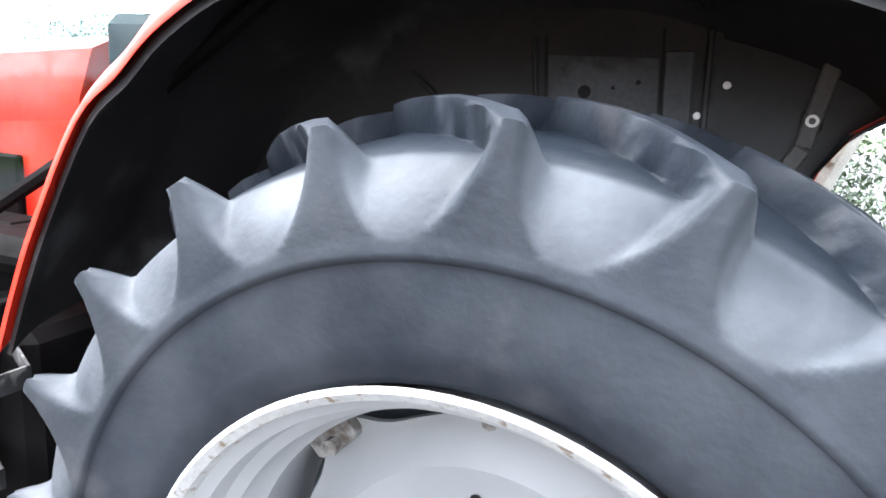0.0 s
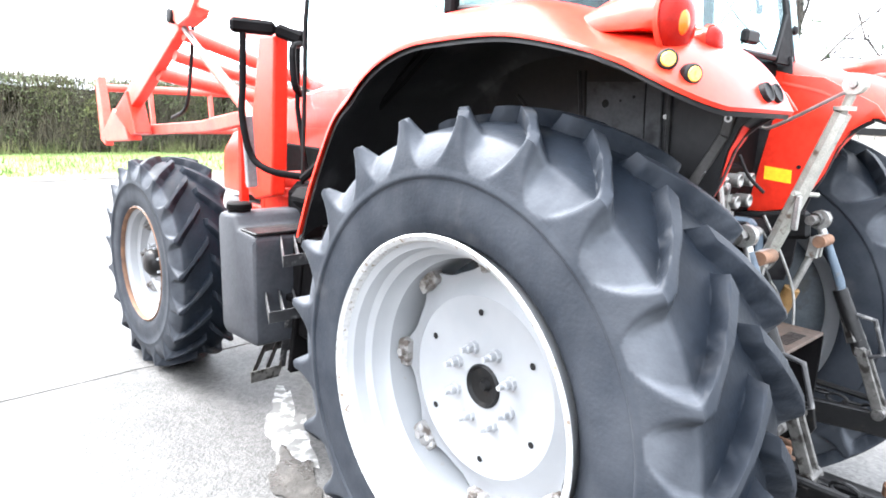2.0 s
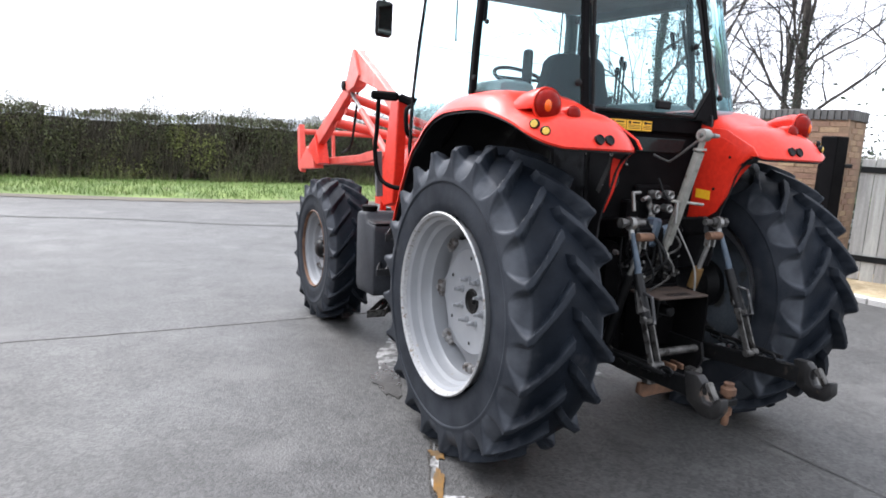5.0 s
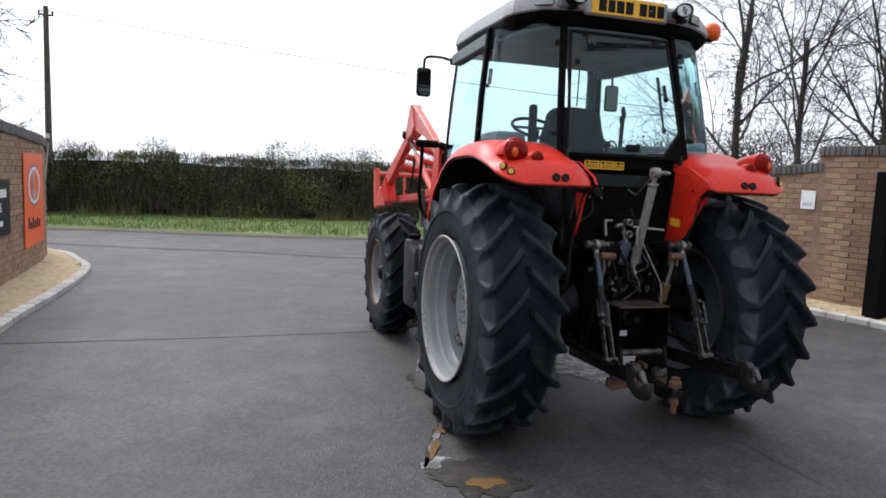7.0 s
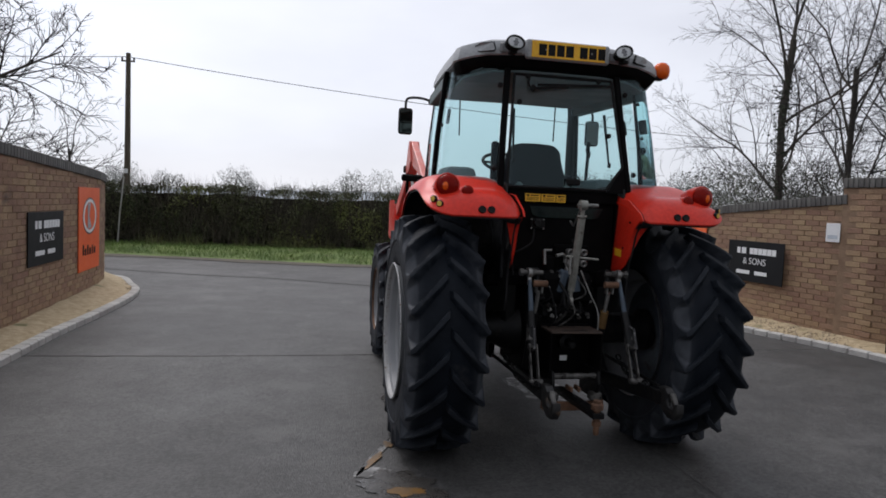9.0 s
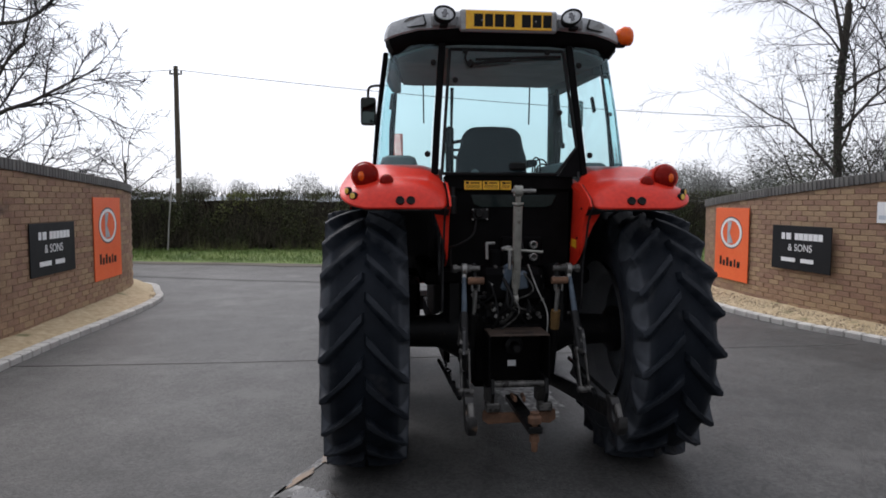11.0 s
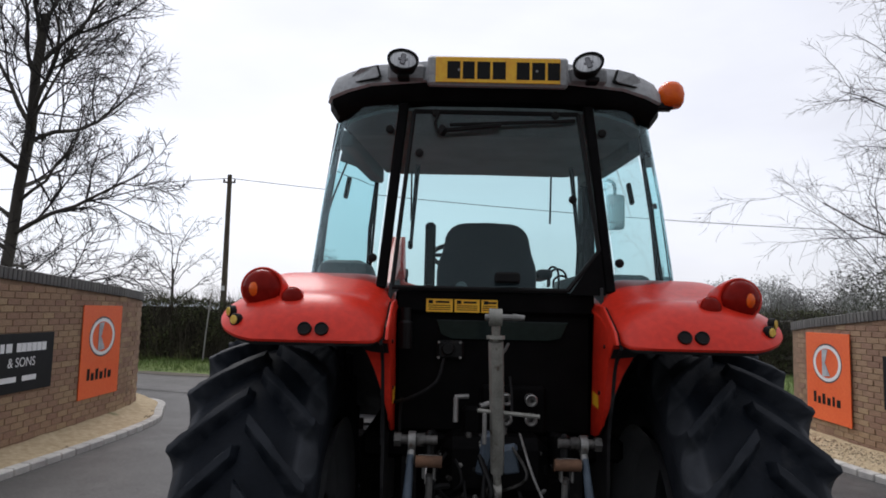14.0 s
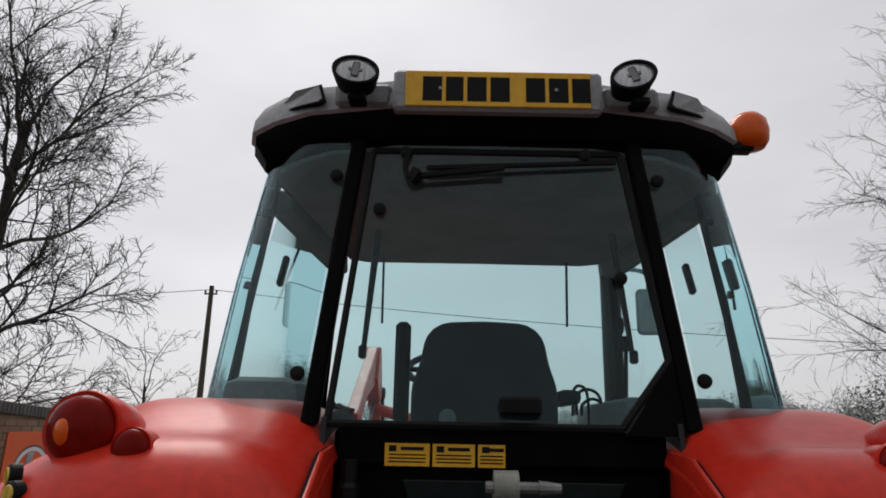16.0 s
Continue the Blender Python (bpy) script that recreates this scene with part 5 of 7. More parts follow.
for sx in (-1, 1):
    part("screw", lathe([(0, 0.006), (-0.004, 0.005)], (sx * 0.165, -0.102, 2.72), "y", 10), M_STEEL, plate)
    # a recess either side of the plate holds the work lamp; an oval panel beyond it
    # a darker copy of the roof's grey paints the recess's shade
    part("lamp_recess", box((sx * 0.39, -0.046, 2.722), (0.165, 0.03, 0.075), 0.012), surf("shaded_grey_plastic", (0.17, 0.175, 0.18), (0.21, 0.215, 0.22), 5, (0.45, 0.6)), roof)
    panel_pts = [(0.50, 2.705), (0.515, 2.755), (0.60, 2.748), (0.66, 2.715), (0.668, 2.69), (0.60, 2.688), (0.51, 2.695)]
    for grow, off, mt, nm in ((1.0, 0.0, M_INK, "panel_gap"), (0.88, 0.003, M_SILVER, "vent_panel")):
        cx0, cz0 = 0.585, 2.715
        pl = []
        for px, pz in panel_pts:
            qx, qz = cx0 + (px - cx0) * grow, cz0 + (pz - cz0) * grow
            back = 0.0 if qx < 0.52 else (qx - 0.52) * 0.40 + max(0, qx - 0.62) * 0.9
            pl.append((sx * qx, -0.056 + back - off + (qz - 2.69) * 0.08, qz))
        part(nm, rings([pl, [(p[0], p[1] + 0.02, p[2]) for p in pl]]), mt, roof, "oval grey cover panel" if off else "")
    m = Matrix.Translation((sx * 0.385 - 0.015, -0.16, 2.735)) @ Matrix.Rotation(radians(-8), 4, "X") @ Matrix.Rotation(radians(-sx * 5), 4, "Z") @ Matrix.Rotation(radians(-17 if sx > 0 else 6), 4, "Y")
    b = lathe([(0.075, 0.03), (0.06, 0.055), (0.0, 0.066), (-0.012, 0.066), (-0.014, 0.058), (-0.004, 0.055)], (0, 0, 0), "y", 32)
    for v in b.verts:
        v.co.z *= 0.72
    bmesh.ops.transform(b, matrix=m, verts=b.verts)
    light = part("work_lamp", b, M_INK, roof, "oval black work lamp with clear lens", smooth=40)
    b = lathe([(-0.005, 0.056), (-0.009, 0.04), (-0.010, 0.01)], (0, 0, 0), "y", 32)
    for v in b.verts:
        v.co.z *= 0.72
    bmesh.ops.transform(b, matrix=m, verts=b.verts)
    part("lens", b, surf("ribbed_clear_lens", (0.30, 0.31, 0.32), (0.62, 0.63, 0.64), 40, (0.08, 0.2), metal=0.6, stretch=(4, 1, 0.3)), light, "clear ribbed lens", smooth=40)
    b = box((0, 0, 0), (0.022, 0.006, 0.05), 0.004)
    box((0, 0, 0), (0.04, 0.004, 0.012), 0.002, bm=b)
    bmesh.ops.transform(b, matrix=m @ Matrix.Translation((0, -0.011, 0)), verts=b.verts)
    part("bulb_shield", b, surf("shield_grey", (0.16, 0.16, 0.17), (0.22, 0.22, 0.23), 20, (0.2, 0.3), metal=0.7), light)
    b = box((sx * 0.40, -0.10, 2.682), (0.05, 0.06, 0.022), 0.005)
    part("bracket", b, M_INK, light)
# beacon on the corner
bm = lathe([(-0.06, 0.02), (-0.056, 0.042), (-0.035, 0.055), (0.0, 0.059), (0.032, 0.053), (0.052, 0.036), (0.060, 0.012)], (0.79, 0.08, 2.69), "z", 28)
beacon = part("beacon", bm, M_AMBER, roof, "round orange rotating beacon", smooth=50)
part("beacon_stalk", box((0.745, 0.08, 2.635), (0.10, 0.05, 0.035), 0.008), M_INK, beacon)

# ---- inside the cab ----
def cushion(name, outline, y0, y1, mat, label=""):
    return part(name, prism(outline, y0, y1, "y", 0.03), mat, seat, label, smooth=40)


seat = part("driver_seat", box((0.0, 0.72, 1.66), (0.50, 0.50, 0.14), 0.04, seg=2), M_SEAT, tractor, "dark cloth driver seat", smooth=40)
cushion("backrest", [(-0.25, 1.70), (0.25, 1.70), (0.25, 1.93), (0.225, 1.99), (0.205, 2.10), (0.15, 2.145), (0.0, 2.152), (-0.15, 2.145), (-0.205, 2.10), (-0.225, 1.99), (-0.25, 1.93)], 0.48, 0.60, M_SEAT, "rounded seat back")
part("armrest", box((0.30, 0.70, 1.90), (0.08, 0.32, 0.05), 0.02, seg=2), M_SEAT, seat)
for x0, x1, y, z in ((0.33, 0.42, 0.60, 1.93), (0.36, 0.45, 0.66, 1.90), (0.34, 0.40, 0.72, 1.95)):
    part("cable", tube(arc([(x0, y, 1.84), (x0 + 0.005, y, z - 0.02), ((x0 + x1) / 2, y, z), (x1 - 0.005, y, z - 0.03), (x1, y, 1.80)], 4), 0.006, 6), M_INK, seat, "looped black cable")
part("seat_knob", lathe([(0, 0.03), (-0.02, 0.026)], (-0.125, 0.478, 1.82), "y", 16), M_LINER, seat, "grey round knob")
part("console_post", box((-0.29, 0.62, 1.98), (0.055, 0.06, 0.36), 0.015), M_BLACK, tractor, "black upright lever housing")
wheel_ob = part("steering_wheel", tube([(-0.10 + 0.19 * math.cos(t), 0.97 + 0.19 * math.sin(t) * 0.84, 2.02 + 0.19 * math.sin(t) * 0.45) for t in [2 * math.pi * k / 24 for k in range(25)]], 0.014, 8), M_INK, tractor, "black steering wheel", smooth=60)
b = bar((-0.10, 0.97, 2.01), (-0.08, 1.20, 1.60), 0.06, 0.06)
bar((-0.28, 0.97, 2.02), (0.08, 0.97, 2.02), 0.03, 0.02, bm=b)
part("steering_column", b, M_INK, wheel_ob)
bm = box((0, 1.28, 1.62), (0.55, 0.24, 0.28), 0.06)
part("dashboard", bm, M_BLACK, tractor, "black dashboard")
part("side_console", box((0.58, 0.62, 1.83), (0.36, 0.74, 0.12), 0.04, seg=2), M_LINER, tractor, "grey moulded side console", smooth=40)
part("side_console", box((-0.665, 0.28, 1.855), (0.24, 0.32, 0.13), 0.05, seg=2), M_LINER, tractor, "grey moulded side ledge", smooth=40)
bm = tube([(0.70, 1.52, 1.15), (0.70, 1.52, 2.55), (0.70, 1.56, 2.68)], 0.05, 14)
part("exhaust_stack", bm, M_IRON, tractor, "dark exhaust stack beside the cab", smooth=40)
for x, y, h in ((0.47, 0.62, 0.32), (0.51, 0.70, 0.36), (0.55, 0.78, 0.30)):
    b = tube([(x, y, 1.8), (x + 0.02, y + 0.02, 1.8 + h)], 0.008, 6)
    lathe([(0, 0.012), (0.03, 0.018), (0.06, 0.012)], (x + 0.02, y + 0.02, 1.79 + h), "z", 10, bm=b)
    part("lever", b, M_INK, tractor, "black control lever")
for sx in (-1, 1):
    # grab handle, wiper blade and blind at the front
    part("hanging_cord", tube([(sx * 0.44, 1.30, 2.58), (sx * 0.435, 1.30, 2.26)], 0.006, 6), M_INK, cab)
    part("grab_handle", bar((sx * 0.70, 0.46, 2.36), (sx * 0.715, 0.44, 2.25), 0.022, 0.03, (0, 1, 0), 0.006), M_INK, cab, "small black grab handle")
    # mirror on its arm
    b = tube(arc([(sx * 0.655, 1.35, 2.53), (sx * 0.74, 1.44, 2.575), (sx * 0.84, 1.49, 2.585), (sx * 0.885, 1.50, 2.56), (sx * 0.89, 1.50, 2.47)], 4), 0.011, 8)
    arm = part("mirror_arm", b, M_INK, tractor, "black tubular mirror arm", smooth=50)
    part("mirror_clamp", box((sx * 0.665, 1.37, 2.545), (0.08, 0.06, 0.06), 0.012), M_INK, arm)
    b = box((0, 0, 0), (0.13, 0.045, 0.235), 0.025, seg=2)
    bmesh.ops.transform(b, matrix=Matrix.Translation((sx * 0.888, 1.50, 2.375)) @ Matrix.Rotation(radians(sx * -8), 4, "Z"), verts=b.verts)
    part("mirror_head", b, M_INK, arm, "black mirror housing", smooth=40)
    b = box((0, -0.024, 0), (0.108, 0.003, 0.205), 0.0)
    bmesh.ops.transform(b, matrix=Matrix.Translation((sx * 0.888, 1.50, 2.375)) @ Matrix.Rotation(radians(sx * -8), 4, "Z"), verts=b.verts)
    part("mirror_glass", b, surf("mirror_glass", (0.10, 0.095, 0.09), (0.14, 0.13, 0.12), 3, (0.03, 0.06), metal=1.0), arm, "mirror glass")

# ---- three-point linkage at the rear ----
M_BLUE = surf("blue_grey_casting", (0.030, 0.046, 0.066), (0.062, 0.088, 0.118), 12, (0.5, 0.7), bump=0.15, spots=(0.05, 0.045, 0.04), spot_scale=14, spot_at=0.58)
M_LINK = surf("pale_worn_steel", (0.22, 0.22, 0.195), (0.36, 0.355, 0.32), 16, (0.4, 0.6), metal=0.4, bump=0.1, spots=(0.09, 0.065, 0.045), spot_scale=24, spot_at=0.60)
M_OCHRE = surf("ochre_painted_steel", (0.10, 0.056, 0.016), (0.16, 0.088, 0.026), 16, (0.6, 0.8), bump=0.1)


def eye(c, r, hole, w, axis="x", sides=18, bm=None):
    """A ring with a hole, its axis along x or y."""
    return lathe([(-w / 2, hole), (-w / 2, r), (w / 2, r), (w / 2, hole)], c, axis, sides, bm, closed=True)


M_STEP = surf("worn_black_step", (0.012, 0.012, 0.013), (0.035, 0.035, 0.037), 12, (0.4, 0.6), bump=0.1, spots=(0.11, 0.108, 0.105), spot_scale=26, spot_at=0.55, spec=0.4)
M_CLAW = surf("black_paint_worn_to_rust", (0.007, 0.007, 0.008), (0.018, 0.017, 0.016), 10, (0.35, 0.6), metal=0.2, bump=0.15, spots=(0.10, 0.066, 0.044), spot_scale=11, spot_at=0.60, spec=0.4)
# top link, standing upright
b = tube([(-0.02, -0.525, 1.60), (0.0, -0.40, 1.24), (0.004, -0.36, 1.12)], [0.026, 0.026, 0.024], 8)
top_link = part("top_link", b, M_LINK, tractor, "worn grey steel top link", smooth=30)
b = lathe([(-0.022, 0.012), (-0.022, 0.030), (0.022, 0.030), (0.022, 0.012)], (-0.024, -0.548, 1.682), "x", 18, closed=True)
tube([(-0.022, -0.54, 1.655), (-0.02, -0.525, 1.60)], [0.016, 0.013], 8, bm=b)
lathe([(0.0, 0.032), (0.012, 0.032)], (-0.021, -0.528, 1.607), "z", 12, bm=b)
part("top_eye", b, M_LINK, top_link, "steel ball eye", smooth=40)
b = tube([(-0.06, -0.548, 1.682), (0.05, -0.548, 1.682)], 0.011, 10)
tube([(0.035, -0.548, 1.682), (0.075, -0.548, 1.682)], [0.014, 0.009], 10, bm=b)
part("pin", b, M_STEEL, top_link)
b = tube([(0.004, -0.36, 1.12), (0.006, -0.345, 1.07)], [0.015, 0.014], 8, None)
eye((0.006, -0.34, 1.05), 0.030, 0.012, 0.03, bm=b)
part("bottom_eye", b, M_LINK, top_link, smooth=40)
part("turning_bar", tube([(-0.075, -0.44, 1.352), (0.145, -0.44, 1.335)], 0.0075, 8), M_LINK, top_link, "bright steel turning bar")
part("turning_clip", box((-0.05, -0.45, 1.29), (0.015, 0.02, 0.11), 0.004), M_STEEL, top_link)
part("hook_rod", tube(arc([(-0.030, -0.530, 1.662), (0.012, -0.33, 1.556), (0.028, -0.27, 1.548), (0.056, -0.150, 1.574)], 3), 0.006, 6), M_STEEL, top_link, "bent steel hook rod")

# lift arms, rods and lower links
for sx in (-1, 1):
    b = bar((sx * 0.235, -0.02, 1.16), (sx * 0.245, -0.40, 1.22), 0.035, 0.10, bevel=0.012)
    lathe([(-0.045, 0.07), (0.045, 0.07)], (sx * 0.22, -0.02, 1.15), "x", 18, bm=b)
    arm = part("lift_arm", b, M_IRON, tractor, "black forged lift arm", smooth=35)
    b = tube([(sx * 0.36, -0.405, 1.238), (sx * 0.215, -0.405, 1.238)], 0.017, 12)
    lathe([(0, 0.026), (sx * 0.025, 0.026)], (sx * 0.345, -0.405, 1.238), "x", 6, bm=b)
    lathe([(0, 0.024), (sx * 0.03, 0.024)], (sx * 0.26, -0.405, 1.238), "x", 12, bm=b)
    part("cross_pin", b, M_WORN, arm, "grey steel cross pin", smooth=40)
    rod = part("lift_rod", tube([(sx * 0.308, -0.43, 1.19), (sx * 0.315, -0.50, 1.03), (sx * 0.32, -0.515, 0.97)], [0.012, 0.017, 0.017], 10), M_BLUE, tractor, "blue-grey adjustable lift rod", smooth=40)
    b = eye((sx * 0.305, -0.41, 1.235), 0.034, 0.016, 0.026)
    tube([(sx * 0.306, -0.42, 1.205), (sx * 0.309, -0.435, 1.16)], [0.014, 0.016], 10, bm=b)
    part("rod_eye", b, M_STEEL, rod, "steel eye end", smooth=40)
    b = tube([(sx * 0.318, -0.505, 1.0), (sx * 0.326, -0.60, 0.80)], [0.025, 0.028], 10)
    part("rod_sleeve", b, M_IRON, rod, "black threaded sleeve", smooth=40)
    b = bar((sx * 0.348, -0.60, 0.81), (sx * 0.352, -0.69, 0.60), 0.010, 0.035, (0, 1, 0), 0.003)
    bar((sx * 0.302, -0.60, 0.81), (sx * 0.306, -0.69, 0.60), 0.010, 0.035, (0, 1, 0), 0.003, bm=b)
    box((sx * 0.326, -0.60, 0.80), (0.06, 0.04, 0.04), 0.008, bm=b)
    lathe([(-0.045, 0.014), (0.045, 0.014)], (sx * 0.33, -0.69, 0.605), "x", 10, bm=b)
    part("clevis", b, M_WORN, rod, "steel fork", smooth=35)
    # inner lift ram
    b = tube([(sx * 0.242, -0.42, 1.12), (sx * 0.243, -0.37, 0.97)], 0.013, 10)
    ram = part("lift_ram", b, M_STEEL, tractor, "lift ram with a worn steel rod", smooth=40)
    b = bar((sx * 0.262, -0.43, 1.18), (sx * 0.262, -0.425, 1.11), 0.010, 0.04, (0, 1, 0), 0.004)
    bar((sx * 0.224, -0.43, 1.18), (sx * 0.224, -0.425, 1.11), 0.010, 0.04, (0, 1, 0), 0.004, bm=b)
    lathe([(-0.035, 0.018), (0.035, 0.018)], (sx * 0.243, -0.445, 1.170), "x", 12, bm=b)
    lathe([(-0.038, 0.022), (0.038, 0.022)], (sx * 0.243, -0.442, 1.172), "x", 14, bm=b)
    part("ram_fork", b, M_STEEL, ram, "steel fork", smooth=35)
    part("fork_pin", lathe([(-0.046, 0.021), (0.046, 0.021)], (sx * 0.243, -0.450, 1.172), "x", 12), M_RUST, ram, "rust-brown pin", smooth=35)
    part("ram_barrel", tube([(sx * 0.243, -0.37, 0.97), (sx * 0.246, -0.25, 0.58)], 0.026, 12), M_IRON, ram, "black ram barrel", smooth=40)
    if sx > 0:
        part("ram_collar", tube([(0.2435, -0.374, 0.985), (0.2445, -0.340, 0.875)], 0.0275, 12), M_OCHRE, ram, "ochre-painted collar", smooth=40)
    # lower link with its claw
    ex, ey, ez = (-0.345, -1.0, 0.585) if sx < 0 else (0.395, -1.0, 0.565)
    b = bar((sx * 0.27, -0.12, 0.52), (ex, ey, ez), 0.028, 0.085, bevel=0.006)
    link = part("lower_link", b, M_IRON, tractor, "black flat lower link arm")
    claw = [(-0.085, 0.05), (-0.02, 0.055), (0.01, 0.03), (0.0, 0.0), (0.02, -0.035), (0.055, -0.04), (0.075, -0.005), (0.10, 0.0), (0.105, -0.05), (0.075, -0.09), (0.01, -0.095), (-0.06, -0.06)]
    b = prism([(ey + 0.01 - u * 1.12, ez + 0.01 + v * 1.12) for u, v in claw], ex - 0.024, ex + 0.024, "x", 0.008)
    part("claw", b, M_CLAW, link, "black quick-hitch claw", smooth=35)
    b = bar((ex, ey - 0.01, ez + 0.05), (ex, ey - 0.06, ez - 0.02), 0.03, 0.03, bevel=0.006)
    part("claw_latch", b, M_WORN, link)
    b = lathe([(-0.04, 0.02), (0.04, 0.02)], (sx * 0.33, -0.69, 0.60), "x", 12)
    part("link_pin", b, M_WORN, link)
    part("stabiliser", tube([(sx * 0.42, -0.05, 0.62), (ex + sx * 0.03, -0.80, 0.60)], 0.012, 8), M_IRON, link, "thin stabiliser bar")
    # side cylinder and brackets hidden behind the rods
    part("side_casting", box((sx * 0.33, -0.02, 1.0), (0.12, 0.2, 0.34), 0.03), M_IRON, tractor)

# spool valves and couplings
b = box((0.080, -0.135, 1.315), (0.26, 0.045, 0.19), 0.012)
box((-0.085, -0.15, 1.27), (0.08, 0.08, 0.12), 0.015, bm=b)
valves = part("valve_block", b, M_BLACK, tractor, "black hydraulic valve block")
for x in (0.047, 0.143):
    for z in (1.362, 1.287):
        b = lathe([(-0.145, 0.017), (-0.17, 0.017), (-0.172, 0.023), (-0.222, 0.024), (-0.225, 0.019), (-0.213, 0.010), (-0.16, 0.010)], (x, 0, z), "y", 16)
        part("coupling", b, M_STEEL, valves, "steel hydraulic coupling", smooth=35)
b = box((-0.035, -0.28, 1.17), (0.06, 0.08, 0.16), 0.015, Matrix.Rotation(0.25, 4, "Y"))
part("spool_lever", b, M_BLUE, valves, "blue-grey casting")
part("spool_lever", box((0.055, -0.28, 1.15), (0.09, 0.07, 0.12), 0.02, Matrix.Rotation(-0.15, 4, "Y")), M_BLUE, valves)
b = tube(arc([(-0.055, -0.215, 1.335), (0.0, -0.20, 1.345), (0.025, -0.19, 1.30), (0.035, -0.20, 1.235)], 4), 0.012, 10)
lathe([(0, 0.019), (0.03, 0.019)], (0.034, -0.20, 1.225), "z", 6, bm=b)
lathe([(0, 0.018), (0.022, 0.018)], (0.022, -0.19, 1.29), "z", 8, bm=b)
part("elbow_pipe", b, M_STEEL, valves, "grey elbow coupling")
b = tube([(-0.15, -0.24, 1.37), (-0.15, -0.26, 1.28)], 0.010, 10)
tube([(-0.155, -0.24, 1.372), (-0.10, -0.24, 1.375)], 0.009, 8, bm=b)
part("elbow_pipe", b, M_STEEL, valves, "small steel elbow")
part("hose", tube(arc([(0.09, -0.30, 1.25), (0.13, -0.36, 1.12), (0.185, -0.40, 0.98), (0.18, -0.42, 0.84), (0.175, -0.44, 0.70)], 5), 0.005, 8), M_STEEL, valves, "thin grey hose")
for x0, x1, y, z in ((-0.16, -0.07, -0.26, 1.165), (0.10, 0.19, -0.26, 1.165), (-0.17, -0.05, -0.24, 1.02), (0.06, 0.19, -0.24, 1.02)):
    part("cross_tube", tube([(x0, y, z), (x1, y, z)], 0.018, 10), M_STEEL, valves)
b = box((0.0, -0.22, 1.03), (0.36, 0.12, 0.04), 0.01)
box((0.0, -0.20, 1.10), (0.06, 0.14, 0.16), 0.01, bm=b)
part("top_link_bracket", b, M_IRON, tractor, "black top link bracket")
for k in range(10):
    x, z = -0.17 + 0.038 * k, 0.93 + 0.02 * (k % 3)
    part("case_bolt", bolt((x, -0.27, z), 0.010, -0.012, "y"), M_STEEL if k % 2 else M_IRON, tractor)

# pipes, fittings and brackets crowded round the lift housing
rng = random.Random(17)
for k in range(16):
    x0, z0 = rng.uniform(-0.22, 0.20), rng.uniform(1.02, 1.22)
    x1, z1 = x0 + rng.uniform(-0.12, 0.12), rng.uniform(0.80, 1.02)
    y0 = rng.uniform(-0.34, -0.24)
    b = tube(arc([(x0, y0, z0), (x0 + rng.uniform(-0.06, 0.06), y0 - rng.uniform(0.02, 0.08), (z0 + z1) / 2 + rng.uniform(-0.04, 0.05)), (x1, y0 + 0.02, z1)], 5), rng.choice((0.006, 0.008, 0.011)), 7)
    part("pipe", b, rng.choice((M_IRON, M_INK, M_INK, M_WORN)), valves, smooth=50)
for k in range(26):
    x, z, y = rng.uniform(-0.24, 0.20), rng.uniform(0.90, 1.24), rng.uniform(-0.31, -0.22)
    b = lathe([(0, 0.016), (-0.012, 0.016), (-0.013, 0.011), (-0.03, 0.010), (-0.032, 0.006)], (x, y, z), "y", 6)
    part("fitting", b, rng.choice((M_IRON, M_STEEL, M_WORN, M_WORN)), valves)
for k in range(9):
    x, z = rng.uniform(-0.22, 0.20), rng.uniform(0.92, 1.18)
    part("bracket", box((x, -0.26, z), (rng.uniform(0.03, 0.09), 0.05, rng.uniform(0.03, 0.10)), 0.008, Matrix.Rotation(rng.uniform(-0.3, 0.3), 4, "Y")), M_IRON, valves)
for sx in (-1, 1):
    # check chains beside the lower links
    for k in range(9):
        f = k / 8
        c = (sx * (0.40 - 0.05 * f), -0.30 - 0.48 * f, 0.66 - 0.05 * f - 0.05 * math.sin(f * math.pi))
        b = tube([(c[0] + (0.017 * math.cos(t) if k % 2 else 0), c[1] + 0.036 * math.sin(t), c[2] + (0 if k % 2 else 0.017 * math.cos(t))) for t in [2 * math.pi * j / 12 for j in range(13)]], 0.006, 6)
        part("chain_link", b, M_IRON, tractor)
    part("turnbuckle", tube([(sx * 0.326, -0.53, 0.93), (sx * 0.328, -0.58, 0.83)], [0.022, 0.034], 8), M_WORN, tractor, "worn turnbuckle on the lift rod", smooth=35)
    part("rod_handle", tube([(sx * 0.322, -0.545, 0.925), (sx * 0.330, -0.625, 0.915), (sx * 0.336, -0.665, 0.80), (sx * 0.330, -0.612, 0.775)], 0.0085, 8), M_STEP, tractor, "bent handle on the lift rod sleeve")

# power take-off guard
b = box((0.0, -0.41, 0.868), (0.345, 0.22, 0.012), 0.003)
guard = part("shaft_guard", b, surf("dark_rusty_plate", (0.022, 0.015, 0.011), (0.050, 0.030, 0.020), 18, (0.6, 0.85), bump=0.2), tractor, "rusty guard plate over the drive shaft")
for sx in (-1, 1):
    part("guard_side", prism([(-0.30, 0.86), (-0.52, 0.86), (-0.52, 0.58), (-0.44, 0.55), (-0.30, 0.55)], sx * 0.172 - 0.005, sx * 0.172 + 0.005, "x"), M_BLACK, guard)
for k in range(9):
    part("tread_slot", box((-0.07 + k * 0.018, -0.47, 0.8745), (0.009, 0.05, 0.0015)), M_INK, guard)
part("back_plate", box((0, -0.30, 0.72), (0.34, 0.02, 0.34), 0.004), M_BLACK, guard)
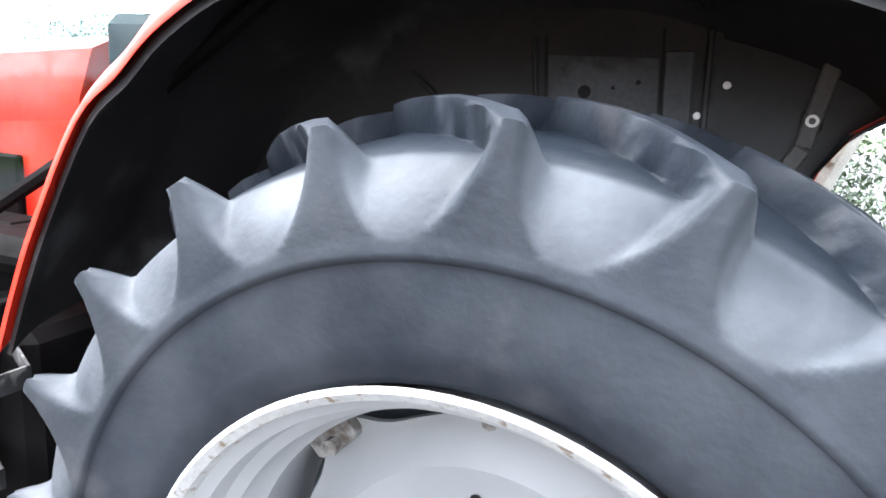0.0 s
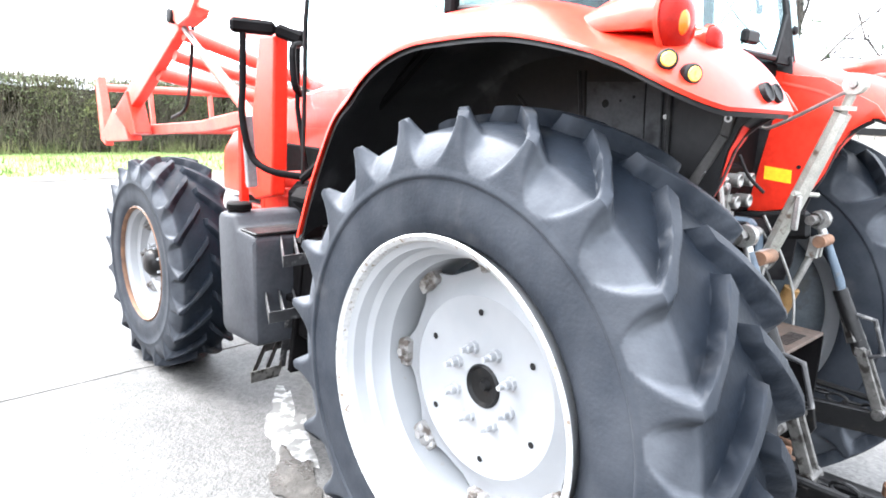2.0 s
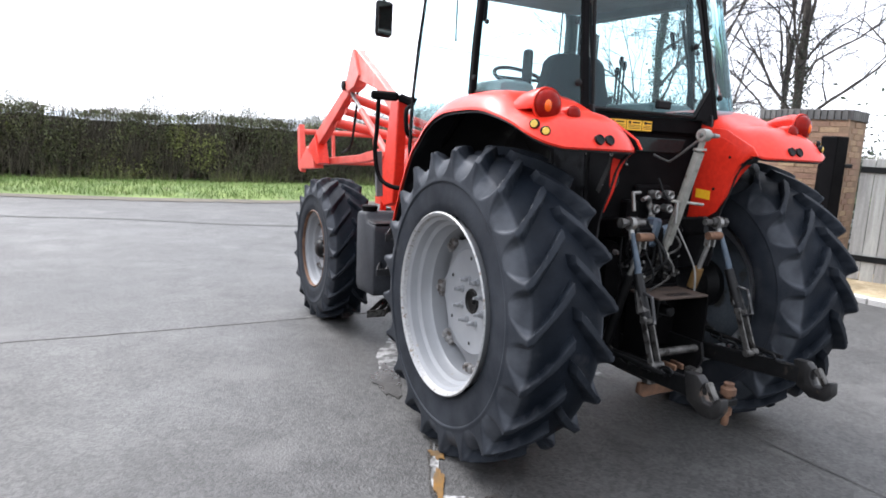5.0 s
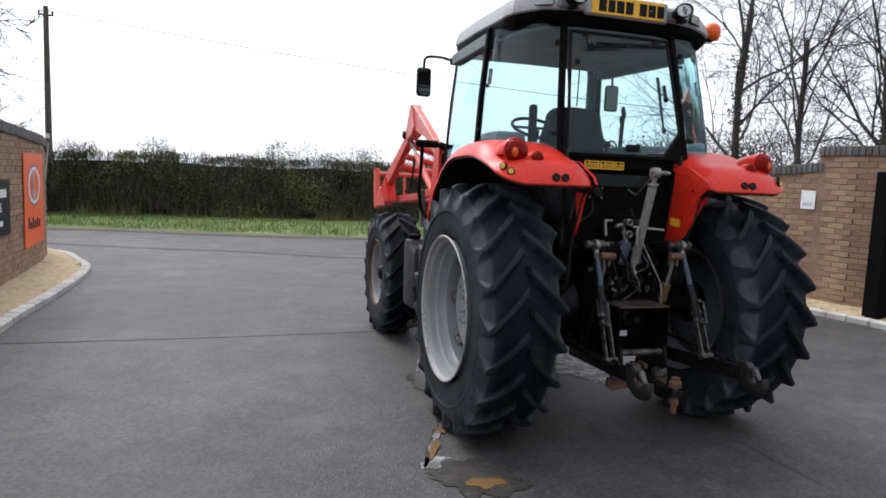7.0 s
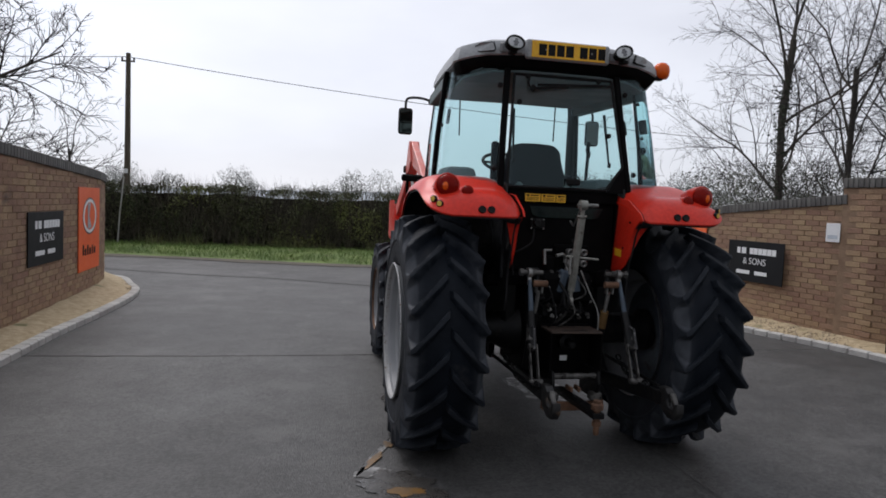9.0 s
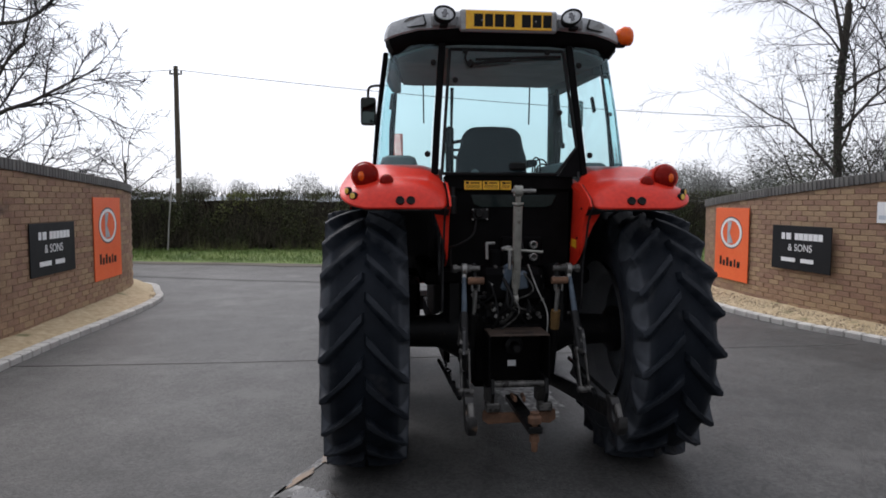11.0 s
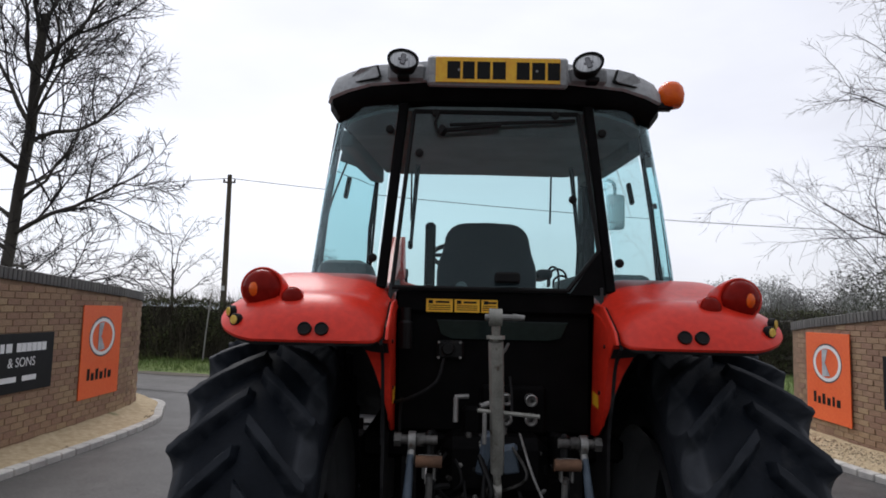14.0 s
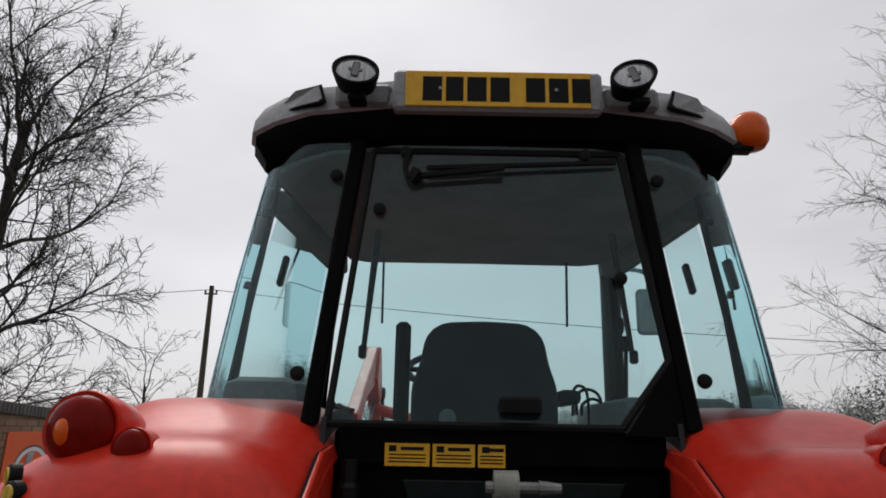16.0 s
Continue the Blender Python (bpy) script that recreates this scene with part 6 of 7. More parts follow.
b = lathe([(-0.30, 0.06), (-0.36, 0.055), (-0.37, 0.03), (-0.44, 0.028), (-0.45, 0.02)], (0, 0, 0.775), "y", 20)
part("drive_shaft", b, M_IRON, guard, "black splined shaft stub", smooth=35)
part("label", box((-0.005, -0.312, 0.66), (0.05, 0.003, 0.035)), M_WHITE, guard, "white label")

# pick-up hitch and drawbar
b = tube([(-0.16, -0.50, 0.585), (0.16, -0.50, 0.585)], 0.020, 12)
hitch = part("pickup_hitch", b, M_WORN, tractor, "steel cross tube of the hitch", smooth=40)
for sx in (-1, 1):
    part("hitch_cheek", prism([(-0.25, 0.62), (-0.53, 0.62), (-0.55, 0.54), (-0.50, 0.43), (-0.25, 0.43)], sx * 0.155 - 0.010, sx * 0.155 + 0.010, "x", 0.003), M_IRON, hitch)
    part("hitch_foot", box((sx * 0.15, -0.50, 0.455), (0.085, 0.06, 0.055), 0.010), M_WORN, hitch)
    part("hitch_hook", bar((sx * 0.03, -0.45, 0.505), (sx * 0.025, -0.54, 0.505), 0.018, 0.03), M_RUST, hitch)
part("hitch_plate", prism([(-0.20, 0.425), (-0.205, 0.37), (-0.17, 0.345), (-0.06, 0.352), (0.08, 0.352), (0.19, 0.345), (0.225, 0.37), (0.22, 0.425), (0.10, 0.41), (-0.08, 0.41)], -0.485, -0.455, "y", 0.006), M_RUST, hitch, "rusty lower plate")
part("drawbar", bar((0.015, -0.2, 0.42), (0.018, -0.86, 0.435), 0.075, 0.035), M_IRON, hitch, "black drawbar")
b = lathe([(0.315, 0.015), (0.325, 0.018), (0.365, 0.018), (0.37, 0.027), (0.40, 0.027), (0.405, 0.018), (0.465, 0.018), (0.47, 0.036), (0.50, 0.036), (0.51, 0.024), (0.525, 0.024)], (0.018, -0.83, 0), "z", 14)
part("drawbar_pin", b, M_RUST, hitch, "rusty drawbar pin", smooth=35)

# ---- tank, steps and handrail on the left side ----
side = [(1.39, 0.478), (1.70, 0.466), (1.74, 0.50), (1.762, 0.998), (1.745, 1.048), (1.605, 1.054), (1.56, 0.992), (1.40, 0.981), (1.385, 0.953), (1.38, 0.516)]
tank = part("fuel_tank", prism(side, -0.94, -0.46, "x", 0.024), surf("grey_tank_plastic", (0.020, 0.022, 0.026), (0.032, 0.034, 0.039), 4, (0.5, 0.65), bump=0.1, bump_scale=110, spec=0.2), tractor, "dark grey moulded fuel tank", smooth=40)
b = lathe([(0, 0.052), (0.020, 0.052), (0.022, 0.058), (0.044, 0.058), (0.049, 0.050)], (-0.87, 1.672, 1.044), "z", 24)
part("filler_cap", b, M_BLACK, tank, "ribbed black filler cap", smooth=35)
part("tank_strap", box((-0.73, 1.47, 0.990), (0.40, 0.15, 0.012), 0.004), M_IRON, tank, "dark metal plate")
part("tank_rear", box((-0.62, 1.28, 0.745), (0.30, 0.22, 0.48), 0.03), M_BLACK, tank, "recessed rear part of the tank")
for k, (far, near, z, deep) in enumerate((((-0.785, 1.445), (-1.000, 1.035), 0.955, 0.040), ((-0.825, 1.525), (-1.025, 1.105), 0.712, 0.042), ((-0.755, 1.660), (-0.985, 1.350), 0.365, 0.046))):
    b = bmesh.new()
    for off in (0.0, 0.066, 0.132):
        bar((far[0] + off, far[1], z), (near[0] + off, near[1], z), 0.006, deep, bevel=0.001, bm=b)
    for p in (far, near):
        bar((p[0] - 0.003, p[1], z), (p[0] + 0.135, p[1], z), 0.006, deep + 0.006, bevel=0.001, bm=b)
    step = part("step", b, M_STEP if k < 2 else M_WORN, tractor, "open black metal step" if k < 2 else "muddy bottom step")
    mid = ((far[0] + near[0]) / 2 + 0.15, (far[1] + near[1]) / 2)
    if k == 2:
        for f in (0.2, 0.75):
            p = (far[0] + (near[0] - far[0]) * f + 0.135, far[1] + (near[1] - far[1]) * f)
            part("step_hanger", bar((p[0], p[1], z - 0.02), (p[0] + 0.01, p[1] - 0.08, z + 0.34), 0.005, 0.035, (1, 0, 0), 0.001), M_STEP, step)
    else:
        part("step_bracket", bar((mid[0] - 0.03, mid[1] + 0.02, z - 0.01), (mid[0] + 0.12, mid[1] + 0.05, z - 0.01), 0.05, 0.03), M_BLACK, step)
b = bar((-0.73, 1.26, 1.05), (-0.75, 1.36, 0.34), 0.03, 0.09, (1, 0, 0))
part("step_frame", b, M_BLACK, tractor)
b = box((-0.55, 1.40, 1.12), (0.26, 0.35, 0.10), 0.04)
box((-0.50, 1.6, 1.05), (0.20, 0.3, 0.25), 0.05, bm=b)
part("battery_box", b, M_BLACK, tractor, "black battery cover")
# black arm with the handrail
b = tube(arc([(-0.585, 1.570, 1.865), (-0.665, 1.650, 1.880), (-0.835, 1.730, 1.885)], 4), 0.012, 8)
bar((-0.685, 1.660, 1.880), (-0.870, 1.740, 1.885), 0.045, 0.065, bevel=0.015, bm=b)
bar((-0.595, 1.570, 1.835), (-0.685, 1.660, 1.880), 0.04, 0.06, bevel=0.015, bm=b)
rail = part("handrail_arm", b, M_BLACK, tractor, "black padded handrail arm")
b = tube(arc([(-0.815, 1.720, 1.865), (-0.825, 1.710, 1.635), (-0.840, 1.690, 1.485), (-0.825, 1.640, 1.315), (-0.785, 1.540, 1.250), (-0.685, 1.430, 1.230)], 5), 0.016, 10)
part("handrail", b, M_BLACK, rail, "bent black grab rail", smooth=50)
b = tube(arc([(-0.620, 1.555, 1.815), (-0.685, 1.510, 1.785), (-0.685, 1.490, 1.635), (-0.625, 1.540, 1.595)], 4), 0.016, 8)
part("door_handle", b, M_BLACK, rail, "black door grip")
part("door_bar", tube([(-0.605, 1.595, 1.835), (-0.625, 1.570, 1.535), (-0.645, 1.460, 1.255)], 0.012, 8), M_BLACK, rail)
part("step_post", bar((-0.785, 1.710, 1.155), (-0.805, 1.715, 1.485), 0.05, 0.03, (0, 1, 0)), surf("grey_post", (0.10, 0.10, 0.105), (0.15, 0.15, 0.155), 6, (0.5, 0.7)), rail, "grey flat post")

# ---- front loader ----
def plate_arm(pts, x, w, depth, mat=M_RED_OLD):
    """A box-section arm through (y, z) points; depth gives its height at each."""
    n, lo, hi = len(pts), [], []
    for i, (y, z) in enumerate(pts):
        a, b2 = pts[max(0, i - 1)], pts[min(n - 1, i + 1)]
        d = Vector((0, b2[0] - a[0], b2[1] - a[1])).normalized()
        up = Vector((0, -d.z, d.y))
        lo.append(Vector((0, y, z)) - up * depth[i] / 2)
        hi.append(Vector((0, y, z)) + up * depth[i] / 2)
    outline = [(p.y, p.z) for p in lo] + [(p.y, p.z) for p in hi[::-1]]
    return prism(outline, x - w / 2, x + w / 2, "x", 0.008)


loader = part("front_loader", tube([(-0.62, 1.90, 1.16), (0.62, 1.90, 1.16)], 0.045, 14), M_RED_OLD, tractor, "faded red front loader", smooth=40)
for sx in (-1, 1):
    x = -0.62 if sx < 0 else 0.62
    def low(pts):
        """The arm beyond the bonnet hangs lower than the near one."""
        return [(y, z if sx < 0 or z < 1.3 else 1.3 + (z - 1.3) * 0.45) for y, z in pts]
    part("loader_mast", prism(low([(1.76, 1.10), (1.93, 1.06), (2.05, 1.13), (2.01, 1.28), (1.95, 1.50), (1.87, 1.86), (1.72, 1.86), (1.74, 1.31)]), x - 0.04, x + 0.04, "x", 0.01), M_RED, loader, "orange-red upright mast")
    # boom and knee wear the pale red that paints in the sky's reflection
    part("loader_boom", prism(low([(1.80, 1.86), (2.20, 2.07), (2.70, 2.315), (2.86, 2.10), (2.80, 2.02), (2.60, 2.05), (2.20, 1.96), (1.84, 1.76)]), x - 0.035, x + 0.035, "x", 0.01), M_RED_GLARE, loader, "red upper boom painted pale with sky glare")
    part("knee_plate", prism(low([(2.56, 2.09), (2.67, 2.27), (2.70, 2.315), (2.73, 2.315), (2.77, 2.26), (2.86, 2.10), (2.93, 2.01), (2.82, 1.96), (2.66, 2.00)]), x - 0.055, x + 0.055, "x", 0.008), M_RED_GLARE, loader, "triangular knee plate")
    part("knee_pin", lathe([(-0.075, 0.03), (-0.07, 0.042), (0.07, 0.042), (0.075, 0.03)], (x, 2.92, low([(0, 2.02)])[0][1]), "x", 14), M_INK, loader, "black knee pin", smooth=40)
    part("loader_arm", plate_arm(low([(2.88, 1.99), (3.6, 1.62), (4.36, 1.25)]), x, 0.075, (0.115, 0.145, 0.10)), M_RED_OLD, loader, "box-section front arm")
    part("arm_foot", prism([(3.80, 1.24), (3.88, 1.38), (4.10, 1.45), (4.40, 1.25), (4.28, 1.20)], x - 0.05, x + 0.05, "x", 0.006), M_RED_OLD, loader)
    part("arm_gusset", prism([(3.62, 1.30), (3.78, 1.58), (4.05, 1.42), (3.72, 1.28)], x - 0.055, x + 0.055, "x", 0.006), M_RED, loader)
    (y0, z0), (y1, z1), (y2, z2) = low([(2.00, 1.46), (2.60, 1.80), (2.86, 1.95)])
    b = tube([(x, y0, z0), (x, y1, z1)], 0.030, 12)
    ram = part("loader_ram", b, M_RED_OLD, loader, "red lift ram", smooth=40)
    part("ram_rod", tube([(x, y1, z1), (x, y2, z2)], 0.017, 10), M_STEEL, ram, "bright ram rod", smooth=40)
    part("level_rod", bar((x, *low([(1.95, 1.90)])[0]), (x, *low([(2.72, 2.18)])[0]), 0.03, 0.03), M_RED_OLD, loader, "thin levelling rod")
    part("lower_brace", plate_arm([(2.05, 1.50), (2.70, 1.405), (2.86, 1.385), (4.25, 1.28)], x * 0.82, 0.06, (0.075, 0.085, 0.07, 0.07)), M_RED_OLD, loader, "long lower brace")
    part("loader_hose", tube(arc([(x - sx * 0.06, *low([(2.88, 1.98)])[0]), (x - sx * 0.07, *low([(2.95, 1.75)])[0]), (x - sx * 0.06, 3.02, 1.50), (x - sx * 0.06, 3.25, 1.42)], 5), 0.012, 8), M_INK, loader, "black hydraulic hose")
    part("carrier_plate", prism([(4.38, 1.16), (4.50, 1.20), (4.56, 1.64), (4.48, 1.68), (4.42, 1.45)], x - 0.03, x + 0.03, "x", 0.006), M_RED_OLD, loader, "tool carrier side plate")
    part("front_guard_post", bar((sx * 0.38, 2.62, 0.90), (sx * 0.38, 2.62, 1.42), 0.05, 0.04, (0, 1, 0)), M_RED, loader, "red guard post")
    part("front_guard_post", bar((sx * 0.38, 2.34, 0.90), (sx * 0.38, 2.34, 1.42), 0.05, 0.04, (0, 1, 0)), M_RED, loader)
    part("guard_rail", bar((sx * 0.38, 2.30, 0.92), (sx * 0.38, 2.68, 0.92), 0.05, 0.04), M_RED, loader)
    part("chassis_bracket", box((sx * 0.42, 1.9, 1.0), (0.24, 0.36, 0.22), 0.03), M_RED, loader, "red chassis bracket")
for y, z, r in ((2.86, 1.92, 0.040), (3.02, 1.80, 0.035), (4.47, 1.28, 0.03), (4.52, 1.60, 0.03), (3.30, 1.70, 0.045)):
    part("cross_tube", tube([(-0.62, y, z), (0.62, y, z if z < 1.65 else 1.3 + (z - 1.3) * 0.45)], r, 12), M_RED_OLD, loader, smooth=40)
for sx in (-1, 1):
    part("sub_frame", bar((sx * 0.34, 0.25, 0.60), (sx * 0.36, 2.30, 0.62), 0.04, 0.14), M_BLACK, loader, "black rail of the loader frame")
for x in (-0.25, 0.25):
    part("carrier_bar", bar((x, 4.47, 1.28), (x, 4.52, 1.60), 0.03, 0.04, (0, 1, 0)), M_RED_OLD, loader)


tractor.matrix_basis = pose(0.042, -0.090, 0, 0, 0, 0.91)


# ---- hedge along the road ----
def scatter_leaves(rng, centres, size, up=0.3):
    """Small bent leaves, one at each centre, as vertices and faces."""
    n = len(centres)
    a = rng.normal(size=(n, 3))
    a /= np.linalg.norm(a, axis=1)[:, None]
    b = np.cross(a, rng.normal(size=(n, 3)))
    b /= np.linalg.norm(b, axis=1)[:, None]
    s = rng.uniform(0.6, 1.3, (n, 1)) * size
    quad = np.stack([centres - a * s, centres - b * s * 0.45, centres + a * s, centres + b * s * 0.45], 1)
    faces = np.arange(4 * n).reshape(n, 4)
    return quad.reshape(-1, 3), faces


def slivers(rng, starts, ways, width):
    """Thin three-sided twigs from starts along ways."""
    n = len(starts)
    side = np.cross(ways, rng.normal(size=(n, 3)))
    side /= np.linalg.norm(side, axis=1)[:, None]
    other = np.cross(ways / np.linalg.norm(ways, axis=1)[:, None], side)
    w = width * rng.uniform(0.6, 1.4, (n, 1))
    v = np.stack([starts + side * w, starts - side * w * 0.5 + other * w * 0.87, starts - side * w * 0.5 - other * w * 0.87, starts + ways], 1).reshape(-1, 3)
    k = np.arange(n)[:, None] * 4
    f = np.concatenate([k + np.array([[0, 1, 3]]), k + np.array([[1, 2, 3]]), k + np.array([[2, 0, 3]])])
    return v, f


def hedge(name, x0, x1, y0, y1, top, leaves, twigs, seed, label):
    rng = np.random.default_rng(seed)
    ob = thing(name, label, "hedge", ((x0 + x1) / 2, (y0 + y1) / 2, 0), kind="structure")

    def wave(x, s):
        return 0.5 * np.sin(x * 1.3 + s) + 0.35 * np.sin(x * 3.1 + 2 * s) + 0.25 * np.sin(x * 7.3 + 3 * s)
    # a near-black sheet stands in for the shade deep inside the hedge
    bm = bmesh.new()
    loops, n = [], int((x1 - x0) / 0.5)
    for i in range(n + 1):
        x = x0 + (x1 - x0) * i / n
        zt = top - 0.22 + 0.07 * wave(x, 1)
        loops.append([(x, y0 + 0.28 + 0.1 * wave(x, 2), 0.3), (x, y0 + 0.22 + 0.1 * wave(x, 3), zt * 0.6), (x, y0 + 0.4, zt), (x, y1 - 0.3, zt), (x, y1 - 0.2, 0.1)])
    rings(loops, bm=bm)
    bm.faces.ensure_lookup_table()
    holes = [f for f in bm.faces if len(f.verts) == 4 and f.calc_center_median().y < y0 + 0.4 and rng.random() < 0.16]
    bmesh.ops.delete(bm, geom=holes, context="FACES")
    part("hedge_core", bm, surf("hedge_core", (0.016, 0.015, 0.010), (0.034, 0.030, 0.018), 2.5, (0.95, 1.0), bump=1.0, bump_scale=12), ob, "dark core sheet painted as the hedge's shaded inside")
    x = rng.uniform(x0, x1, leaves)
    face = rng.random(leaves) < 0.78
    z = np.where(face, 0.22 + (top - 0.25) * rng.random(leaves) ** 0.8, top + rng.normal(0, 0.06, leaves) + 0.07 * wave(x, 1) - 0.04)
    depth = np.abs(rng.normal(0, 0.13, leaves))
    y = np.where(face, y0 + depth + 0.12 * wave(x, 2) + 0.05 * wave(x * 3, z), rng.uniform(y0, y1, leaves))
    clump = np.sin(x * 2.1 + z * 3.0) + np.sin(x * 5.3 - z * 4.1) + rng.normal(0, 0.8, leaves)
    keep = clump > -0.35
    v, f = scatter_leaves(rng, np.stack([x, y, z], 1)[keep], 0.042)
    tagged(mesh_from("hedge_leaves", v, f, M_HEDGE, ob), kind="stuff")
    x = rng.uniform(x0, x1, twigs)
    low = rng.random(twigs) < 0.55
    z = np.where(low, rng.uniform(0.1, 0.9, twigs), rng.uniform(0.9, top, twigs))
    y = y0 + np.abs(rng.normal(0, 0.14, twigs)) + 0.1 * wave(x, 2)
    way = np.stack([rng.normal(0, 0.12, twigs), rng.normal(-0.04, 0.08, twigs), rng.uniform(0.15, 0.55, twigs)], 1)
    v, f = slivers(rng, np.stack([x, y, z], 1), way, 0.007)
    tagged(mesh_from("hedge_twigs", v, f, M_HEDGE_TWIG, ob), kind="stuff")
    # upright stems that show through at the foot and stand proud of the top
    m = int((x1 - x0) * 26)
    x = rng.uniform(x0, x1, m)
    tall = rng.random(m) < 0.35
    base = np.stack([x, y0 + np.abs(rng.normal(0.02, 0.12, m)) + 0.1 * wave(x, 2), np.where(tall, top - 0.25, 0.12)], 1)
    rise = np.where(tall, rng.uniform(0.25, 0.50, m), rng.uniform(0.5, 1.35, m))
    v, f = slivers(rng, base, np.stack([rng.normal(0, 0.09, m), rng.normal(0, 0.05, m), rise], 1), 0.011)
    tagged(mesh_from("hedge_stems", v, f, M_HEDGE_TWIG, ob, "upright bare hedge stems"), kind="stuff")
    return ob


hedge("roadside_hedge", -12, 12, 16.15, 17.6, 1.86, 62000, 14000, 4, "clipped dark green and brown roadside hedge")
hedge("roadside_hedge", 12, 44, 16.15, 17.6, 1.9, 30000, 7000, 5, "clipped dark green and brown roadside hedge")
hedge("roadside_hedge", -44, -12, 16.15, 17.6, 1.86, 30000, 7000, 6, "clipped dark green and brown roadside hedge")

rng = np.random.default_rng(8)
n = 15000
gx = rng.uniform(-16, 14, n)
edge = 12.45 + np.where(gx < -0.3, -0.195 * (gx + 0.3), 0)
gy = edge + 0.15 + np.abs(rng.normal(0, 1.3, n))
keep = gy < 16.4
gx, gy, edge = gx[keep], gy[keep], edge[keep]
gz = np.clip(0.115 * (gy - edge), 0, 0.16)
v, f = slivers(rng, np.stack([gx, gy, gz - 0.02], 1), np.stack([rng.normal(0, 0.04, len(gx)), rng.normal(0, 0.04, len(gx)), rng.uniform(0.06, 0.17, len(gx))], 1), 0.007)
tagged(mesh_from("grass_blades", v, f, surf("grass_blade", (0.056, 0.112, 0.015), (0.135, 0.195, 0.040), 1.5, (0.6, 0.8), island=0.35)), "short green grass blades on the verge", "grass", kind="stuff")

# taller weeds at the hedge's foot
n = 5200
wx = rng.uniform(-16, 14, n)
tuft = np.sin(wx * 1.9) + np.sin(wx * 4.7 + 1) + rng.normal(0, 0.7, n)
wx = wx[tuft > 0.2]
wy = 15.85 + rng.normal(0, 0.18, len(wx))
v, f = slivers(rng, np.stack([wx, wy, np.full(len(wx), 0.10)], 1), np.stack([rng.normal(0, 0.10, len(wx)), rng.normal(-0.05, 0.10, len(wx)), rng.uniform(0.12, 0.50, len(wx))], 1), 0.009)
tagged(mesh_from("weeds", v, f, surf("dry_weed", (0.05, 0.065, 0.018), (0.15, 0.15, 0.06), 1.1, (0.7, 0.9), island=0.4)), "tufts of rough grass and weeds below the hedge", "weeds", kind="stuff")


# ---- bare winter trees ----
def grow(rng, base, height, radius, spread, levels, lean=(0, 0), stem=0.42, kids=(5, 7), limbs=7, low=0.45, lift=0.05, fine=0.0055):
    """Branches of a bare tree as (points, radii): a short trunk that breaks into rising limbs, then ever finer twigs."""
    out = []

    def branch(p, d, length, r, level, lift):
        k = 6 if level < 2 else 4 if level < 4 else 3
        pts, rad = [p], [r]
        for i in range(1, k + 1):
            d = (d + Vector(rng.normal(0, 0.16 if level else 0.04, 3)) + Vector((0, 0, lift))).normalized()
            p = p + d * length / k
            pts.append(p)
            rad.append(r * (1 - (0.72 if level else 0.25) * i / k))
        out.append((level, pts, rad))
        if level >= levels:
            return
        n = limbs if level == 0 else int(rng.integers(*kids))
        turn = rng.random() * 6.28
        start = low if level == 0 else 0.18
        for j in range(n):
            f = start + (1 - start) * (j + (0.5 if level == 0 else rng.random())) / n
            i = min(k - 1, int(f * k))
            q = pts[i].lerp(pts[i + 1], min(1.0, f * k - i))
            turn += 2.4 + rng.normal(0, 0.35)
            side = d.orthogonal().normalized()
            side = Matrix.Rotation(turn, 3, d) @ side
            if level == 0:
                ang = spread * (1.35 - 0.95 * (f - low) / (1 - low)) * rng.uniform(0.8, 1.15)
                size = height * (1 - stem) * rng.uniform(0.75, 1.1) * (0.85 + 0.25 * f)
                rr = rad[i] * rng.uniform(0.34, 0.52)
            else:
                ang = rng.uniform(0.38, 0.85)
                size = length * rng.uniform(0.42, 0.66) * (1.12 - 0.5 * f)
                rr = rad[i] * rng.uniform(0.5, 0.7)
            branch(q, (d * math.cos(ang) + side * math.sin(ang)).normalized(), size, max(rr, fine), level + 1, lift if level < 2 else lift * 0.4)
    branch(Vector(base), Vector((lean[0], lean[1], 1)).normalized(), height * stem, radius, 0, 0.0)
    return out


def skin(branches, sides_of):
    vs, fs = [], []
    for level, pts, rad in branches:
        sides = sides_of(level)
        ref = None
        prev = None
        for i, p in enumerate(pts):
            d = (pts[min(i + 1, len(pts) - 1)] - pts[max(i - 1, 0)]).normalized()
            ref = d.orthogonal().normalized() if ref is None else (ref - d * ref.dot(d)).normalized()
            o = d.cross(ref)
            k0 = len(vs)
            for k in range(sides):
                t = 2 * math.pi * k / sides
                vs.append(p + rad[i] * (math.cos(t) * ref + math.sin(t) * o))
            if prev is not None:
                for k in range(sides):
                    fs.append((prev + k, prev + (k + 1) % sides, k0 + (k + 1) % sides, k0 + k))
            prev = k0
    return vs, fs


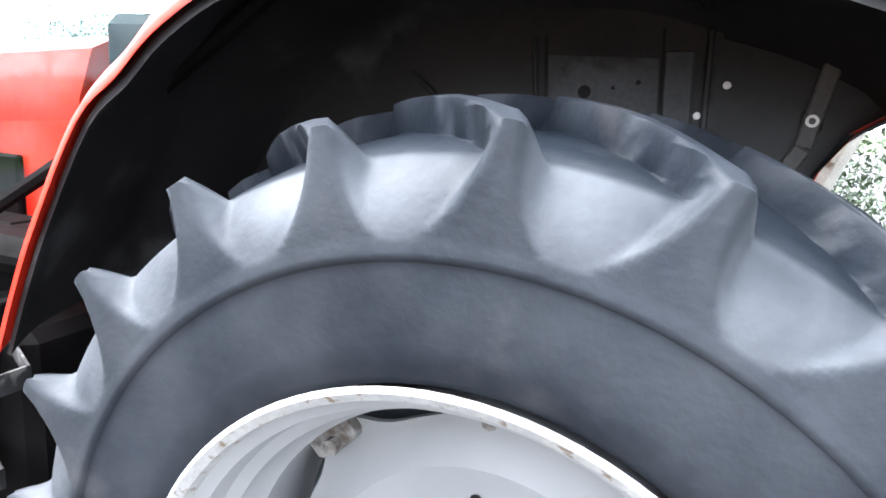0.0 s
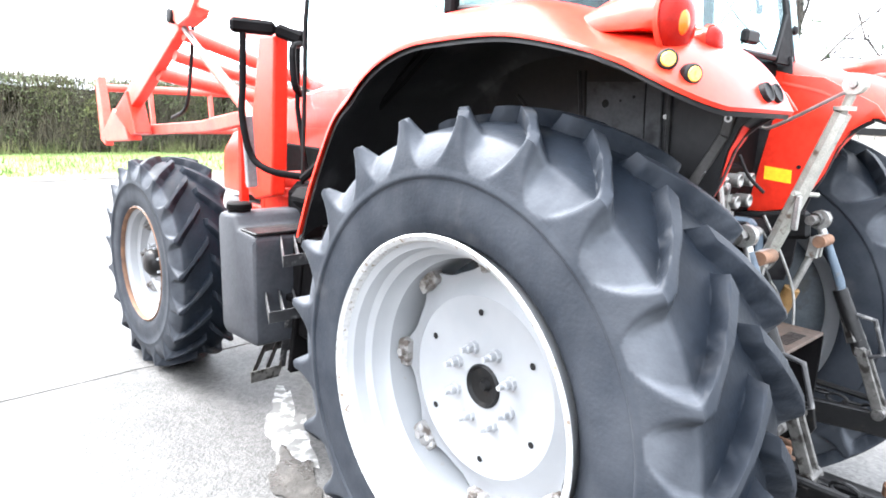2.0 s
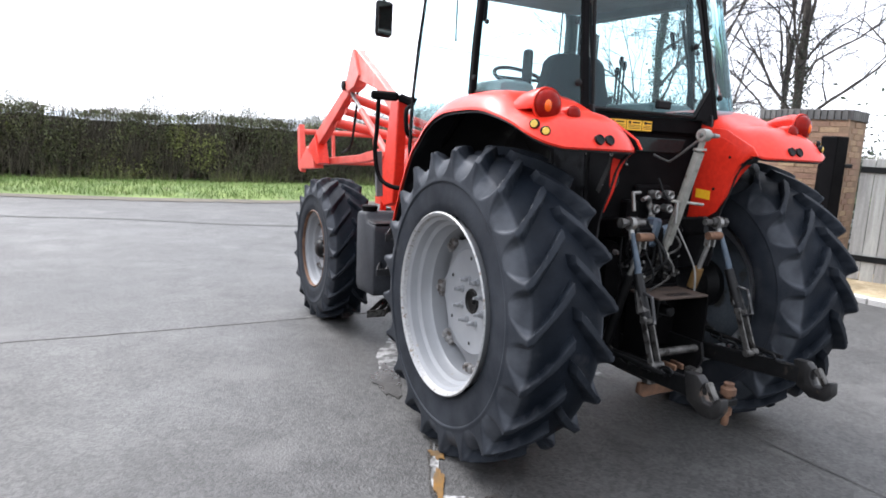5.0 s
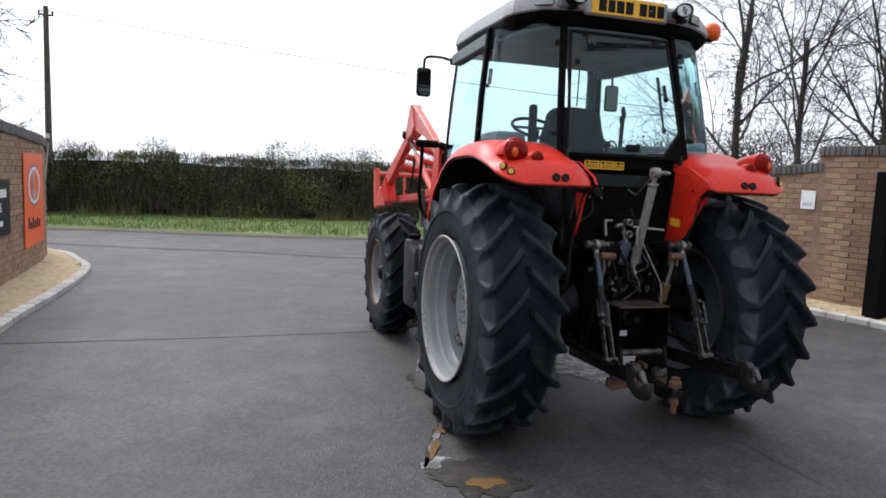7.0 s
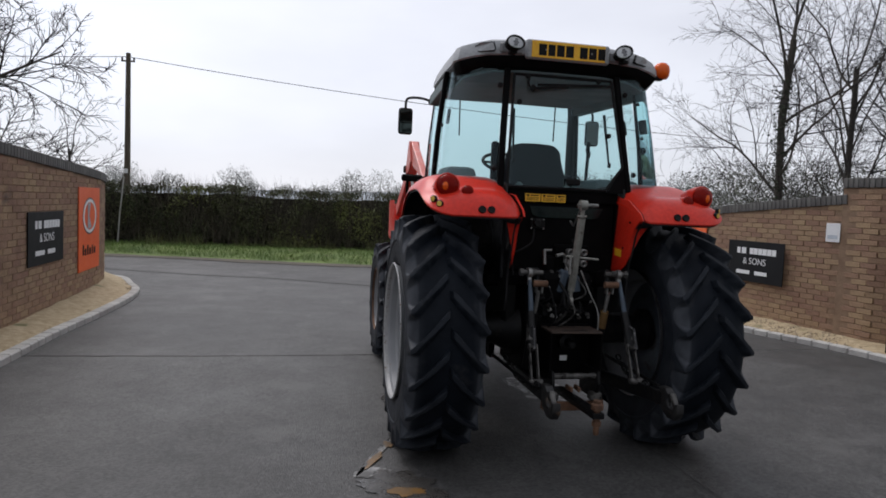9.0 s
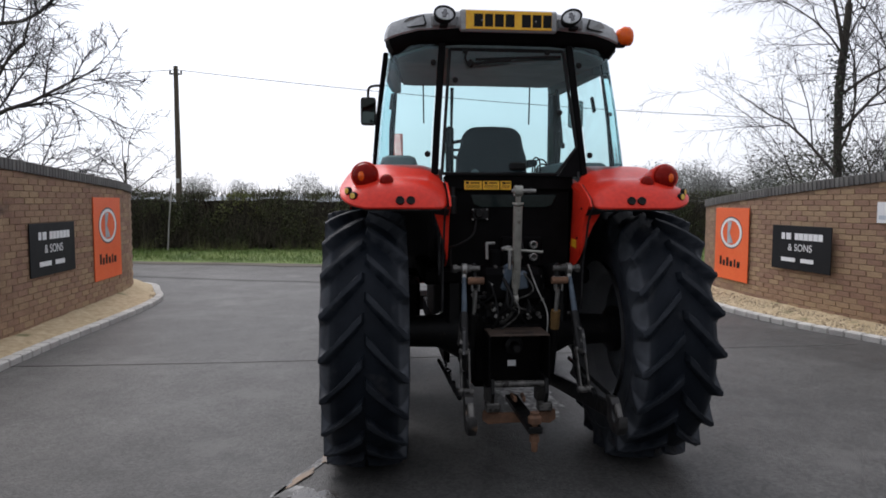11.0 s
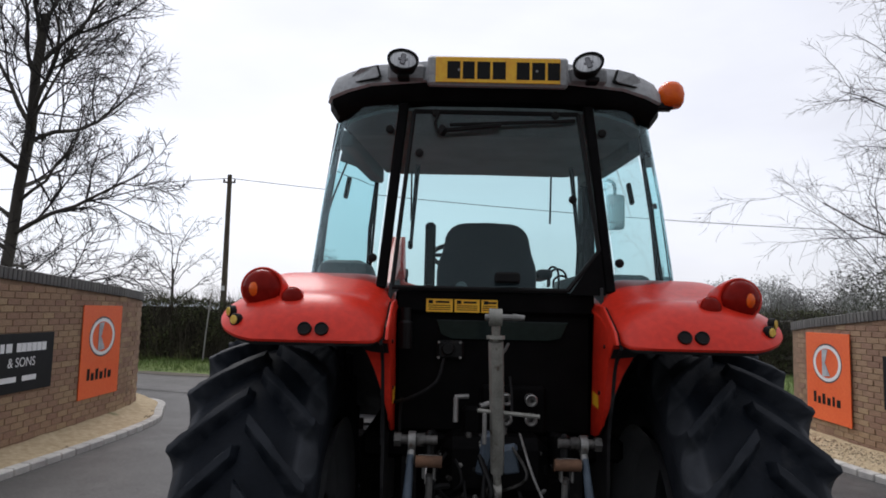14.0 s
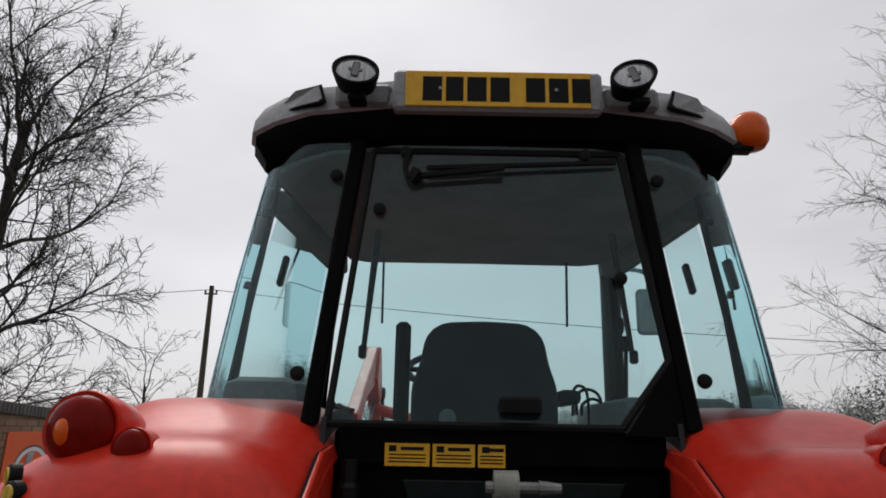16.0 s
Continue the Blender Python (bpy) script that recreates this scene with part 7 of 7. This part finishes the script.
def tree(label, seed, base, height, radius, spread, levels, ivy=0, **more):
    rng = np.random.default_rng(seed)
    ob = thing("bare_tree", label, "tree", base)
    br = grow(rng, base, height, radius, spread, levels, **more)
    flare = br[0]
    flare[2][0] *= 1.35
    v, f = skin([b for b in br if b[0] == 0], lambda l: 10)
    trunk = mesh_from("trunk", v, f, M_BARK, ob, "furrowed grey-brown trunk")
    trunk.data.polygons.foreach_set("use_smooth", [True] * len(trunk.data.polygons))
    for b in [b for b in br if b[0] == 1]:
        v, f = skin([b], lambda l: 7)
        mesh_from("limb", v, f, M_BARK, ob)
    v, f = skin([b for b in br if b[0] >= 2], lambda l: 5 if l < 3 else 3)
    tagged(mesh_from("twig_mass", v, f, M_TWIG, ob, "mass of fine bare twigs"), kind="stuff")
    if ivy:
        pts = flare[1]
        t = rng.random(ivy) ** 1.2 * 0.85
        c = np.array([np.array(pts[min(len(pts) - 2, int(u * (len(pts) - 1)))].lerp(pts[min(len(pts) - 1, int(u * (len(pts) - 1)) + 1)], u * (len(pts) - 1) % 1)) for u in t])
        ang = rng.random(ivy) * 6.283
        r = radius * (1.05 - 0.4 * t) + np.abs(rng.normal(0.04, 0.09, ivy))
        c[:, 0] += r * np.cos(ang)
        c[:, 1] += r * np.sin(ang)
        v, f = scatter_leaves(rng, c, 0.042)
        tagged(mesh_from("ivy", v, f, M_IVY, ob, "dark green ivy on the trunk"), kind="stuff")
    return ob


tree("large bare tree with a broad twiggy crown behind the wall", 21, (-10.85, 12.2, 0), 12.5, 0.14, 1.08, 4, stem=0.70, limbs=19, low=0.18, kids=(7, 10), lean=(0.0, 0.0), lift=0.13, fine=0.0095)
tree("young bare tree standing behind the hedge", 34, (-9.75, 19.2, 0), 4.9, 0.055, 0.70, 4, stem=0.60, limbs=8, low=0.52, kids=(3, 5), lift=0.12, fine=0.008)
for seed, x, y, h, r, ivy, lx, ly, fork, spread in ((52, 7.9, 7.9, 8.4, 0.085, 1300, 0.01, 0.02, 0.52, 0.55), (63, 9.2, 7.4, 8.6, 0.075, 0, -0.03, 0.0, 0.46, 0.50), (71, 9.9, 6.2, 9.0, 0.10, 1500, 0.05, 0.03, 0.46, 0.50), (85, 11.6, 4.2, 8.8, 0.09, 1200, -0.04, 0.02, 0.48, 0.5), (97, 13.2, 9.0, 8.0, 0.085, 200, 0.04, 0.0, 0.46, 0.6), (99, 13.4, 1.8, 8.4, 0.10, 900, -0.06, 0.05, 0.46, 0.6)):
    tree("bare tree with dark ivy on its stem" if ivy > 500 else "slender bare tree with fine twigs behind the wall", seed, (x, y, 0), h, r, spread, 4, ivy=ivy, stem=fork + 0.12, limbs=9, low=0.36, kids=(5, 8), lean=(lx, ly), lift=0.13, fine=0.0038)
# arching bare stems low behind the wall
for seed, x, y, h, lx in ((111, 8.2, 7.8, 5.0, -0.06), (118, 8.4, 9.4, 5.0, -0.04), (123, 8.1, 6.6, 4.4, -0.04)):
    tree("low bare shrub with long arching stems behind the wall", seed, (x, y, 0), h, 0.035, 0.75, 4, stem=0.34, limbs=8, low=0.15, kids=(4, 6), lean=(lx, 0.0), lift=0.06, fine=0.004)

# evergreen undergrowth behind the gate
rng = np.random.default_rng(12)
n = 26000
t = rng.random(n)
cx = 7.6 + 6.4 * rng.random(n)
cy = -2.5 + 9.0 * t + rng.normal(0, 0.4, n)
cz = np.abs(rng.normal(0, 0.85, n)) + 0.35 * np.sin(cx * 1.7) * np.sin(cy * 1.1) + 0.2
keep = (cx - 7.2) > 0.25 * np.maximum(0, cy - 3)
v, f = scatter_leaves(rng, np.stack([cx, cy, np.maximum(cz, 0.05)], 1)[keep], 0.052)
tagged(mesh_from("undergrowth", v, f, M_IVY), "dark evergreen undergrowth below the trees", "bushes", kind="stuff")

# darker evergreens further off, beyond the right-hand wall, their green paled to paint haze
rng = np.random.default_rng(15)
c = np.concatenate([np.array([x, y, 0]) + np.minimum(np.abs(rng.normal(size=(4000, 3))), 1.7) * np.array([1, 1, h]) * np.where(rng.random((4000, 3)) < 0.5, -1, 1) * np.array([w, w, 0]) + np.stack([np.zeros(4000), np.zeros(4000), h * rng.random(4000) ** 0.8], 1) for x, y, h, w in ((14, 19, 3.4, 0.9), (16, 20.5, 4.0, 1.1), (18.5, 20, 3.6, 1.0), (21, 22, 4.4, 1.2), (24, 21, 4.2, 1.2), (27, 23, 4.6, 1.3))])
v, f = scatter_leaves(rng, c, 0.055)
tagged(mesh_from("evergreen_bushes", v, f, surf("hazy_evergreen", (0.055, 0.060, 0.045), (0.105, 0.110, 0.085), 0.6, (0.6, 0.8), island=0.4)), "dark evergreen bushes beyond the wall, paled with painted haze", "bushes", kind="stuff")


# ---- distance ----
def far_trees(name, seed, x0, x1, y, n, h, label):
    rng = np.random.default_rng(seed)
    vs, fs, k0 = [], [], 0
    for _ in range(n):
        c = np.array([rng.uniform(x0, x1), y + rng.normal(0, 6), 0])
        hh, ww = h * rng.uniform(0.55, 1.25), h * rng.uniform(0.5, 1.0)
        m = 1500
        p = rng.normal(size=(m, 3))
        p /= np.linalg.norm(p, axis=1)[:, None]
        p *= rng.uniform(0.25, 1.0, (m, 1)) ** 0.6 * (1 + 0.14 * np.sin(p[:, :1] * 9 + 5 * p[:, 2:]))
        pts = c + p * np.array([ww * 0.62, ww * 0.5, hh * 0.42]) + np.array([0, 0, hh * 0.60])
        v, f = scatter_leaves(rng, pts, 0.020 * h)
        vs.append(v)
        fs.append(f + k0)
        k0 += len(v)
        v, f = slivers(rng, c[None] + np.zeros((1, 3)), np.array([[0, 0, hh * 0.8]]), 0.035 * h)
        vs.append(v)
        fs.append(np.concatenate([f, f[:, :1]], 1)[:, :3])
        fs[-1] = np.concatenate([fs[-1], fs[-1][:, 2:]], 1) + k0
        k0 += len(v)
    faces = [tuple(dict.fromkeys(q)) for q in np.concatenate(fs).tolist()]
    return tagged(mesh_from(name, np.concatenate(vs), faces, M_FAR_HAZE), label, "trees", kind="stuff")


# no mist in the air; these trees carry the haze in their grey
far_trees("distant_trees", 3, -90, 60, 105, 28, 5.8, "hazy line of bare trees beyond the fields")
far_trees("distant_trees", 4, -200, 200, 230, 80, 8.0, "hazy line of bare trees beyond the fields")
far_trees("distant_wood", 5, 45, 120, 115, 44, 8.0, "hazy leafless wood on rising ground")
# the hill's blue-grey is likewise haze painted into its colour
sheet("far_hill", -700, 500, 420, 900, 0.0, surf("hazy_hill", (0.30, 0.33, 0.36), (0.36, 0.39, 0.42), 0.01, (0.95, 1.0)), "pale hazy hill on the horizon", "hill", 40, 12, lambda x, y: 16 * max(0, math.sin((y - 420) / 480 * math.pi)) * (0.75 + 0.25 * math.sin(x / 130)) - 2)

# ---- pole and wires ----
PX, PY = -7.93, 18.97
pole = thing("utility_pole", "weathered wooden utility pole beside the hedge", "utility pole", (PX, PY, 0))
part("pole_shaft", tube([(PX, PY, -0.1), (PX + 0.01, PY, 2.6), (PX, PY, 6.12)], [0.105, 0.095, 0.072], 14), M_POLE, pole, smooth=50)
part("crossarm", bar((PX - 0.21, PY - 0.02, 5.86), (PX + 0.21, PY - 0.02, 5.86), 0.05, 0.05), M_POLE, pole)
for x in (PX - 0.18, PX + 0.18):
    part("insulator", lathe([(0, 0.025), (0.05, 0.035), (0.09, 0.02)], (x, PY - 0.02, 5.89), "z", 10), M_INK, pole, "dark insulator")
part("pole_notice", box((PX, PY - 0.11, 2.3), (0.12, 0.01, 0.15)), M_WHITE, pole, "small white plate")
stake = thing("marker_stake", "pale leaning stake standing in the verge before the hedge", "stake", (-7.34, 15.98, 0.1))
part("stake_shaft", tube([(-7.36, 15.98, 0.05), (-7.30, 15.98, 1.0), (-7.21, 16.0, 2.05)], [0.022, 0.020, 0.018], 10), M_BOARD, stake, smooth=50)


def wire(name, a, b, sag, r, label):
    pts = []
    for k in range(25):
        t = k / 24
        p = Vector(a).lerp(Vector(b), t)
        p.z -= sag * 4 * t * (1 - t)
        pts.append(p)
    tagged(part(name, tube(pts, r, 5), M_INK), label, "wire")
wire("overhead_wire", (PX, PY - 0.02, 6.0), (44, 18.4, 5.6), 1.28, 0.011, "thin black overhead wire")
wire("overhead_wire", (PX, PY - 0.02, 6.0), (-50, 20, 5.9), 0.8, 0.011, "thin black overhead wire")
